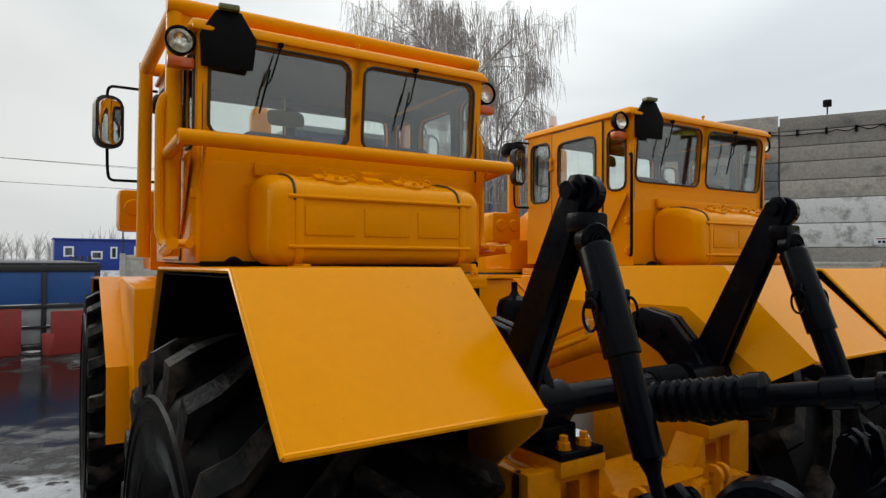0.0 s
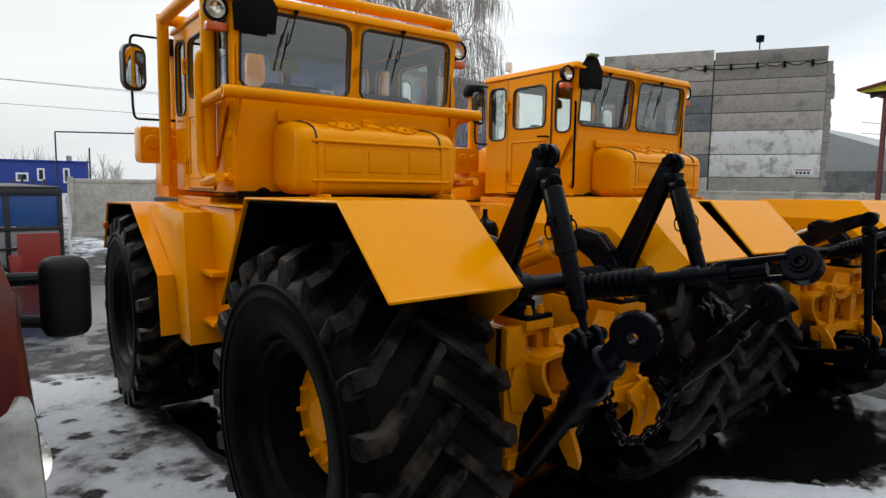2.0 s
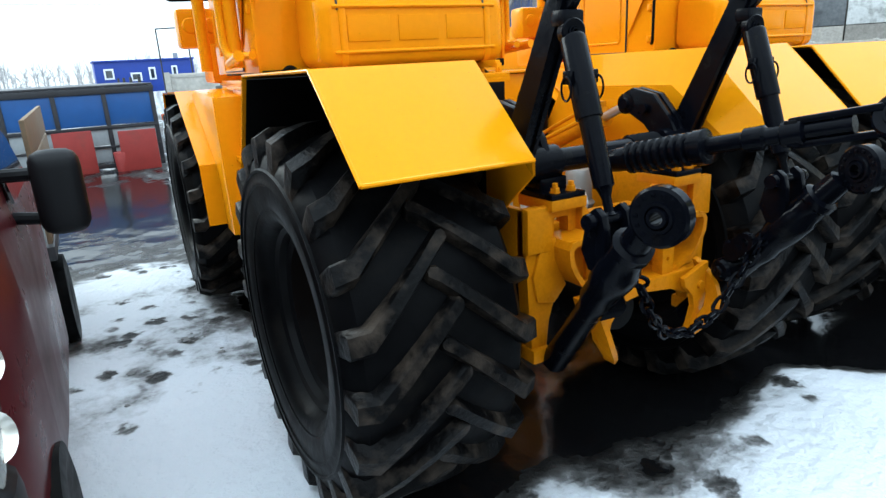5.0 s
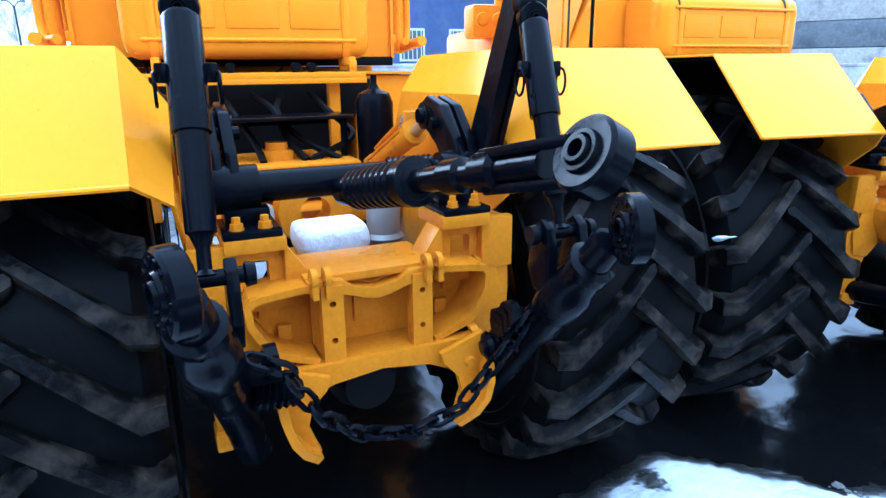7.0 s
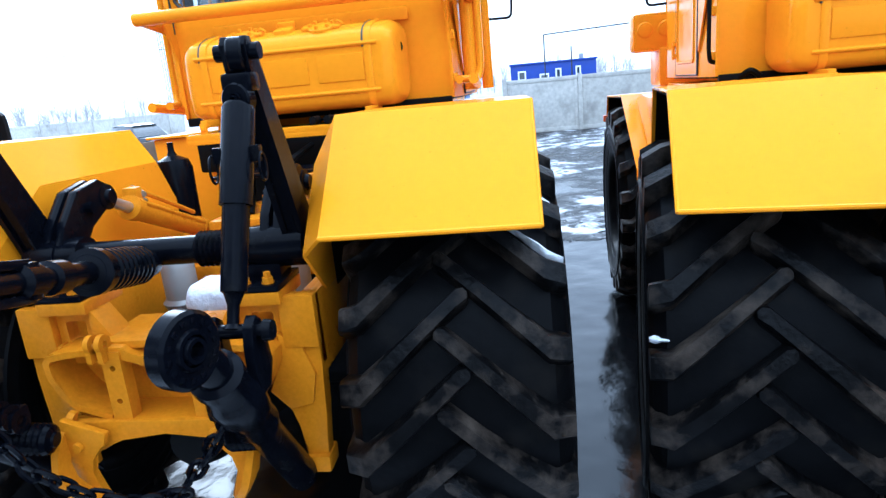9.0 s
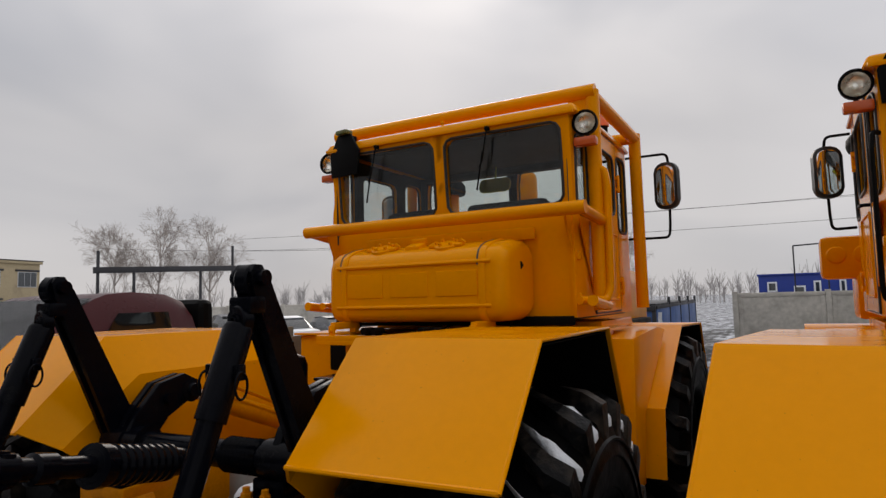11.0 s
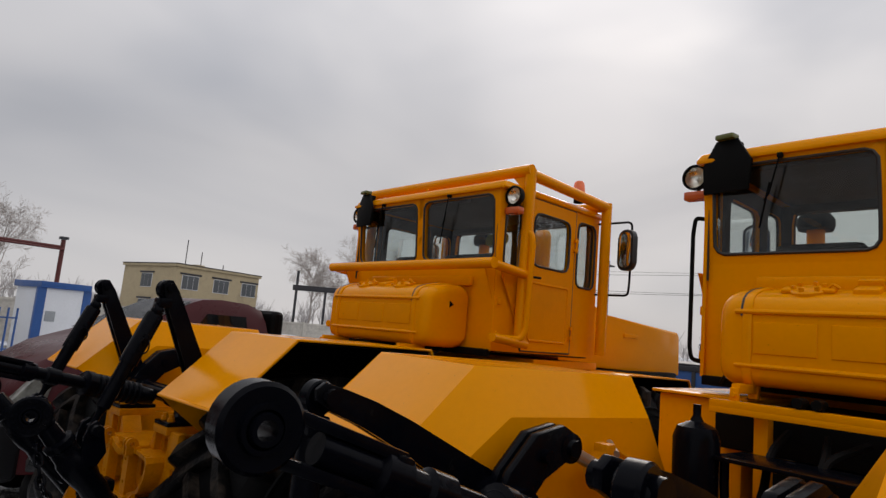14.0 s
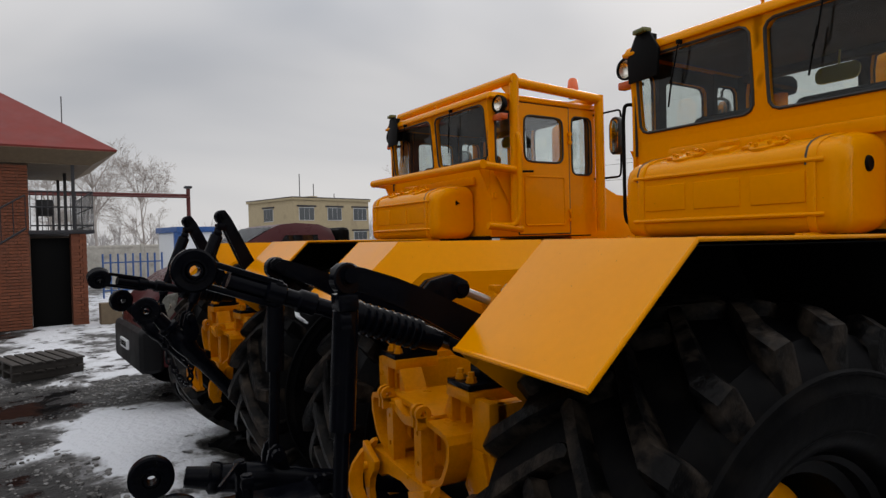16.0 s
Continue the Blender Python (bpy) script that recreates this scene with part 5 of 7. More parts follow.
def rear_half(T, snowy):
    prof = [(0.95, 1.30), (0.545, 1.945), (-0.45, 1.955), (-0.838, 1.588)]
    for s in (-1, 1):
        g = part("rear_mudguard", lambda: fender_mesh(prof, s), YELLOW, T, "angular yellow rear mudguard", key="rf%d" % s, smooth=25)
        part("lip", lambda: lip_mesh(prof, s), YELLOW, g, key="rl%d" % s, smooth=25)
        part("liner", lambda: liner_mesh(prof, s), LINERBLACK, g, "black lining sheet inside the mudguard", key="rn%d" % s, smooth=25)

    def frame_side(s):
        bm = bmesh.new()

        def f(u, v, d):
            return Vector((u, -0.60 + d, v))
        c = (0.285, 0.50, 1.09, 1.325) if s > 0 else (-0.50, -0.285, 1.09, 1.325)
        h = (0.337, 0.420, 1.178, 1.268) if s > 0 else (-0.420, -0.337, 1.178, 1.268)
        wall_cell(bm, c, h, 0.012, f, 0.06)
        prism(bm, [(s * 0.455, 1.335), (s * 0.592, 1.335), (s * 0.592, 1.13), (s * 0.455, 1.13)], -0.635, -0.59, "y", 0.01)
        span(bm, (s * 0.28, -0.66, 1.31), (s * 0.48, -0.42, 1.36), 0.008)
        prism(bm, [(s * 0.50, 1.325), (s * 0.585, 1.325), (s * 0.585, 1.04), (s * 0.575, 0.86), (s * 0.56, 0.66), (s * 0.475, 0.66), (s * 0.47, 0.80), (s * 0.42, 0.90), (s * 0.50, 0.98)], -0.615, -0.545, "y", 0.008)
        box(bm, (s * 0.52, -0.58, 0.64), (0.10, 0.12, 0.07), 0.012)
        span(bm, (s * 0.55, -0.60, 1.0), (s * 0.585, -0.05, 1.325), 0.008)
        # rim of the pocket beside the post
        rim = [(0.195, 1.195), (0.26, 1.200), (0.35, 1.192), (0.425, 1.180), (0.445, 1.150), (0.440, 1.085), (0.415, 1.035), (0.378, 0.978), (0.345, 0.955), (0.22, 0.912)]
        plate(bm, [[(s * x0, -0.735, z0), (s * x1, -0.735, z1), (s * x1, -0.55, z1), (s * x0, -0.55, z0)] for (x0, z0), (x1, z1) in zip(rim, rim[1:])], 0.024)
        prism(bm, [(s * 0.43, 1.19), (s * 0.52, 1.14), (s * 0.56, 1.02), (s * 0.535, 0.90), (s * 0.44, 0.88), (s * 0.37, 0.955), (s * 0.44, 1.08)], -0.63, -0.58, "y", 0.006)
        prism(bm, [(s * 0.20, 1.185), (s * 0.43, 1.175), (s * 0.43, 1.08), (s * 0.37, 0.965), (s * 0.20, 0.90)], -0.56, -0.54, "y", 0.004)
        box(bm, (s * 0.35, -0.565, 1.10), (0.07, 0.03, 0.10), 0.01)
        box(bm, (s * 0.30, -0.575, 0.99), (0.05, 0.03, 0.06), 0.008)
        # slanting web from the cross member up to the block
        prism(bm, [(s * 0.20, 1.20), (s * 0.275, 1.315), (s * 0.29, 1.315), (s * 0.29, 1.16), (s * 0.22, 1.15)], -0.64, -0.52, "y", 0.006)
        span(bm, (s * 0.49, -0.56, 0.98), (s * 0.545, 1.35, 1.30), 0.01)
        return bm
    for s in (-1, 1):
        part("frame_bracket", lambda: frame_side(s), SHADEYELLOW, T, "yellow cast frame bracket", key="fb%d" % s)

        def pad():
            bm = bmesh.new()
            span(bm, (s * 0.29, -0.66, 1.36), (s * 0.48, -0.42, 1.385), 0.006)
            span(bm, (s * 0.31, -0.56, 1.38), (s * 0.46, -0.44, 1.44), 0.01)
            return bm
        pd = part("shaft_pad", pad, BLACK, T, "", key="pad%d" % s)

        def bolt():
            bm = bmesh.new()
            lathe(bm, [(0.0, 0.024), (0.006, 0.024)], 12, "z")
            lathe(bm, [(0.004, 0.021), (0.022, 0.021), (0.022, 0.014), (0.042, 0.014), (0.042, 0.0)], 6, "z")
            return bm
        for x in (0.34, 0.43):
            for y in (-0.62, -0.46):
                part("bolt", bolt, SHADEYELLOW, pd, "yellow bolt head", pose(s * x, y, 1.385), key="bolt")

        def hook():
            bm = bmesh.new()
            rows = [(0.368, 0.965, -0.79), (0.384, 0.91, -0.855), (0.386, 0.85, -0.90), (0.378, 0.79, -0.925), (0.358, 0.725, -0.93), (0.322, 0.665, -0.915), (0.268, 0.603, -0.87)]
            quads = []
            for (x, z, y), (x2, z2, y2) in zip(rows, rows[1:]):
                quads.append([(s * x, max(y + 0.045, min(-0.74, y + 0.10)), z), (s * x, y + 0.03, z), (s * x2, y2 + 0.03, z2), (s * x2, max(y2 + 0.045, min(-0.74, y2 + 0.10)), z2)])
            plate(bm, quads, 0.028)
            lathe(bm, [(-0.012, 0.012), (-0.012, 0.026), (0.012, 0.026), (0.012, 0.012)], 14, "x", (s * 0.372, -0.83, 0.85), closed=True)
            prism(bm, [(s * 0.20, 0.90), (s * 0.37, 0.96), (s * 0.38, 0.84), (s * 0.355, 0.73), (s * 0.30, 0.645), (s * 0.262, 0.61), (s * 0.245, 0.635), (s * 0.290, 0.74), (s * 0.275, 0.80), (s * 0.215, 0.85)], -0.815, -0.785, "y", 0.006)
            lathe(bm, [(-0.83, 0.0), (-0.83, 0.018), (-0.81, 0.022)], 10, "y", (s * 0.315, 0, 0.85))
            return bm
        part("guide_hook", hook, SHADEYELLOW, T, "yellow curved guide hook", key="hook%d" % s)

        def post():
            bm = bmesh.new()
            def f(u, v, d):
                return Vector((u, -0.745 + d, v))
            for z0, z1, zh in ((0.87, 0.93, 0.0), (0.93, 1.05, 0.995), (1.05, 1.07, 0.0), (1.07, 1.19, 1.127)):
                c = (0.125, 0.20, z0, z1) if s > 0 else (-0.20, -0.125, z0, z1)
                wall_cell(bm, c, (s * 0.1615 - 0.011, s * 0.1615 + 0.011, zh - 0.011, zh + 0.011) if zh else None, 0.0105, f, 0.06)
            for o in (-0.022, 0.022):
                lathe(bm, [(-0.010, 0.014), (-0.010, 0.036), (0.010, 0.036), (0.010, 0.014)], 16, "x", (s * 0.20 + o, -0.745, 1.225), closed=True)
                span(bm, (s * 0.20 + o - 0.010, -0.775, 1.16), (s * 0.20 + o + 0.010, -0.715, 1.21))
            return bm
        part("hitch_post", post, SHADEYELLOW, T, "", key="post%d" % s)

    def cross():
        bm = bmesh.new()
        prism(bm, [(-0.24, 1.21), (-0.12, 1.205), (-0.08, 1.17), (0.0, 1.155), (0.08, 1.17), (0.12, 1.205), (0.24, 1.21), (0.24, 1.17), (0.12, 1.16), (0.06, 1.13), (0, 1.12), (-0.06, 1.13), (-0.12, 1.16), (-0.24, 1.17)], -0.735, -0.66, "y", 0.006)
        span(bm, (-0.24, -0.70, 1.185), (0.24, -0.40, 1.215), 0.006)
        return bm
    part("cross_member", cross, SHADEYELLOW, T, "yellow cast cross member", key="cross")

    def lower_beam():
        bm = bmesh.new()
        prism(bm, [(-0.40, 0.92), (0.40, 0.92), (0.36, 0.80), (0.26, 0.80), (0.18, 0.85), (0.0, 0.865), (-0.18, 0.85), (-0.26, 0.80), (-0.36, 0.80)], -0.76, -0.70, "y", 0.008)
        span(bm, (-0.14, -0.735, 0.86), (0.14, -0.62, 0.915), 0.006)
        span(bm, (-0.20, -0.74, 0.895), (0.20, -0.545, 0.922), 0.003)
        return bm
    part("lower_beam", lower_beam, SHADEYELLOW, T, "arched yellow lower beam", key="lbeam")

    def back_plate():
        bm = bmesh.new()
        span(bm, (-0.46, -0.56, 1.06), (0.46, -0.50, 1.10), 0.006)
        span(bm, (-0.205, -0.58, 0.91), (0.205, -0.55, 1.185), 0.004)
        span(bm, (-0.05, -0.60, 0.99), (0.05, -0.57, 1.09), 0.006)
        return bm
    part("back_plate", back_plate, SHADEYELLOW, T, "recessed yellow plate", key="bplate")

    def axle():
        bm = bmesh.new()
        tube(bm, [(-0.74, REAR_Y, HUB), (0.74, REAR_Y, HUB)], 0.15, 18)
        lathe(bm, [(-0.30, 0.0), (-0.28, 0.16), (-0.1, 0.30), (0.12, 0.30), (0.3, 0.18), (0.32, 0.0)], 22, "y", (0, REAR_Y, HUB))
        tube(bm, [(0, 0.3, 0.9), (0, 1.6, 0.95)], 0.08, 14)
        lathe(bm, [(-0.60, 0.0), (-0.60, 0.10), (-0.50, 0.14), (-0.3, 0.14)], 18, "y", (0, 0, 0.72))
        return bm
    part("rear_axle", axle, MATT, T, "black rear axle", key="axle")

    def hump():
        bm = bmesh.new()
        box(bm, (0.0, -0.10, 1.05), (0.38, 0.32, 0.16), 0.05)
        lathe(bm, [(-0.08, 0.07), (-0.08, 0.17), (0.0, 0.18), (0.08, 0.17), (0.08, 0.07)], 24, "y", (0.0, 0.22, 1.25), closed=True)
        span(bm, (-0.48, 0.3, 1.14), (0.48, 1.2, 1.22), 0.01)
        span(bm, (-0.35, 0.5, 1.25), (0.35, 1.1, 1.42), 0.03)
        lathe(bm, [(1.42, 0.10), (1.47, 0.10), (1.47, 0.06), (1.51, 0.06), (1.51, 0.0)], 18, "z", (-0.05, 0.75, 0))
        return bm
    part("gearbox", hump, SHADEYELLOW, T, "yellow gearbox housing", key="gear")
    for x in (-0.30, 0.30):
        def can(x=x):
            bm = bmesh.new()
            lathe(bm, [(1.10, 0.0), (1.10, 0.08), (1.13, 0.095), (1.15, 0.078), (1.30, 0.078), (1.325, 0.065), (1.325, 0.0)], 20, "z", (x * 0.95, 0.02, 0))
            return bm
        part("filter_can", can, GALV, T, "grey metal filter can", key="can%.1f" % x)

    def table():
        bm = bmesh.new()
        box(bm, (0.0, 0.78, 1.635), (0.70, 0.30, 0.02), 0.008)
        for x in (-0.31, 0.31):
            tube(bm, smooth_path([(x, 0.70, 1.63), (x, 0.70, 1.5), (x, 0.72, 1.30)]), 0.02, 7)
        return bm
    part("bracket_shelf", table, BLACK, T, "black pipe bracket", key="table")
    rr = random.Random(5)
    for k in range(4):
        x = -0.26 + 0.17 * k
        bm = bmesh.new()
        tube(bm, smooth_path([(x, 1.2, 1.74), (x + rr.uniform(-0.1, 0.1), 0.95, 1.66), (x + rr.uniform(-0.2, 0.2), 0.75, 1.52), (x + rr.uniform(-0.2, 0.2), 0.62, 1.42)]), 0.019, 7)
        part("hose", bm, MATT, T, "black hydraulic hose")
    for s in (-1, 1):
        def couplers():
            bm = bmesh.new()
            for k in (0, 1):
                tube(bm, [(s * 0.40, 0.05, 1.62 + 0.035 * k), (s * 0.52, 0.16, 1.64 + 0.035 * k)], 0.016, 8)
            return bm
        part("quick_coupler", couplers, STEEL, T, "", key="qc%d" % s)
    if snowy:
        bm = bmesh.new()
        box(bm, (0.0, -0.10, 1.185), (0.31, 0.26, 0.15), 0.065, seg=5)
        for v in bm.verts:
            v.co += Vector(noise.noise_vector(v.co * 14)) * 0.012
        part("snow_cap", bm, SNOW, T, "cap of white snow")


def tractor(rear, front, label, cage, up):
    T = thing("tractor", label, "tractor", rear, "parked tractors")
    F = rear.inverted() @ front
    for s in (-1, 1):
        wheel(T, s * TRACK, REAR_Y, None, "rear_wheel")
        wheel(T, s * TRACK, FRONT_Y, F, "front_wheel")
    rear_half(T, up)
    linkage(T, up)
    front_half(T, F, up, 1.375 if cage else 1.20)
    cab_parts(T, F, up)
    if cage:
        safety_cage(T, F)
    else:
        bm = bmesh.new()
        tube(bm, smooth_path([(-1.00, 1.74, 2.95), (-1.04, 1.69, 2.95), (-1.05, 1.68, 2.85), (-1.05, 1.68, 2.12), (-1.04, 1.69, 2.05), (-1.00, 1.74, 2.04)]), 0.014, 8)
        part("grab_rail", bm, MATT, T, "black tubular grab rail", F)
        bm = bmesh.new()
        tube(bm, [(-0.60, 3.16, 3.36), (-0.60, 3.2, 3.46), (-0.60, 3.24, 3.54)], 0.016, 7)
        lathe(bm, [(3.52, 0.0), (3.52, 0.045), (3.56, 0.05), (3.63, 0.045), (3.64, 0.0)], 14, "z", (-0.60, 3.26, 0))
        part("beacon", bm, WHITE, T, "", F)
    return T


A_REAR = pose(0, 0, 0)
A_FRONT = pose(-0.0909, 0.0008, 0, 0, 0, -2.33)
B_REAR = pose(3.3891, -0.0884, -0.02, 0, 0, -9.39)
B_FRONT = pose(3.5875, -0.1129, -0.02, 0, 0, -2.99)
TA = tractor(A_REAR, A_FRONT, "yellow articulated tractor with tube cage and raised hitch", True, True)
TB = tractor(B_REAR, B_FRONT, "yellow articulated tractor without cage and lowered hitch", False, False)
PITCH = 360 / LUGS
tread_snow(TA, TRACK, REAR_Y, [((k + 1.0) * PITCH + 15, 1, g, w) for k, g, w in ((2, 0.22, 0.020), (3, 0.22, 0.046), (4, 0.24, 0.062), (5, 0.22, 0.060), (6, 0.24, 0.055), (7, 0.2, 0.05))], 1)
tread_snow(TB, -TRACK, REAR_Y, [((k + 0.5) * PITCH + 15, -1, g, w) for k, g, w in ((1, 0.06, 0.020),)], 2)


# ---- ground ----
def axis_steps(lo, hi, step, far):
    a = list(np.arange(lo, hi + 1e-6, step))
    d, x = step, hi
    right = []
    while x < far:
        d *= 1.18
        x += d
        right.append(x)
    d, x = step, lo
    left = []
    while x > -far:
        d *= 1.18
        x -= d
        left.append(x)
    return np.array(left[::-1] + a + right)


def snow_amount(x, y):
    """Share of snow: deep beside and behind the tractors, little under them."""
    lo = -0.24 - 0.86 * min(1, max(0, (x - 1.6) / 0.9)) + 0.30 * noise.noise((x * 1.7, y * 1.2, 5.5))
    # Bare wet ground beneath the tractors, with their shade painted in as near-black.
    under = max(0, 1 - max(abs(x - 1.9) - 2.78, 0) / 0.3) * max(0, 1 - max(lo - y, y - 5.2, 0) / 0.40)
    n = noise.noise((x * 0.35, y * 0.35, 3.1)) * 0.4 + noise.noise((x * 1.3, y * 1.3, 7.7)) * 0.30 + noise.noise((x * 4.1, y * 4.1, 1.7)) * 0.14
    mid = -1.22 - 0.45 * min(1, max(0, (x - 1.4) / 1.2))
    behind = math.exp(-((y - mid) / 0.50) ** 2) * (1 if x > -2.4 else 0.2)
    left = math.exp(-((x + 2.0) / 0.9) ** 2) * (1 - 1.25 * min(1, max(0, (y - 4.2) / 1.3))) * (1 if y > -1.5 else 0.4)
    tracks = 0.34 * math.exp(-((x + 2.15) / 0.35) ** 2) * math.exp(-((y - 1.3) / 1.3) ** 2)
    slush = -0.20 * math.exp(-((y + 2.75) / 0.75) ** 2) - (0.22 * math.exp(-((y + 1.6) / 0.7) ** 2) * math.exp(-((x + 4.2) / 1.6) ** 2))
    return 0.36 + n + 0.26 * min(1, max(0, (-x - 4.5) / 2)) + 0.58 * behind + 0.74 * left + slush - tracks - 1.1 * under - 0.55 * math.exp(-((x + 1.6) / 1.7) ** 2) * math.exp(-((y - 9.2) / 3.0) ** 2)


def ground():
    xs, ys = axis_steps(-7, 8, 0.07, 900), axis_steps(-4, 7, 0.07, 900)
    nx, ny = len(xs), len(ys)
    vs, amount = [], []
    for y in ys:
        for x in xs:
            near = abs(x) < 40 and abs(y) < 40
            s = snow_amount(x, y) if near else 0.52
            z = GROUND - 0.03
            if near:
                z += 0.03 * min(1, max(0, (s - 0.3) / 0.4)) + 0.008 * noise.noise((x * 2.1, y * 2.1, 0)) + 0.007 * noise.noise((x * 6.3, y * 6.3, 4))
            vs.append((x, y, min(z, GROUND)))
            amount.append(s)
    fs = [(j * nx + i, j * nx + i + 1, (j + 1) * nx + i + 1, (j + 1) * nx + i) for j in range(ny - 1) for i in range(nx - 1)]
    me = bpy.data.meshes.new("ground")
    me.from_pydata(vs, [], fs)
    at = me.attributes.new("snow", "FLOAT", "POINT")
    at.data.foreach_set("value", amount)
    me.shade_smooth()
    m = bpy.data.materials.new("slushy yard")
    m.use_nodes = True
    n, l = m.node_tree.nodes, m.node_tree.links
    b = n["Principled BSDF"]
    a = n.new("ShaderNodeAttribute")
    a.attribute_name = "snow"
    tc = n.new("ShaderNodeTexCoord")
    n1, n2 = n.new("ShaderNodeTexNoise"), n.new("ShaderNodeTexNoise")
    n1.inputs["Scale"].default_value, n1.inputs["Detail"].default_value, n1.inputs["Roughness"].default_value = 1.5, 9, 0.60
    n2.inputs["Scale"].default_value, n2.inputs["Detail"].default_value = 11, 9
    for q in (n1, n2):
        l.new(tc.outputs["Object"], q.inputs[0])

    def calc(op, x, y):
        k = n.new("ShaderNodeMath")
        k.operation = op
        for i, v in enumerate((x, y)):
            if isinstance(v, float):
                k.inputs[i].default_value = v
            else:
                l.new(v, k.inputs[i])
        return k.outputs[0]
    level = calc("ADD", a.outputs["Fac"], calc("MULTIPLY", calc("SUBTRACT", n1.outputs[0], 0.5), 1.1))
    level = calc("ADD", level, calc("MULTIPLY", calc("SUBTRACT", n2.outputs[0], 0.5), 0.28))
    vo, vm = n.new("ShaderNodeTexVoronoi"), n.new("ShaderNodeMapRange")
    vo.inputs["Scale"].default_value = 3.4
    warp = n.new("ShaderNodeVectorMath")
    warp.operation = "MULTIPLY_ADD"
    warp.inputs[1].default_value = (0.22, 0.22, 0.0)
    l.new(n2.outputs["Color"], warp.inputs[0])
    l.new(tc.outputs["Object"], warp.inputs[2])
    l.new(warp.outputs[0], vo.inputs[0])
    vm.inputs[1].default_value, vm.inputs[2].default_value, vm.inputs[3].default_value, vm.inputs[4].default_value = 0.16, 0.36, 0.55, 0.0
    l.new(vo.outputs["Distance"], vm.inputs[0])
    pm = n.new("ShaderNodeMapRange")
    pm.inputs[1].default_value, pm.inputs[2].default_value = 0.50, 0.62
    l.new(n1.outputs[0], pm.inputs[0])
    pits = calc("MULTIPLY", vm.outputs[0], calc("SUBTRACT", 1.0, pm.outputs[0]))
    level = calc("SUBTRACT", level, calc("MULTIPLY", pits, 0.6))
    ramp = n.new("ShaderNodeValToRGB")
    e = ramp.color_ramp.elements
    # Darkest stop: wet asphalt plus the shade painted beneath the tractors.
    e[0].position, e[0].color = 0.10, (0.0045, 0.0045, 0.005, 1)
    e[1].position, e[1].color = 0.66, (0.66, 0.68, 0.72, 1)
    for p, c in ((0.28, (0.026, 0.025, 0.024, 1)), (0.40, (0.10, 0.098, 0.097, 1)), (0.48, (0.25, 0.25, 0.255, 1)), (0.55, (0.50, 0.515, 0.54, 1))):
        k = e.new(p)
        k.color = c
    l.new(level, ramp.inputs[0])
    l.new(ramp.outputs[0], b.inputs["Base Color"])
    r2 = n.new("ShaderNodeMapRange")
    r2.inputs[1].default_value, r2.inputs[2].default_value, r2.inputs[3].default_value, r2.inputs[4].default_value = 0.02, 0.40, 0.13, 0.85
    l.new(level, r2.inputs[0])
    l.new(r2.outputs[0], b.inputs["Roughness"])
    bp = n.new("ShaderNodeBump")
    bp.inputs["Strength"].default_value, bp.inputs["Distance"].default_value = 0.9, 0.05
    dry = n.new("ShaderNodeMapRange")
    dry.inputs[1].default_value, dry.inputs[2].default_value, dry.inputs[3].default_value, dry.inputs[4].default_value = 0.10, 0.5, 0.05, 0.9
    l.new(level, dry.inputs[0])
    hh = calc("MULTIPLY", calc("ADD", n2.outputs[0], calc("MULTIPLY", n1.outputs[0], 1.5)), dry.outputs[0])
    l.new(hh, bp.inputs["Height"])
    l.new(bp.outputs[0], b.inputs["Normal"])
    b.inputs["Specular IOR Level"].default_value = 0.25
    me.materials.append(m)
    tagged(new("ground", me), "wet asphalt yard with snow patches, grey slush and tractor shade painted in", "ground", kind="structure")


ground()


def slush_clumps():
    """Loose lumps of grey ice and slush where the yard is churned up."""
    rr = random.Random(31)
    vs, fs = [], []
    while len(vs) < 4200 * 10:
        x, y = rr.uniform(-6.5, 6.5), rr.uniform(-4.0, 2.6)
        if y > -1.0 and x > -1.5:
            continue
        s = snow_amount(x, y)
        if not 0.16 < s < 0.52 + 0.1 * rr.random() or noise.noise((x * 1.1, y * 1.1, 2.2)) < rr.uniform(-0.5, 0.25):
            continue
        r = 0.008 + 0.030 * rr.random() ** 3
        z = GROUND - 0.03 + 0.03 * min(1, max(0, (s - 0.3) / 0.4))
        k, a0 = len(vs), rr.uniform(0, 6.3)
        for ring, (h, q) in enumerate(((-0.3, 1.0), (0.45, 0.75))):
            for j in range(5):
                a = a0 + j * 1.2566 + 0.5 * ring
                e = q * r * rr.uniform(0.7, 1.25)
                vs.append((x + 1.25 * e * math.cos(a), y + e * math.sin(a), z + h * r * rr.uniform(0.8, 1.2)))
        fs += [(k + j, k + (j + 1) % 5, k + 5 + (j + 1) % 5, k + 5 + j) for j in range(5)] + [tuple(k + 5 + j for j in range(5))]
    me = bpy.data.meshes.new("slush_clumps")
    me.from_pydata(vs, [], fs)
    me.materials.append(SLUSH)
    tagged(new("slush_clumps", me), "loose grey lumps of ice and slush on the yard", "slush", kind="stuff")


slush_clumps()


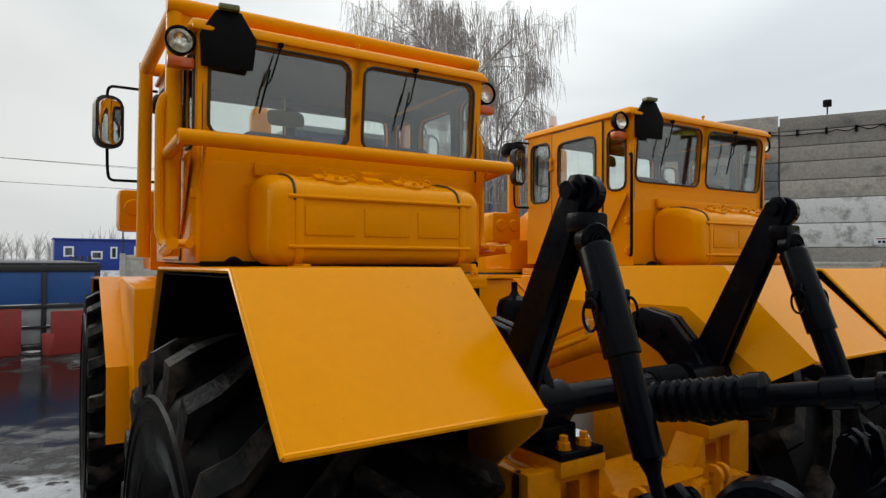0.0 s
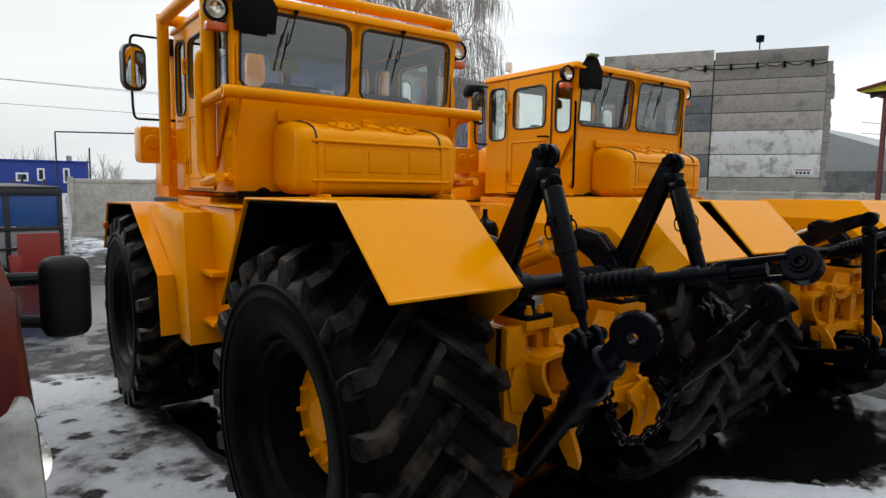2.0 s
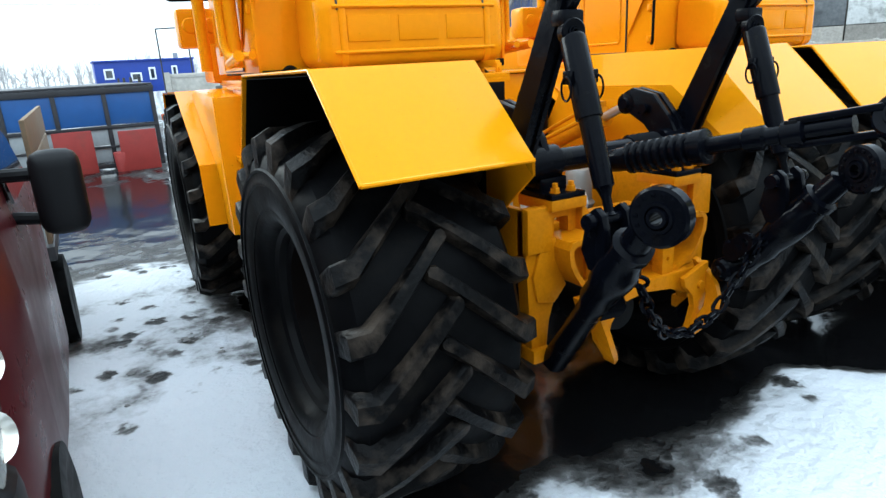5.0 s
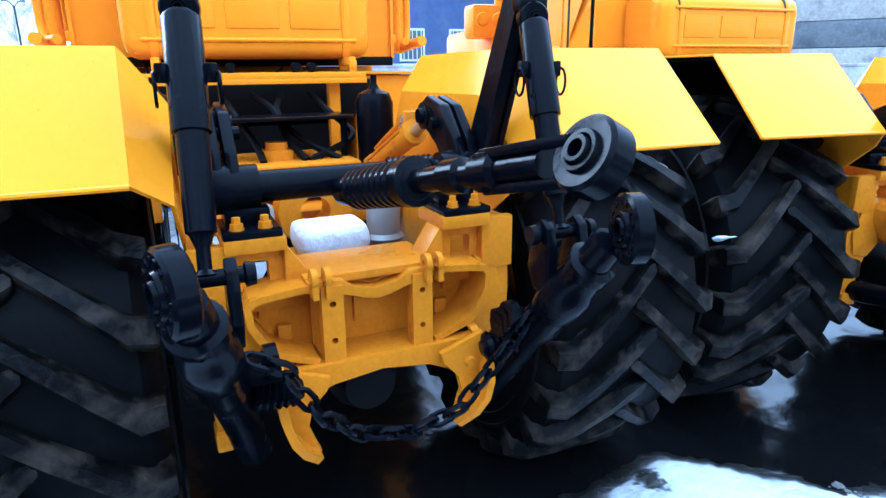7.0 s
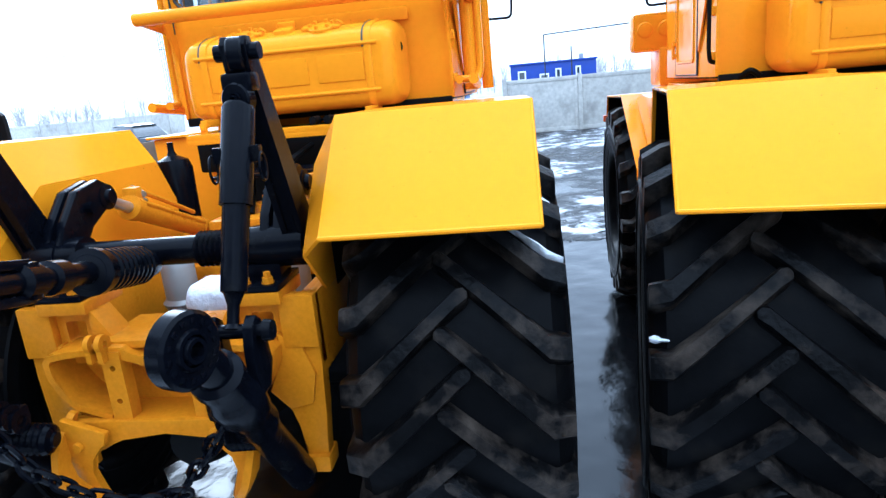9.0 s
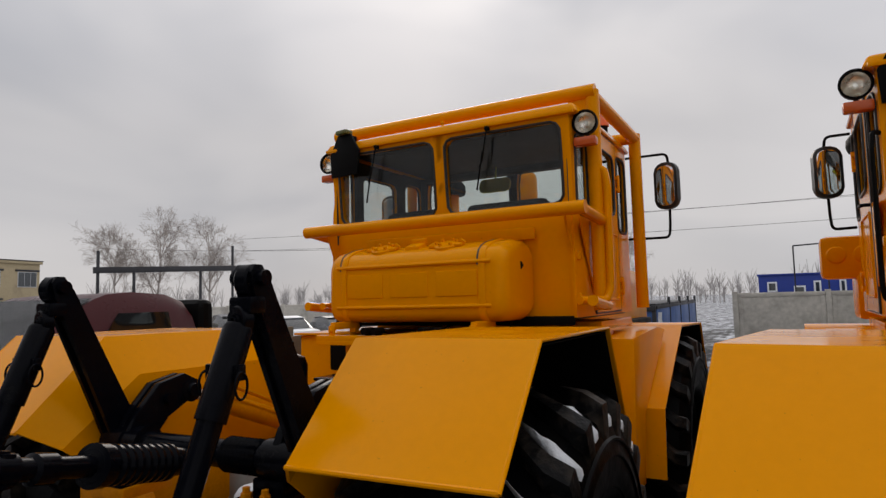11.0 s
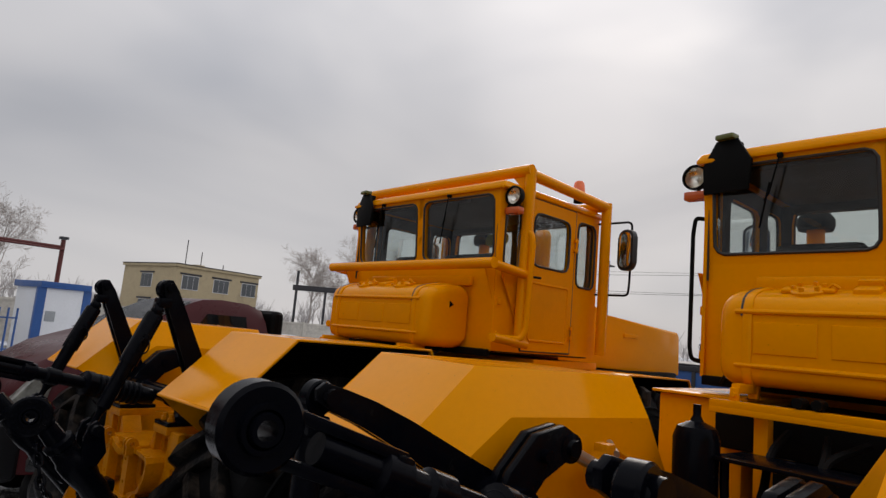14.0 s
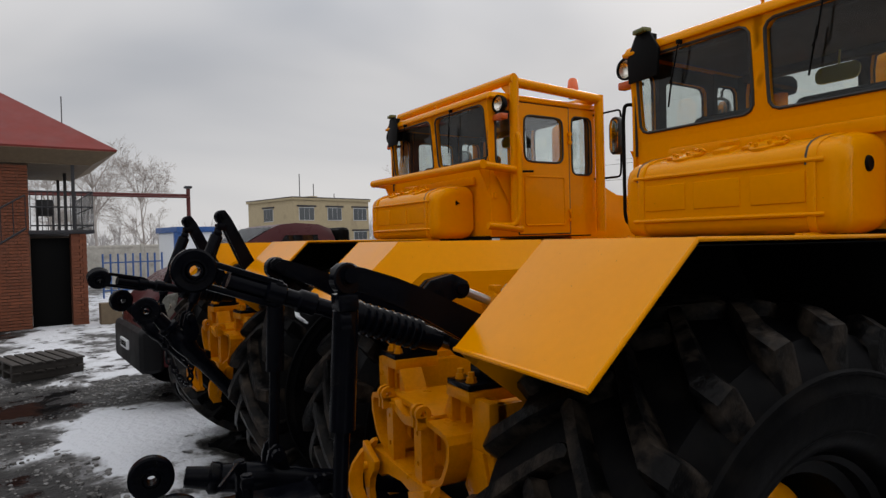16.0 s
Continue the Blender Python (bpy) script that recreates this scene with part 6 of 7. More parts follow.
# ---- flatbed truck beside the caged tractor ----
def truck():
    T = thing("truck", "dark maroon flatbed truck parked beside the caged tractor", "truck", pose(-3.42, 0, -GROUND))
    W = 0.93

    def sect(y, z0, z1, w0, w1, r=0.12):
        return [(-w0, y, z0), (-w0, y, z0 + (z1 - z0) * 0.55), (-w1, y, z1 - r), (-w1 + r, y, z1), (w1 - r, y, z1), (w1, y, z1 - r), (w0, y, z0 + (z1 - z0) * 0.55), (w0, y, z0)]
    bm = bmesh.new()
    rows = [(-0.86, 0.62, 1.02, 0.76, 0.66), (-0.80, 0.50, 1.22, 0.84, 0.76), (-0.62, 0.45, 1.42, 0.90, 0.82), (-0.36, 0.45, 1.58, 0.94, 0.88), (0.05, 0.45, 1.72, 0.96, 0.92)]
    skin(bm, [sect(*r) for r in rows])
    part("bonnet", bm, MAROON, T, "sloping maroon bonnet")
    bm = bmesh.new()
    rows = [(0.05, 0.45, 1.72, 0.96, 0.92), (0.45, 0.45, 1.945, 0.97, 0.86), (0.88, 0.45, 2.165, 0.97, 0.80), (0.98, 0.45, 2.20, 0.97, 0.80), (1.20, 0.45, 2.22, 0.97, 0.80), (1.55, 0.45, 2.20, 0.97, 0.80), (1.74, 0.45, 2.13, 0.96, 0.80), (1.80, 0.5, 1.97, 0.94, 0.80)]
    skin(bm, [sect(*r, 0.14) for r in rows])
    part("cab", bm, MAROON, T, "maroon truck cab with rounded roof")
    bm = bmesh.new()
    vs = [bm.verts.new(p) for p in ((-0.79, 0.08, 1.756), (0.79, 0.08, 1.756), (0.66, 0.86, 2.172), (-0.66, 0.86, 2.172))]
    bm.faces.new(vs)
    bmesh.ops.solidify(bm, geom=bm.faces[:], thickness=0.02)
    part("windscreen", bm, CARGLASS, T, "dark sloping windscreen")
    for s in (-1, 1):
        bm = bmesh.new()
        plate(bm, [[(s * 0.966, 0.52, 1.47), (s * 0.966, 1.50, 1.47), (s * 0.822, 1.46, 2.045), (s * 0.822, 0.98, 2.045)]], 0.012)
        part("side_window", bm, CARGLASS, T)
        bm = bmesh.new()
        box(bm, (s * 1.14, 0.50, 1.50), (0.20, 0.16, 0.37), 0.078, seg=4)
        m = part("mirror", bm, PLASTIC, T, "black plastic wing mirror")
        bm = bmesh.new()
        tube(bm, [(s * 0.93, 0.56, 1.585), (s * 1.08, 0.52, 1.585)], 0.030, 10)
        part("mirror_arm", bm, PLASTIC, m)
        bm = bmesh.new()
        tube(bm, [(s * 0.93, 0.56, 1.40), (s * 1.08, 0.52, 1.385)], 0.028, 10)
        part("mirror_arm", bm, PLASTIC, m)
        bm = bmesh.new()
        prism(bm, [(-0.84, 0.88), (-0.80, 1.10), (-0.62, 1.33), (-0.44, 1.36), (-0.50, 1.12), (-0.66, 0.92)], s * 0.62, s * 0.905, "x", 0.03)
        h = part("headlight", bm, HEADLIGHT, T, "clear glossy swept-back headlight")
        for y, z, r in ((-0.735, 1.02, 0.075), (-0.615, 1.20, 0.070)):
            bm = bmesh.new()
            lathe(bm, [(0.02, r), (0.0, r * 1.02), (-0.012, r), (0.012, r * 0.75), (0.03, r * 0.35), (0.03, 0.0)], 22, "z")
            part("reflector", bm, LENS, h, "bright reflector bowl", pose(s * 0.888, y, z) @ Vector((s * 0.80, -0.55, 0.25)).to_track_quat("-Z", "Y").to_matrix().to_4x4())
        bm = bmesh.new()
        lathe(bm, [(-0.12, 0.30), (-0.11, 0.36), (0.0, 0.37), (0.11, 0.36), (0.12, 0.30), (0.10, 0.20), (0.1, 0.0), (-0.1, 0.0), (-0.12, 0.30)], 30, "x", (s * 0.86, -0.2, 0.28))
        part("wheel", bm, RUBBER, T, "black road wheel")
        bm = bmesh.new()
        lathe(bm, [(-0.2, 0.30), (-0.19, 0.36), (0.0, 0.37), (0.19, 0.36), (0.2, 0.30), (0.18, 0.20), (0.1, 0.0), (-0.1, 0.0), (-0.2, 0.30)], 30, "x", (s * 0.78, 3.0, 0.28))
        part("wheel", bm, RUBBER, T, "black road wheel")
    bm = bmesh.new()
    box(bm, (0, -0.78, 0.66), (1.86, 0.30, 0.56), 0.11, seg=3)
    b = part("bumper", bm, PLASTIC, T, "black plastic front bumper")
    bm = bmesh.new()
    span(bm, (-0.26, -0.955, 0.62), (0.26, -0.925, 0.74), 0.004)
    part("plate", bm, WHITE, b, "white plate with plain dark bars")
    bm = bmesh.new()
    for k in range(5):
        span(bm, (-0.2 + k * 0.085, -0.959, 0.645), (-0.15 + k * 0.085, -0.954, 0.715))
    part("bar", bm, MATT, b, "plain dark bars")
    bm = bmesh.new()
    box(bm, (0, 1.90, 1.84), (1.66, 0.18, 0.62), 0.09, seg=3)
    part("fairing", bm, MATT, T, "black fairing behind the cab")
    bm = bmesh.new()
    span(bm, (-0.98, 2.15, 0.80), (0.98, 5.2, 0.90), 0.01)
    span(bm, (-0.4, 1.6, 0.45), (0.4, 5.1, 0.60), 0.02)
    part("bed", bm, DARKSTEEL, T, "dark steel flat bed")
    for s in (-1, 1):
        for z in (0.92, 1.2, 1.48):
            bm = bmesh.new()
            span(bm, (s * 0.96 - 0.015, 2.15, z), (s * 0.96 + 0.015, 5.2, z + 0.26), 0.006)
            part("board", bm, WOOD, T, "tan side board")


truck()


# ---- enclosure and fences ----
def unseen_walls():
    """Unseen plain wall added to close the yard behind the walk and cut light, with a low wall beside it."""
    bm = bmesh.new()
    span(bm, (-34, -16, -0.2), (1, -15, 9.0), 0.05)
    # Dark concrete, to dim the tractors' rear faces and the cab window reflections.
    solid("wall_south", bm, DAMP, "plain grey unseen wall added to dim light from the south", "wall", kind="structure")
    bm = bmesh.new()
    # Added low, so the caged tractor's windows reflect sky above it.
    span(bm, (1, -15.5, -0.2), (40, -15.2, 2.3), 0.03)
    solid("wall_low", bm, CONCRETE, "plain low grey unseen wall added behind the walk", "wall", kind="structure")


unseen_walls()


def slab_fence(name, a, b, height, label, slab=3.0, th=0.12):
    """A run of concrete slabs between posts."""
    a, b = Vector((*a, 0)), Vector((*b, 0))
    d = (b - a)
    L = d.length
    ang = math.degrees(math.atan2(d.y, d.x))
    T = thing(name, label, "fence", pose(a.x, a.y, -0.05, 0, 0, ang), kind="structure")
    k = max(1, round(L / slab))
    w = L / k

    def panel():
        bm = bmesh.new()
        span(bm, (0.06, -th / 2, 0), (w - 0.06, th / 2, height), 0.02)
        for f in (-1, 1):
            for u0, u1, v0, v1 in ((0.1, w - 0.1, height - 0.16, height - 0.04), (0.1, w - 0.1, 0.04, 0.2), (0.1, 0.24, 0.2, height - 0.16), (w - 0.24, w - 0.1, 0.2, height - 0.16)):
                span(bm, (u0, f * th / 2 - 0.02, v0), (u1, f * th / 2 + 0.02, v1), 0.008)
        return bm

    def post():
        bm = bmesh.new()
        span(bm, (-0.09, -0.11, 0), (0.09, 0.11, height + 0.06), 0.02)
        return bm
    for i in range(k):
        part("slab", panel, PALECONCRETE, T, "", pose(i * w, 0, 0), key="slab%s%.2f" % (name, w))
        part("post", post, PALECONCRETE, T, "", pose(i * w, 0, 0), key="post%s" % name)
    return T


slab_fence("fence_north", (1.2, 23.8), (31.5, 23.8), 2.2, "weathered grey concrete slab fence")
slab_fence("fence_east", (32, 23.5), (32, -20), 2.05, "pale grey concrete slab fence")
slab_fence("fence_west", (-32, 1.5), (-32, 60), 2.15, "pale concrete slab fence along the yard")


def enclosure():
    """Low steel frame with blue sheets above and grey sheets below."""
    T = thing("enclosure", "steel frame enclosure with blue and grey sheets", "fence", pose(-0.38, 14.5, 0), kind="structure")
    for i in range(6):
        x = -0.03 - 1.05 * i
        bm = bmesh.new()
        span(bm, (x - 0.05, -0.04, -0.05), (x + 0.05, 0.04, 1.9), 0.01)
        part("post", bm, DARKSTEEL, T)
        if i < 5:
            bm = bmesh.new()
            span(bm, (x - 1.0, -0.015, 1.02), (x - 0.05, 0.015, 1.74), 0.006)
            part("blue_sheet", bm, BLUEPANEL, T, "blue steel sheet")
            bm = bmesh.new()
            span(bm, (x - 1.0, -0.015, 0.55), (x - 0.05, 0.015, 0.92), 0.006)
            part("grey_sheet", bm, GREYSHEET, T, "pale grey sheet")
            bm = bmesh.new()
            span(bm, (x - 1.0, -0.015, 0.14), (x - 0.05, 0.015, 0.50), 0.006)
            part("grey_sheet", bm, GREYSHEET, T, "pale grey sheet")
    for z, h in ((1.74, 0.14), (0.92, 0.08), (0.48, 0.05), (0.0, 0.1)):
        bm = bmesh.new()
        span(bm, (-5.4, -0.05, z), (0.02, 0.05, z + h), 0.01)
        part("rail", bm, DARKSTEEL, T)
    bm = bmesh.new()
    span(bm, (-5.4, 0.02, 1.88), (0.02, 11.0, 1.94), 0.01)
    part("roof_sheet", bm, DARKSTEEL, T, "dark flat roof sheet")
    for k in range(4):
        bm = bmesh.new()
        span(bm, (0.0, 0.1 + 2.73 * k, 0.35), (0.03, 2.70 + 2.73 * k, 1.80), 0.006)
        part("end_sheet", bm, BLUEPANEL, T, "blue end sheet")
        bm = bmesh.new()
        span(bm, (-0.03, 2.72 + 2.73 * k, -0.05), (0.05, 2.80 + 2.73 * k, 2.1), 0.006)
        part("post", bm, DARKSTEEL, T)
    bm = bmesh.new()
    span(bm, (-0.02, 0.06, 1.80), (0.05, 11.0, 1.88), 0.006)
    part("rail", bm, DARKSTEEL, T)
    bm = bmesh.new()
    rows = [[(0.10 + 0.09 * u + 0.03 * math.sin(7 * z), -0.10 + 0.10 * u + 0.04 * math.sin(5 * z + 3 * u), z) for u in (0.0, 0.35, 0.7, 1.0)] for z in (0.15, 0.4, 0.7, 1.0, 1.3, 1.55, 1.72)]
    plate(bm, [[r[j], r[j + 1], q[j + 1], q[j]] for r, q in zip(rows, rows[1:]) for j in range(3)], 0.006)
    part("torn_film", bm, WHITE, T, "torn white plastic film")
    bm = bmesh.new()
    span(bm, (-0.93, -0.75, -0.03), (-0.12, -0.68, 0.90), 0.01)
    solid("red_board", bm, REDPANEL, "red painted board standing on the ground", "board", pose(-0.42, 14.5, 0))
    bm = bmesh.new()
    span(bm, (-0.93, -0.75, -0.03), (-0.12, -0.68, 0.95), 0.01)
    solid("red_board", bm, REDPANEL, "red painted board standing on the ground", "board", pose(-1.75, 14.8, 0))
    bm = bmesh.new()
    lathe(bm, [(-0.03, 0.0), (-0.03, 0.14), (0.40, 0.17), (0.42, 0.16), (0.42, 0.0)], 20, "z", (-1.35, 13.9, 0))
    solid("fire_bucket", bm, REDPANEL, "red painted fire bucket on the ground", "bucket")


enclosure()


def site_office():
    """Far blue cabin with white windows."""
    T = thing("site_office", "long deep blue site office with white windows", "building", pose(2, 110, -0.5), kind="structure")
    bm = bmesh.new()
    span(bm, (0, 0, 0), (14.5, 6, 5.2), 0.05)
    part("wall", bm, DEEPBLUE, T)
    bm = bmesh.new()
    span(bm, (-0.2, -0.3, 5.2), (14.7, 6.2, 5.45), 0.05)
    part("roof", bm, DEEPBLUE, T)
    for x, z, w, h in ((1.2, 2.6, 1.4, 1.6), (4.9, 2.2, 1.6, 1.3), (7.6, 2.3, 1.0, 1.9), (11, 2.0, 0.9, 2.3)):
        bm = bmesh.new()
        span(bm, (x, -0.12, z), (x + w, 0.0, z + h), 0.02)
        f = part("window_frame", bm, WHITE, T)
        bm = bmesh.new()
        span(bm, (x + 0.25, -0.16, z + 0.25), (x + w - 0.25, -0.11, z + h - 0.25))
        part("pane", bm, TINT, f)
    bm = bmesh.new()
    tube(bm, [(12.2, 2, 5.4), (12.2, 2, 6.3)], 0.4, 10)
    part("vent", bm, GREYSHEET, T)


site_office()


def blue_block():
    """Two-storey blue block beyond the north fence."""
    T = thing("blue_block", "dusty blue two-storey block with barred windows", "building", pose(14, 40, 0), kind="structure")
    bm = bmesh.new()
    span(bm, (0, 0, 0), (24, 9, 11.0), 0.05)
    part("wall", bm, DUSTBLUE, T)
    bm = bmesh.new()
    span(bm, (-0.3, -0.4, 11.0), (24.3, 9.3, 11.4), 0.04)
    part("roof_edge", bm, GREYSHEET, T)
    for z in (2.4, 6.8):
        for k in range(6):
            x = 1.5 + 3.8 * k
            bm = bmesh.new()
            span(bm, (x, -0.1, z), (x + 1.9, 0.0, z + 2.2), 0.02)
            f = part("window_frame", bm, WHITE, T)
            bm = bmesh.new()
            span(bm, (x + 0.15, -0.13, z + 0.15), (x + 1.75, -0.09, z + 2.05))
            part("pane", bm, TINT, f)
            for i in range(5):
                bm = bmesh.new()
                span(bm, (x + 0.25 + 0.33 * i, -0.19, z), (x + 0.30 + 0.33 * i, -0.15, z + 2.2))
                part("window_bar", bm, WHITE, f)


blue_block()


def concrete_hall():
    """Tall hall of concrete panels in rows."""
    p, q = Vector((42.6, 13.8, 0)), Vector((36.0, 26.3, 0))
    d = q - p
    L = d.length
    T = thing("hall", "tall derelict hall of grey concrete panels", "building", pose(p.x, p.y, 0, 0, 0, math.degrees(math.atan2(d.y, d.x))), kind="structure")
    bays = [(0.0, 6.7, 11.35), (6.75, L, 11.55)]
    rr = random.Random(11)
    for i, (a, b, top) in enumerate(bays):
        z = 0.0
        hs = [2.9, 1.55, 1.6, 1.2, 1.2, 1.0, 1.0, top - 10.45]
        for k, h in enumerate(hs):
            bm = bmesh.new()
            off = rr.uniform(-0.02, 0.03)
            span(bm, (a + 0.02, off, z + 0.02), (b - 0.02, 0.35 + off, z + h - 0.02), 0.025)
            part("panel", bm, WHITEWASH if i == 0 and k in (1, 2) else DAMP if i == 1 and k in (1, 3, 4) else CONCRETE, T, "peeling whitewashed concrete panel" if i == 0 and k in (1, 2) else "")
            z += h
    bm = bmesh.new()
    span(bm, (0.05, -16, 0), (0.4, -0.02, 11.0), 0.02)
    span(bm, (L - 0.4, -16, 0), (L - 0.05, -0.02, 11.2), 0.02)
    span(bm, (0.1, -16, 10.6), (L - 0.1, -0.05, 10.9), 0.02)
    span(bm, (0.1, -0.32, 0.0), (L - 0.1, -0.07, 10.9), 0.02)
    part("side_wall", bm, CONCRETE, T)
    bm = bmesh.new()
    for k in range(12):
        a = k * L / 12
        tube(bm, smooth_path([(a, 0.45, 10.3 + 0.12 * math.sin(k)), (a + L / 24, 0.5, 10.15), (a + L / 12, 0.45, 10.3 + 0.12 * math.sin(k + 1))], 3), 0.035, 5)
    part("cable", bm, MATT, T)
    for k in range(5):
        bm = bmesh.new()
        span(bm, (0.8 + 1.6 * k, 0.35, 10.1), (0.95 + 1.6 * k, 0.55, 10.5))
        part("insulator", bm, MATT, T)
    bm = bmesh.new()
    span(bm, (0.4, 0.36, 3.05), (1.6, 0.42, 3.5), 0.01)
    s = part("sign", bm, WHITE, T, "small white sign")
    bm = bmesh.new()
    span(bm, (0.5, 0.425, 3.38), (1.5, 0.43, 3.45))
    part("sign_bar", bm, REDPANEL, s)
    bm = bmesh.new()
    for k in range(4):
        span(bm, (0.6 + k * 0.22, 0.425, 3.15), (0.74 + k * 0.22, 0.43, 3.3))
    part("sign_bar", bm, MATT, s)
    bm = bmesh.new()
    tube(bm, [(4.0, 0.1, 11.4), (4.0, 0.1, 12.0)], 0.05, 6)
    lathe(bm, [(11.9, 0.0), (11.9, 0.25), (12.3, 0.25), (12.35, 0.0)], 10, "z", (4.0, 0.1, 0))
    part("vent", bm, MATT, T)
    # brickwork left standing at the torn end
    bm = bmesh.new()
    for k in range(26):
        span(bm, (-0.25 - rr.uniform(0, 0.25), -0.1, 0.4 * k), (0.0, 0.3, 0.4 * k + 0.38))
    part("torn_edge", bm, CONCRETE, T, "ragged broken wall edge")


concrete_hall()


def warehouse():
    T = thing("warehouse", "grey sheet metal warehouse behind the hall", "building", pose(60, 0, 0), kind="structure")
    bm = bmesh.new()
    prism(bm, [(24, 0), (24, 8.6), (20, 7.4), (8.0, 3.2), (8.0, 0)], 0, 20, "x")
    part("wall", bm, GREYSHEET, T)
    bm = bmesh.new()
    span(bm, (-0.3, 6.0, 0), (-0.05, 24, 3.8), 0.02)
    part("plinth", bm, DAMP, T, "dark damp plinth wall")
    T = thing("grey_block", "pale grey distant block", "building", pose(70, -6, 0), kind="structure")
    bm = bmesh.new()
    span(bm, (0, -18, 0), (12, 8, 7.5), 0.05)
    part("wall", bm, WHITEWASH, T)
    for k in range(4):
        bm = bmesh.new()
        span(bm, (-0.06, -15 + 5.5 * k, 4.0), (0.05, -12.5 + 5.5 * k, 5.4))
        part("window", bm, TINT, T)


warehouse()


def canopy():
    T = thing("canopy", "open carport with lemon yellow gable and dark red posts", "canopy", pose(14.4, 0, 0), kind="structure")
    for k in range(5):
        for y in (2.3, -8.3):
            bm = bmesh.new()
            span(bm, (0.3 + 2.86 * k - 0.05, y - 0.05, -0.05), (0.3 + 2.86 * k + 0.05, y + 0.05, 4.4), 0.01)
            part("post", bm, REDSTEEL, T, "dark red steel post")
    bm = bmesh.new()
    prism(bm, [(2.75, 4.42), (2.75, 4.50), (-3.0, 5.80), (-8.75, 4.50), (-8.75, 4.42)], 0, 0.05, "x")
    part("fascia", bm, FASCIA, T, "lemon yellow gable board")
    bm = bmesh.new()
    plate(bm, [[(-0.1, 2.8, 4.50), (12.2, 2.8, 4.50), (12.2, -3.0, 5.82), (-0.1, -3.0, 5.82)], [(-0.1, -3.0, 5.82), (12.2, -3.0, 5.82), (12.2, -8.8, 4.5), (-0.1, -8.8, 4.5)]], 0.05)
    part("roof_sheet", bm, REDSTEEL, T, "dark red roof sheets")
    for k in range(6):
        bm = bmesh.new()
        prism(bm, [(2.6, 4.30), (2.6, 4.42), (-3.0, 5.70), (-8.6, 4.42), (-8.6, 4.30), (-3.0, 5.56)], 0.2 + 2.4 * k, 0.28 + 2.4 * k, "x")
        part("rafter", bm, DARKSTEEL, T)
    bm = bmesh.new()
    span(bm, (0.3, 2.26, 3.5), (11.9, 2.32, 4.34), 0.01)
    part("side_board", bm, WHITEWASH, T, "pale side board under the eaves")


canopy()


def car(at, paint, label, group):
    """A parked saloon or estate with wheels, lamps and glass."""
    T = thing("car", label, "car", at, group)
    bm = bmesh.new()

    def sect(x, z0, z1, w0, w1):
        return [(x, -w0, z0), (x, -w0 - 0.03, (z0 + z1) / 2), (x, -w1, z1), (x, w1, z1), (x, w0 + 0.03, (z0 + z1) / 2), (x, w0, z0)]
    skin(bm, [sect(-2.15, 0.40, 0.75, 0.70, 0.66), sect(-2.05, 0.28, 0.92, 0.82, 0.76), sect(-0.9, 0.25, 0.98, 0.86, 0.80), sect(1.2, 0.25, 0.98, 0.86, 0.80), sect(2.0, 0.28, 0.95, 0.84, 0.76), sect(2.12, 0.40, 0.80, 0.74, 0.70)])
    part("body", bm, paint, T)
    bm = bmesh.new()
    skin(bm, [sect(-1.0, 0.96, 1.0, 0.78, 0.72), sect(-0.35, 0.96, 1.44, 0.78, 0.60), sect(0.4, 0.96, 1.50, 0.78, 0.60), sect(1.35, 0.96, 1.46, 0.78, 0.60), sect(1.85, 0.96, 1.05, 0.76, 0.68)])
    part("glasshouse", bm, TINT, T, "dark tinted windows")
    bm = bmesh.new()
    skin(bm, [sect(-0.38, 1.43, 1.46, 0.60, 0.58), sect(0.4, 1.49, 1.53, 0.61, 0.58), sect(1.38, 1.45, 1.48, 0.60, 0.58)])
    part("roof", bm, paint, T)
    for x in (-1.35, 1.35):
        for s in (-1, 1):
            bm = bmesh.new()
            lathe(bm, [(-0.10, 0.20), (-0.10, 0.30), (0.0, 0.32), (0.10, 0.30), (0.10, 0.20), (0.06, 0.0), (-0.06, 0.0), (-0.10, 0.20)], 20, "y", (x, s * 0.80, 0.31))
            part("wheel", bm, RUBBER, T)
    for s in (-1, 1):
        bm = bmesh.new()
        box(bm, (2.06, s * 0.66, 0.86), (0.12, 0.26, 0.18), 0.03)
        part("tail_lamp", bm, TAIL, T)
        bm = bmesh.new()
        box(bm, (-2.07, s * 0.62, 0.76), (0.12, 0.30, 0.14), 0.03)
        part("headlamp", bm, LENS, T)
    return T


car(pose(18.9, -0.35, 0, 0, 0, 168), SILVER, "silver estate car parked under the carport", "parked cars")
for k, (paint, word, tall) in enumerate(((SILVER, "silver", 1.0), (DARKCAR, "dark", 1.0), (DARKCAR, "dark tall", 1.17), (WHITE, "white", 1.05), (DARKCAR, "dark", 1.0), (DARKCAR, "dark tall", 1.15))):
    car(pose(-20.5 + 0.9 * k, 13.2 + 2.5 * k, 0, 0, 0, 150) @ Matrix.Diagonal((1, 1, tall, 1)), paint, word + " car parked in a row in the yard", "parked cars")


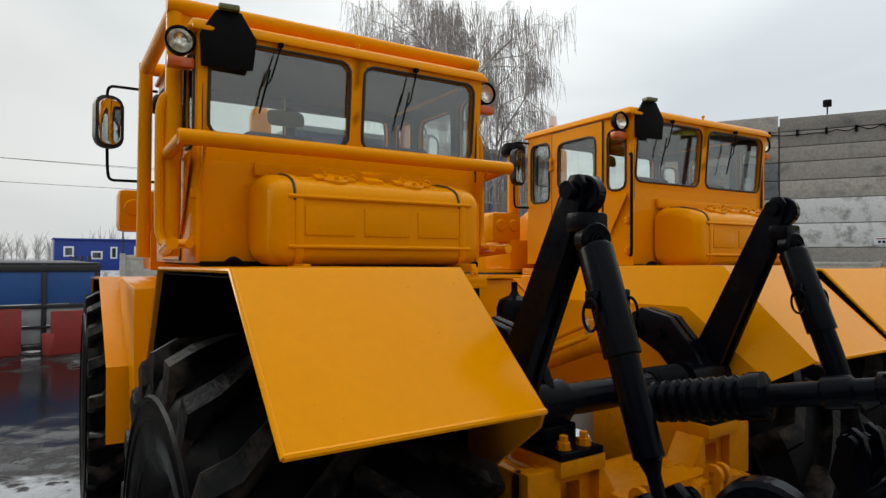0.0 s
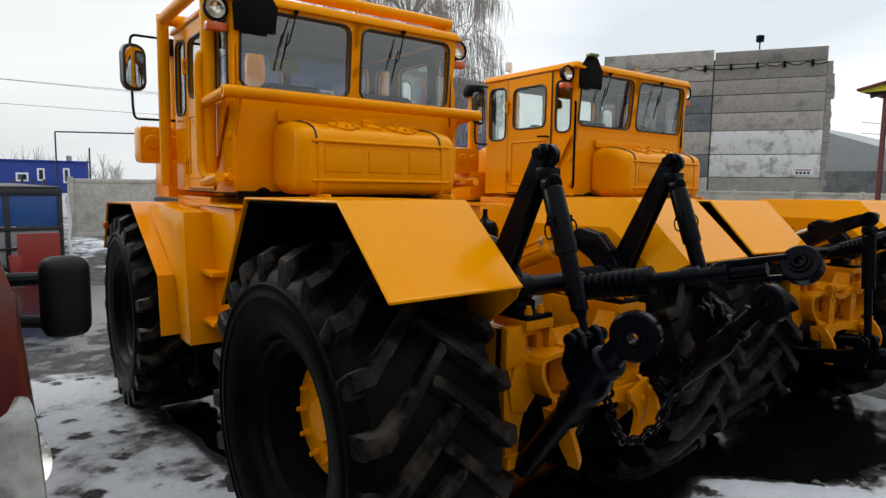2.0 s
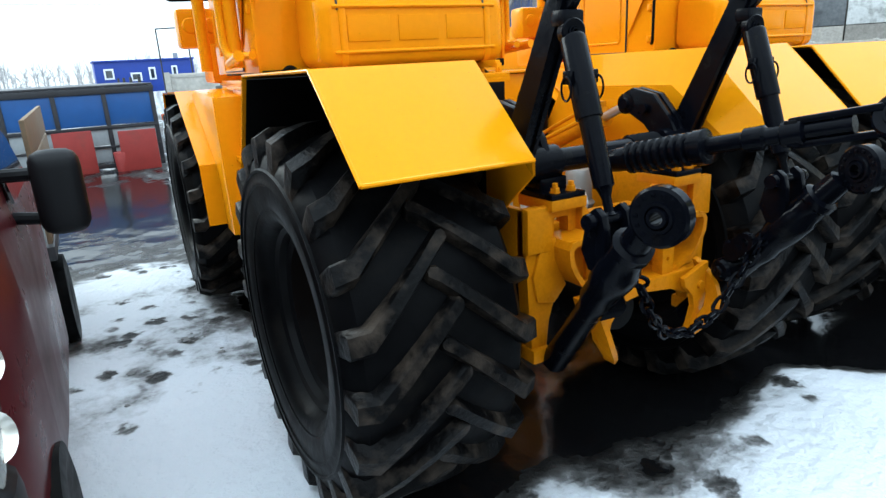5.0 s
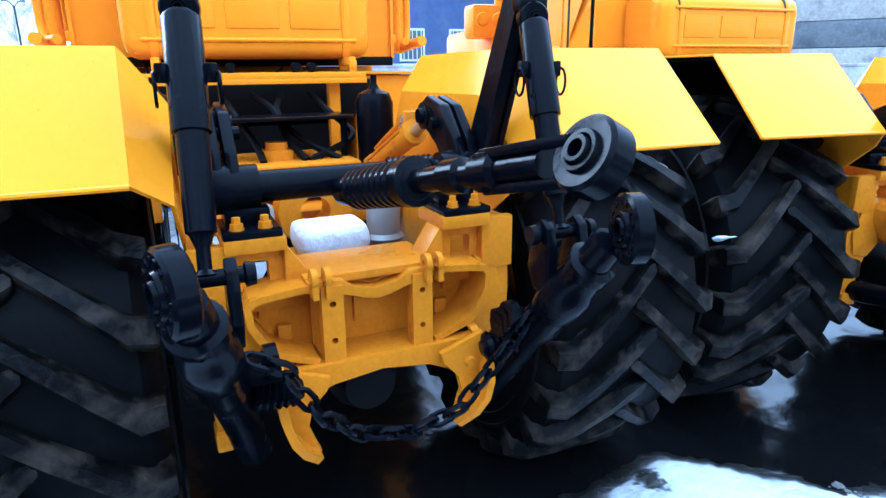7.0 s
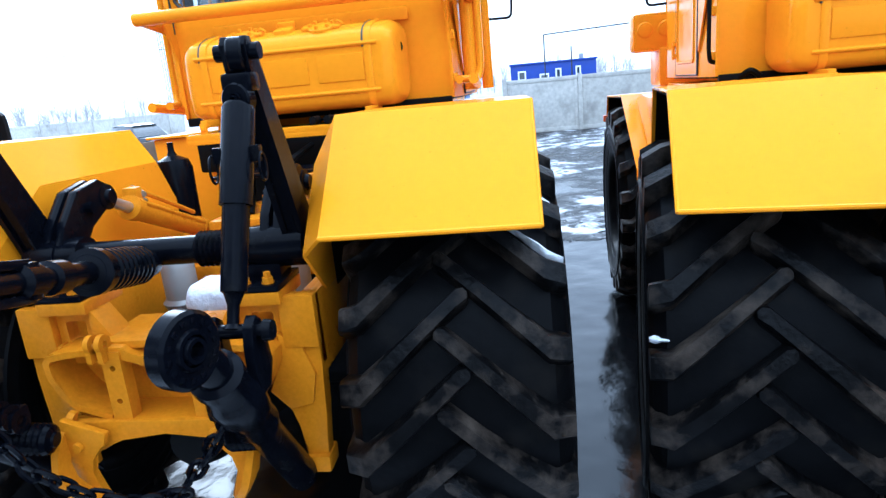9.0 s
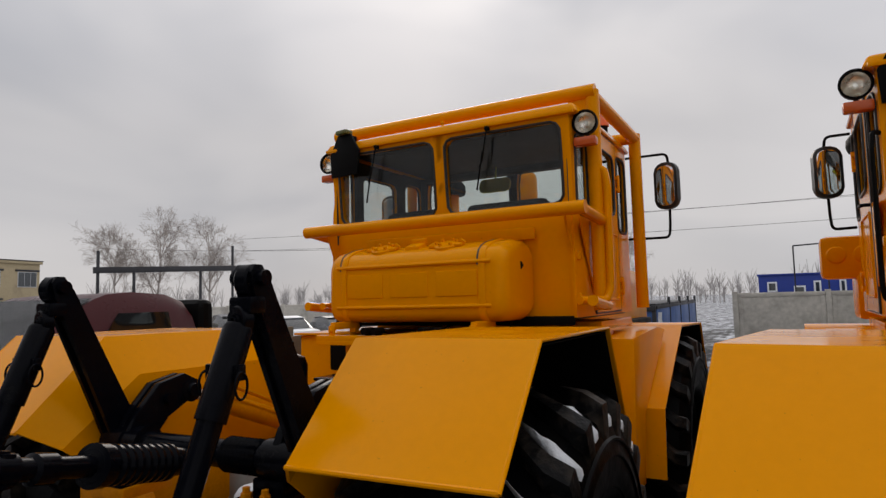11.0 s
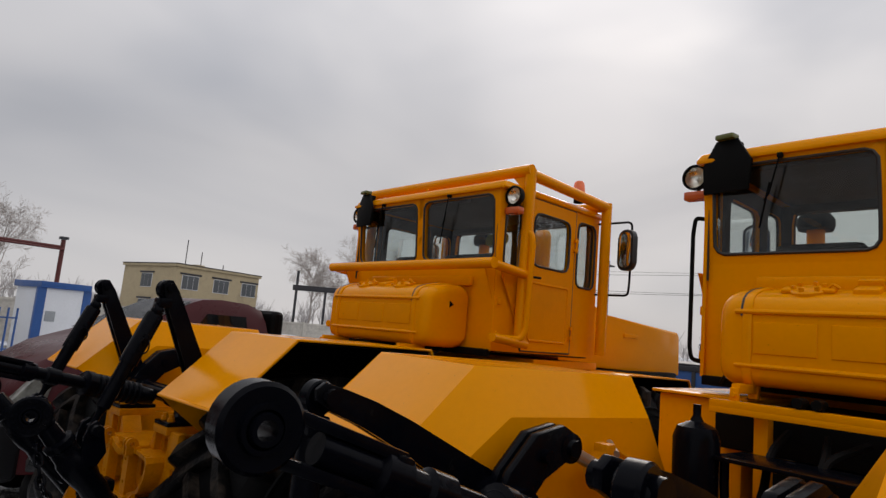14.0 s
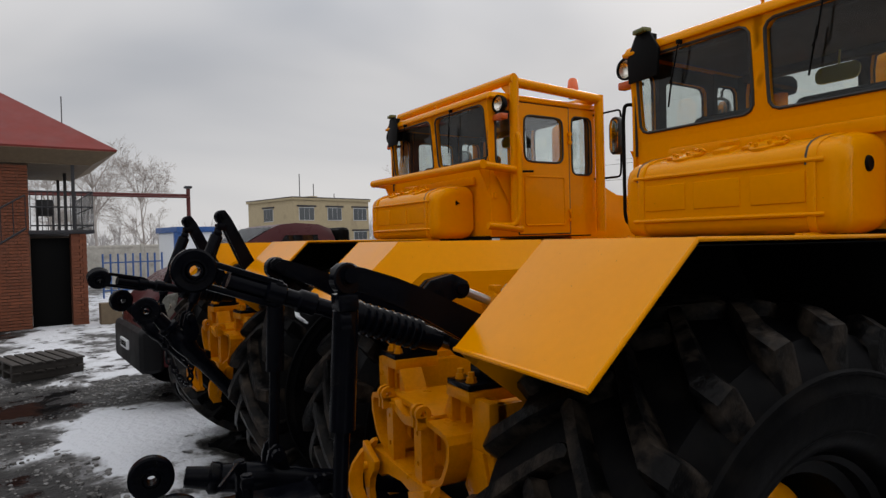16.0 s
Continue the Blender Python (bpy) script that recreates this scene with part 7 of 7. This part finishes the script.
# ---- west side: brick lodge, kiosk, gantry, tan block ----
def lodge():
    T = thing("lodge", "two-storey red brick lodge with balcony and red hip roof", "building", pose(-13.3, 0, 0), kind="structure")
    bm = bmesh.new()
    span(bm, (-4.5, -6.0, -0.05), (-0.06, -1.52, 4.2), 0.01)
    span(bm, (-4.5, -1.50, -0.05), (-4.0, -0.25, 2.4), 0.01)
    part("wall", bm, MORTAR, T, "mortar core of the brick wall")
    bm = bmesh.new()
    near = []
    for y0, y1, zt in ((-6.0, -1.53, 4.2), (-0.62, -0.27, 2.4)):
        z, row = 0.0, 0
        while z < zt - 0.07:
            y = y0 - (0.065 if row % 2 else 0)
            while y < y1:
                a, b = max(y, y0), min(y + 0.24, y1)
                if b - a > 0.03:
                    proud = 0.004 * ((row * 7 + int(y * 10)) % 3)
                    if a > -2.35:
                        near.append((a, round(b - a, 2), z, proud))
                    else:
                        span(bm, (-0.07, a, z), (proud, b, z + 0.068))
                y += 0.252
            z += 0.08
            row += 1
    BW = part("brickwork", bm, BRICK, T, "courses of red brick")
    BW["kind"] = "stuff"
    for a, wide, z, proud in near:
        def brick():
            m = bmesh.new()
            span(m, (-0.07, 0, 0), (0.0, wide, 0.068))
            return m
        part("brick", brick, BRICK, T, "", pose(proud, a, z), key="brick%.2f" % wide)
    bm = bmesh.new()
    span(bm, (-0.6, -0.62, -0.05), (-0.08, -0.27, 2.4), 0.01)
    part("pier", bm, BRICK, T)
    bm = bmesh.new()
    span(bm, (-0.4, -1.5, -0.05), (-0.3, -0.64, 2.3), 0.01)
    part("gate", bm, MATT, T, "dark steel door in shade")
    bm = bmesh.new()
    span(bm, (-4.5, -1.55, 2.40), (0.05, -0.08, 2.50), 0.01)
    part("balcony_floor", bm, DARKSTEEL, T)
    for x in (0.0, -2.2, -4.4):
        bm = bmesh.new()
        span(bm, (x - 0.04, -0.58, 2.5), (x + 0.04, -0.5, 4.3), 0.005)
        part("balcony_post", bm, DARKSTEEL, T)
    for z in (2.62, 3.1, 3.5):
        bm = bmesh.new()
        tube(bm, [(0.0, -1.5, z), (0.0, -0.1, z), (-4.4, -0.1, z)], 0.022, 6)
        part("balcony_rail", bm, DARKSTEEL, T)
    for k in range(12):
        bm = bmesh.new()
        tube(bm, [(0.0, -1.5 + 0.127 * k, 2.5), (0.0, -1.5 + 0.127 * k, 3.5)], 0.012, 5)
        part("baluster", bm, DARKSTEEL, T)
    for k in range(14):
        bm = bmesh.new()
        tube(bm, [(-0.3 * k, -0.1, 2.5), (-0.3 * k, -0.1, 3.5)], 0.012, 5)
        part("baluster", bm, DARKSTEEL, T)
    bm = bmesh.new()
    c = [(0.6, 0.45, 4.58), (0.6, -6.6, 4.58), (-5.2, -6.6, 4.58), (-5.2, 0.45, 4.58)]
    ap = [(-2.3, -2.3, 6.55), (-2.3, -3.6, 6.55)]
    plate(bm, [[c[0], c[1], ap[1], ap[0]], [c[1], c[2], ap[1]], [c[2], c[3], ap[0], ap[1]], [c[3], c[0], ap[0]]], 0.05)
    part("roof", bm, ROOFRED, T, "red metal hip roof")
    bm = bmesh.new()
    prism(bm, [(-4.6, -6.1), (0.1, -6.1), (0.1, -0.1), (-4.6, -0.1)], 4.2, 4.25, "z")
    plate(bm, [[(0.58, 0.42, 4.54), (0.58, -6.5, 4.54), (0.1, -6.1, 4.24), (0.1, -0.1, 4.24)], [(0.58, 0.42, 4.54), (0.1, -0.1, 4.24), (-4.6, -0.1, 4.24), (-5.1, 0.42, 4.54)]], 0.02)
    part("soffit", bm, WOOD, T, "dark boarded soffit")
    bm = bmesh.new()
    tube(bm, [(-0.0, -1.6, 2.55), (0.02, -3.6, 1.2)], 0.03, 6)
    tube(bm, [(-0.0, -1.6, 3.4), (0.02, -3.6, 2.1)], 0.025, 6)
    for k in range(8):
        y = -1.6 - 0.26 * k
        tube(bm, [(0.01, y, 2.55 - 0.175 * k), (0.01, y, 3.4 - 0.165 * k)], 0.012, 5)
    part("stair_rail", bm, DARKSTEEL, T)
    bm = bmesh.new()
    tube(bm, [(-2.3, -0.55, 5.0), (-2.3, -0.55, 6.45)], 0.016, 5)
    for k in range(6):
        a = k * 1.05
        tube(bm, [(-2.3, -0.55, 5.45), (-2.3 + 0.2 * math.cos(a), -0.55 + 0.2 * math.sin(a), 5.48)], 0.010, 5)
        box(bm, (-2.3 + 0.2 * math.cos(a), -0.55 + 0.2 * math.sin(a), 5.52), (0.06, 0.06, 0.12), 0.01)
    part("aerial", bm, DARKSTEEL, T)
    # table and chairs on the balcony
    T2 = thing("chair", "dark metal chair on the balcony", "chair", pose(-14.6, -1.1, 2.5))
    bm = bmesh.new()
    span(bm, (-0.2, -0.2, 0.42), (0.2, 0.2, 0.45), 0.01)
    part("seat", bm, DARKSTEEL, T2)
    bm = bmesh.new()
    span(bm, (-0.2, -0.2, 0.45), (-0.17, 0.2, 0.88), 0.01)
    part("backrest", bm, DARKSTEEL, T2)
    for x in (-0.18, 0.18):
        for y in (-0.18, 0.18):
            bm = bmesh.new()
            tube(bm, [(x, y, 0), (x, y, 0.43)], 0.014, 5)
            part("leg", bm, DARKSTEEL, T2)
    bm = bmesh.new()
    span(bm, (-0.2, -0.25, -0.05), (0.2, 0.25, 0.55), 0.02)
    solid("planter", bm, WOOD, "wooden planter beside the lodge", "planter", pose(-13.0, 0.2, 0))


lodge()


def kiosk():
    T = thing("kiosk", "white kiosk with blue corners and blue roof edge", "kiosk", pose(-24, 5.3, 0, 0, 0, 8), kind="structure")
    bm = bmesh.new()
    span(bm, (-2.4, -0.85, -0.05), (0, 0.85, 2.6), 0.02)
    part("wall", bm, WHITE, T)
    bm = bmesh.new()
    span(bm, (-2.5, -0.95, 2.6), (0.1, 0.95, 2.85), 0.02)
    part("roof", bm, BLUEPANEL, T)
    for y in (-0.85, 0.85):
        bm = bmesh.new()
        span(bm, (-0.15, y - 0.16, -0.05), (0.02, y + 0.16, 2.6), 0.01)
        part("corner", bm, BLUEPANEL, T)
    bm = bmesh.new()
    span(bm, (0.0, -0.62, 1.3), (0.02, -0.25, 1.7), 0.004)
    part("notice", bm, GREYSHEET, T)
    T = thing("gate", "blue steel bar gate with upright bars", "gate", pose(-22, 1.2, 0), kind="structure")
    for k in range(9):
        bm = bmesh.new()
        tube(bm, [(0, 0.27 * k, 0.0), (0, 0.27 * k, 1.75)], 0.035, 6)
        part("bar", bm, BLUEPANEL, T)
    for z in (0.3, 1.4):
        bm = bmesh.new()
        tube(bm, [(0, 0, z), (0, 2.2, z)], 0.03, 6)
        part("rail", bm, BLUEPANEL, T)
    T = thing("pipe_gantry", "rusty pipe gantry on a steel post", "gantry", pose(-28, 0, 0), kind="structure")
    bm = bmesh.new()
    tube(bm, [(0, -9, 4.62), (0, 6.0, 4.56)], 0.075, 10)
    tube(bm, [(0.15, -9, 4.50), (0.15, 6.0, 4.46)], 0.05, 8)
    part("pipe", bm, REDSTEEL, T)
    bm = bmesh.new()
    tube(bm, [(0, 5.95, -0.05), (0, 5.95, 4.9)], 0.10, 10)
    part("post", bm, REDSTEEL, T)
    bm = bmesh.new()
    box(bm, (0, 5.95, 4.98), (0.35, 0.35, 0.12), 0.03)
    part("post_head", bm, DARKSTEEL, T)


kiosk()


def tan_block():
    T = thing("office_block", "tan brick two-storey office block with flat roof", "building", pose(-68.8, 28.5, 0, 0, 0, 10.8), kind="structure")
    bm = bmesh.new()
    span(bm, (-11, 0, -0.2), (0, 12.2, 7.35), 0.03)
    part("wall", bm, TAN, T)
    bm = bmesh.new()
    span(bm, (-11.2, -0.2, 7.35), (0.2, 12.4, 7.65), 0.03)
    part("cornice", bm, TAN, T)
    bm = bmesh.new()
    span(bm, (-11.25, -0.25, 7.65), (0.25, 12.45, 7.75), 0.02)
    part("roof_edge", bm, DARKSTEEL, T, "dark roof flashing")
    for z in (1.6, 4.75):
        for face, u in (("east", 0.8), ("east", 5.2), ("east", 9.5), ("south", -7.0)):
            def at(a, b, d0, d1, z0, z1, bev=0.01):
                bm = bmesh.new()
                if face == "east":
                    span(bm, (d0, a, z0), (d1, b, z1), bev)
                else:
                    span(bm, (a, -d1, z0), (b, -d0, z1), bev)
                return bm
            f = part("window_frame", at(u, u + 2.3, -0.12, 0.04, z, z + 1.7), WHITE, T)
            for k in range(3):
                part("pane", at(u + 0.05 + 0.75 * k, u + 0.75 + 0.75 * k, 0.03, 0.06, z + 0.06, z + 1.64, 0.0), TINT, f)
            part("lintel", at(u - 0.3, u + 2.6, -0.05, 0.12, z + 1.75, z + 1.95), DARKSTEEL, T)
    for y, h in ((3.0, 3.4), (5.2, 2.2), (8.6, 1.0)):
        bm = bmesh.new()
        tube(bm, [(-3, y, 7.6), (-3, y, 7.6 + h)], 0.06, 5)
        part("aerial", bm, DARKSTEEL, T)
    bm = bmesh.new()
    span(bm, (-3.4, 4.2, 7.6), (-2.4, 5.4, 8.1), 0.03)
    part("chimney", bm, TAN, T)


tan_block()


def frame_gantry():
    T = thing("crane_frame", "rusty overhead crane frame on posts", "gantry", pose(-40, 0, 0), kind="structure")
    for y, h in ((26.3, 6.3), (29.2, 5.0), (35.5, 5.3), (39.1, 7.5)):
        bm = bmesh.new()
        span(bm, (-0.08, y - 0.08, -0.05), (0.08, y + 0.08, h), 0.01)
        part("post", bm, DARKSTEEL, T)
    bm = bmesh.new()
    box(bm, (0, 32.7, 5.2), (0.3, 13.4, 0.45), 0.02, pose(0, 0, 0, 2.6))
    part("beam", bm, DARKSTEEL, T)


frame_gantry()


def pipe_portal():
    T = thing("pipe_portal", "thin dark pipe portal far behind the fence", "portal", pose(4.5, 51.8, 0), kind="structure")
    for name, run in (("post", [(0, 0, -0.1), (0, 0, 5.6)]), ("crossbar", [(0, 0, 5.6), (9.8, -1.8, 5.85)]), ("post", [(9.8, -1.8, -0.1), (9.8, -1.8, 5.85)]), ("marker_pole", [(2.15, -0.3, -0.1), (2.15, -0.3, 4.5)])):
        bm = bmesh.new()
        tube(bm, run, 0.06, 6)
        part(name, bm, DARKSTEEL, T)


pipe_portal()


def lattice_mast():
    T = thing("lattice_mast", "grey steel lattice mast far behind the yard", "mast", pose(-90, 165, 0), kind="structure")
    bm = bmesh.new()
    w = 0.7
    for sx in (-1, 1):
        for sy in (-1, 1):
            tube(bm, [(sx * w, sy * w, 0), (sx * w * 0.8, sy * w * 0.8, 27)], 0.09, 4)
    for k in range(18):
        z = 1.5 * k
        for sx, sy, tx, ty in ((-1, -1, 1, -1), (1, -1, 1, 1), (1, 1, -1, 1), (-1, 1, -1, -1)):
            tube(bm, [(sx * w, sy * w, z), (tx * w, ty * w, z + 1.5)], 0.045, 4)
    part("lattice", bm, DARKSTEEL, T)
    bm = bmesh.new()
    span(bm, (-1.7, -1.7, 26.6), (1.7, 1.7, 27.0))
    for x in (-1.3, 0, 1.3):
        span(bm, (x - 0.3, -1.5, 27.0), (x + 0.3, -1.0, 28.0))
    part("platform", bm, DARKSTEEL, T)


lattice_mast()


def lamp_post(x, y, h, label):
    T = thing("lamp_post", label, "lamp post", pose(x, y, -0.05), "lamp posts")
    bm = bmesh.new()
    tube(bm, [(0, 0, 0), (0, 0, h)], [0.08, 0.05], 8)
    part("pole", bm, DARKSTEEL, T)
    bm = bmesh.new()
    for s in (-1, 1):
        tube(bm, smooth_path([(0, 0, h - 0.1), (s * 0.22, 0, h + 0.2), (s * 0.42, 0, h + 0.24)]), 0.03, 6)
        box(bm, (s * 0.45, 0, h + 0.25), (0.26, 0.14, 0.07), 0.02)
    part("lamp_head", bm, DARKSTEEL, T)


lamp_post(-7, 41.6, 5.6, "dark two-armed lamp post beyond the yard")
lamp_post(26, 70, 9, "dark two-armed lamp post beyond the yard")


def loader():
    """Far wheel loader."""
    T = thing("wheel_loader", "small yellow wheel loader parked beyond the fence", "loader", pose(-11.9, 40.9, 0, 0, 0, 200))
    bm = bmesh.new()
    box(bm, (0, -1.6, 1.35), (1.5, 1.9, 1.0), 0.12)
    box(bm, (0, 0.9, 1.0), (0.9, 1.6, 0.6), 0.08)
    part("body", bm, YELLOW, T)
    bm = bmesh.new()
    box(bm, (0, 0, 2.95), (1.65, 1.5, 0.14), 0.04)
    for x in (-0.75, 0.75):
        for y in (-0.65, 0.65):
            span(bm, (x - 0.05, y - 0.05, 1.5), (x + 0.05, y + 0.05, 2.9))
    part("cab_frame", bm, DARKSTEEL, T)
    bm = bmesh.new()
    span(bm, (-0.72, -0.62, 1.5), (0.72, 0.62, 2.86), 0.03)
    part("cab_glass", bm, TINT, T)
    for x in (-0.85, 0.85):
        for y in (-1.5, 1.4):
            bm = bmesh.new()
            lathe(bm, [(-0.2, 0.3), (-0.22, 0.6), (-0.15, 0.68), (0.15, 0.68), (0.22, 0.6), (0.2, 0.3)], 18, "x", (x, y, 0.68), closed=True)
            part("wheel", bm, RUBBER, T)
        bm = bmesh.new()
        tube(bm, [(x * 0.55, 0.5, 1.9), (x * 0.55, 1.6, 1.6), (x * 0.55, 2.4, 0.6)], 0.10, 8)
        part("lift_arm", bm, YELLOW, T)
    bm = bmesh.new()
    prism(bm, [(2.3, 0.1), (3.2, 0.1), (2.9, 0.35), (2.5, 1.0), (2.3, 1.0)], -1.2, 1.2, "x", 0.03)
    part("bucket", bm, DARKSTEEL, T)


loader()


def wires():
    for k, (a, b, sag) in enumerate((((-60, 60, 11), (60, 66, 12), 1.0), ((-60, 61, 9.5), (60, 67, 10), 1.2), ((-60, 80, 14), (70, 86, 14), 1.0), ((-60, 40, 8.5), (-20, 60, 8.2), 0.6), ((44, 12, 6.5), (90, -6, 7.5), 0.3), ((44, 12, 5.8), (90, -6, 6.8), 0.3))):
        bm = bmesh.new()
        a, b = Vector(a), Vector(b)
        tube(bm, [a.lerp(b, t / 16) - Vector((0, 0, sag * 4 * (t / 16) * (1 - t / 16))) for t in range(17)], 0.018, 4)
        solid("cable", bm, MATT, "thin dark overhead cable", "cable", kind="structure")


wires()


def pallets():
    T = thing("pallet_stack", "stack of dark wet pallets on the ground", "pallets", pose(-6.6, -1.75, 0, 0, 0, 12))
    for k in range(2):
        for j in range(7):
            bm = bmesh.new()
            span(bm, (-0.6, -0.5 + 0.15 * j, 0.10 + 0.13 * k), (0.6, -0.39 + 0.15 * j, 0.125 + 0.13 * k), 0.003)
            part("slat", bm, CHARRED, T)
        for j in range(3):
            bm = bmesh.new()
            span(bm, (-0.55 + 0.5 * j, -0.5, -0.02 + 0.13 * k), (-0.45 + 0.5 * j, 0.5, 0.10 + 0.13 * k), 0.003)
            part("bearer", bm, CHARRED, T)


pallets()


# ---- trees ----
def branch(rr, segs, p, d, length, r, depth, weep):
    n = 4
    pts, rs = [p], [r]
    for i in range(n):
        d = (d + Vector((rr.uniform(-1, 1), rr.uniform(-1, 1), rr.uniform(-0.6, 0.8))) * 0.16 + Vector((0, 0, -weep * (0.25 if depth < 2 else 0.02)))).normalized()
        p = p + d * (length / n)
        pts.append(p)
        rs.append(r * (1 - 0.6 * (i + 1) / n))
    segs.append((pts, rs, depth))
    if depth == 0:
        return
    kids = rr.randint(4, 6) if depth > 1 or weep else rr.randint(8, 11)
    for i in range(kids):
        t = rr.uniform(0.3, 1.0)
        k = min(n - 1, int(t * n))
        q = pts[k].lerp(pts[k + 1], t * n - k)
        ang = rr.uniform(0, 2 * math.pi)
        side = d.orthogonal().normalized()
        side.rotate(Matrix.Rotation(ang, 3, d))
        nd = (d * rr.uniform(0.5, 1.1) + side * rr.uniform(0.5, 1.0)).normalized()
        branch(rr, segs, q, nd, length * rr.uniform(0.45, 0.68), rs[k] * 0.55, depth - 1, weep)


def tree(x, y, h, seed, label, weep=0.0, depth=4, trunk_mat=BARK):
    rr = random.Random(seed)
    T = thing("tree", label, "tree", pose(x, y, -0.1), "bare trees")
    segs = []
    trunk = [Vector((0, 0, 0))]
    for i in range(6):
        trunk.append(trunk[-1] + Vector((rr.uniform(-0.12, 0.12), rr.uniform(-0.12, 0.12), h * 0.13)))
    bm = bmesh.new()
    tube(bm, trunk, [h * 0.016 * (1 - 0.11 * i) for i in range(7)], 8)
    part("trunk", bm, trunk_mat, T)
    for i in range(10):
        k = rr.randint(2, 6)
        a = i * 2.4
        branch(rr, segs, trunk[k], Vector((math.cos(a) * 0.6, math.sin(a) * 0.6, 0.9)).normalized(), h * rr.uniform(0.28, 0.42), h * 0.007, depth - 1, weep)
    branch(rr, segs, trunk[6], Vector((0, 0, 1)), h * 0.3, h * 0.008, depth - 1, weep)
    bm = bmesh.new()
    for pts, rs, dep in segs:
        tube(bm, pts, [max(r, 0.008) for r in rs], 3 if dep < 2 else 4, cap=False)
        if weep and dep <= 1:
            for p in pts[1:]:
                q = p + Vector((rr.uniform(-0.3, 0.3), rr.uniform(-0.3, 0.3), -rr.uniform(0.8, 2.2)))
                tube(bm, [p, p.lerp(q, 0.5) + Vector((0.05, 0.05, 0.1)), q], [0.011, 0.010, 0.007], 3, cap=False)
    part("crown", bm, BIRCHTWIG if weep else BARK, T, "bare twigs paled by haze and limbs")


tree(22.5, 32, 16.5, 3, "tall bare weeping birch behind the tractors", 0.9, 4, BIRCH)
tree(28.5, 36, 14, 4, "bare weeping birch behind the tractors", 0.9, 3, BIRCH)
tree(-48, 33, 8, 5, "bare tree beyond the fence", 0, 4)
tree(-46, 42, 9, 6, "bare tree beyond the fence", 0, 4)
tree(-58, 5.5, 9.5, 7, "bare tree beyond the fence", 0, 4)
tree(-60, 2, 7.5, 8, "bare tree beyond the fence", 0, 4)
tree(-47, 37, 8.5, 15, "bare tree beyond the fence", 0, 4)
tree(-60, 9.5, 8, 17, "bare tree beyond the fence", 0, 4)
tree(-10, 62, 7, 9, "bare tree beyond the fence", 0, 4)


def far_woods():
    """Thin bare trees along the horizon."""
    rr = random.Random(21)
    bm = bmesh.new()
    for k in range(520):
        a = radians(rr.uniform(-12, 118))
        d = rr.uniform(130, 200)
        x, y = -d * math.sin(a), d * math.cos(a)
        h = rr.uniform(4, 9)
        p = Vector((x, y, 0))
        tube(bm, [p, p + Vector((0, 0, h * 0.6))], [0.14, 0.07], 3, cap=False)
        for j in range(16):
            q = p + Vector((0, 0, h * rr.uniform(0.15, 0.6)))
            e = q + Vector((rr.uniform(-1.6, 1.6), rr.uniform(-1.6, 1.6), h * rr.uniform(0.2, 0.45)))
            tube(bm, [q, q.lerp(e, 0.5) + Vector((0, 0, -0.2)), e], [0.07, 0.05, 0.03], 3, cap=False)
    solid("woods", bm, HAZE, "leafless far woods paled by haze along the horizon", "woods", kind="stuff")


far_woods()
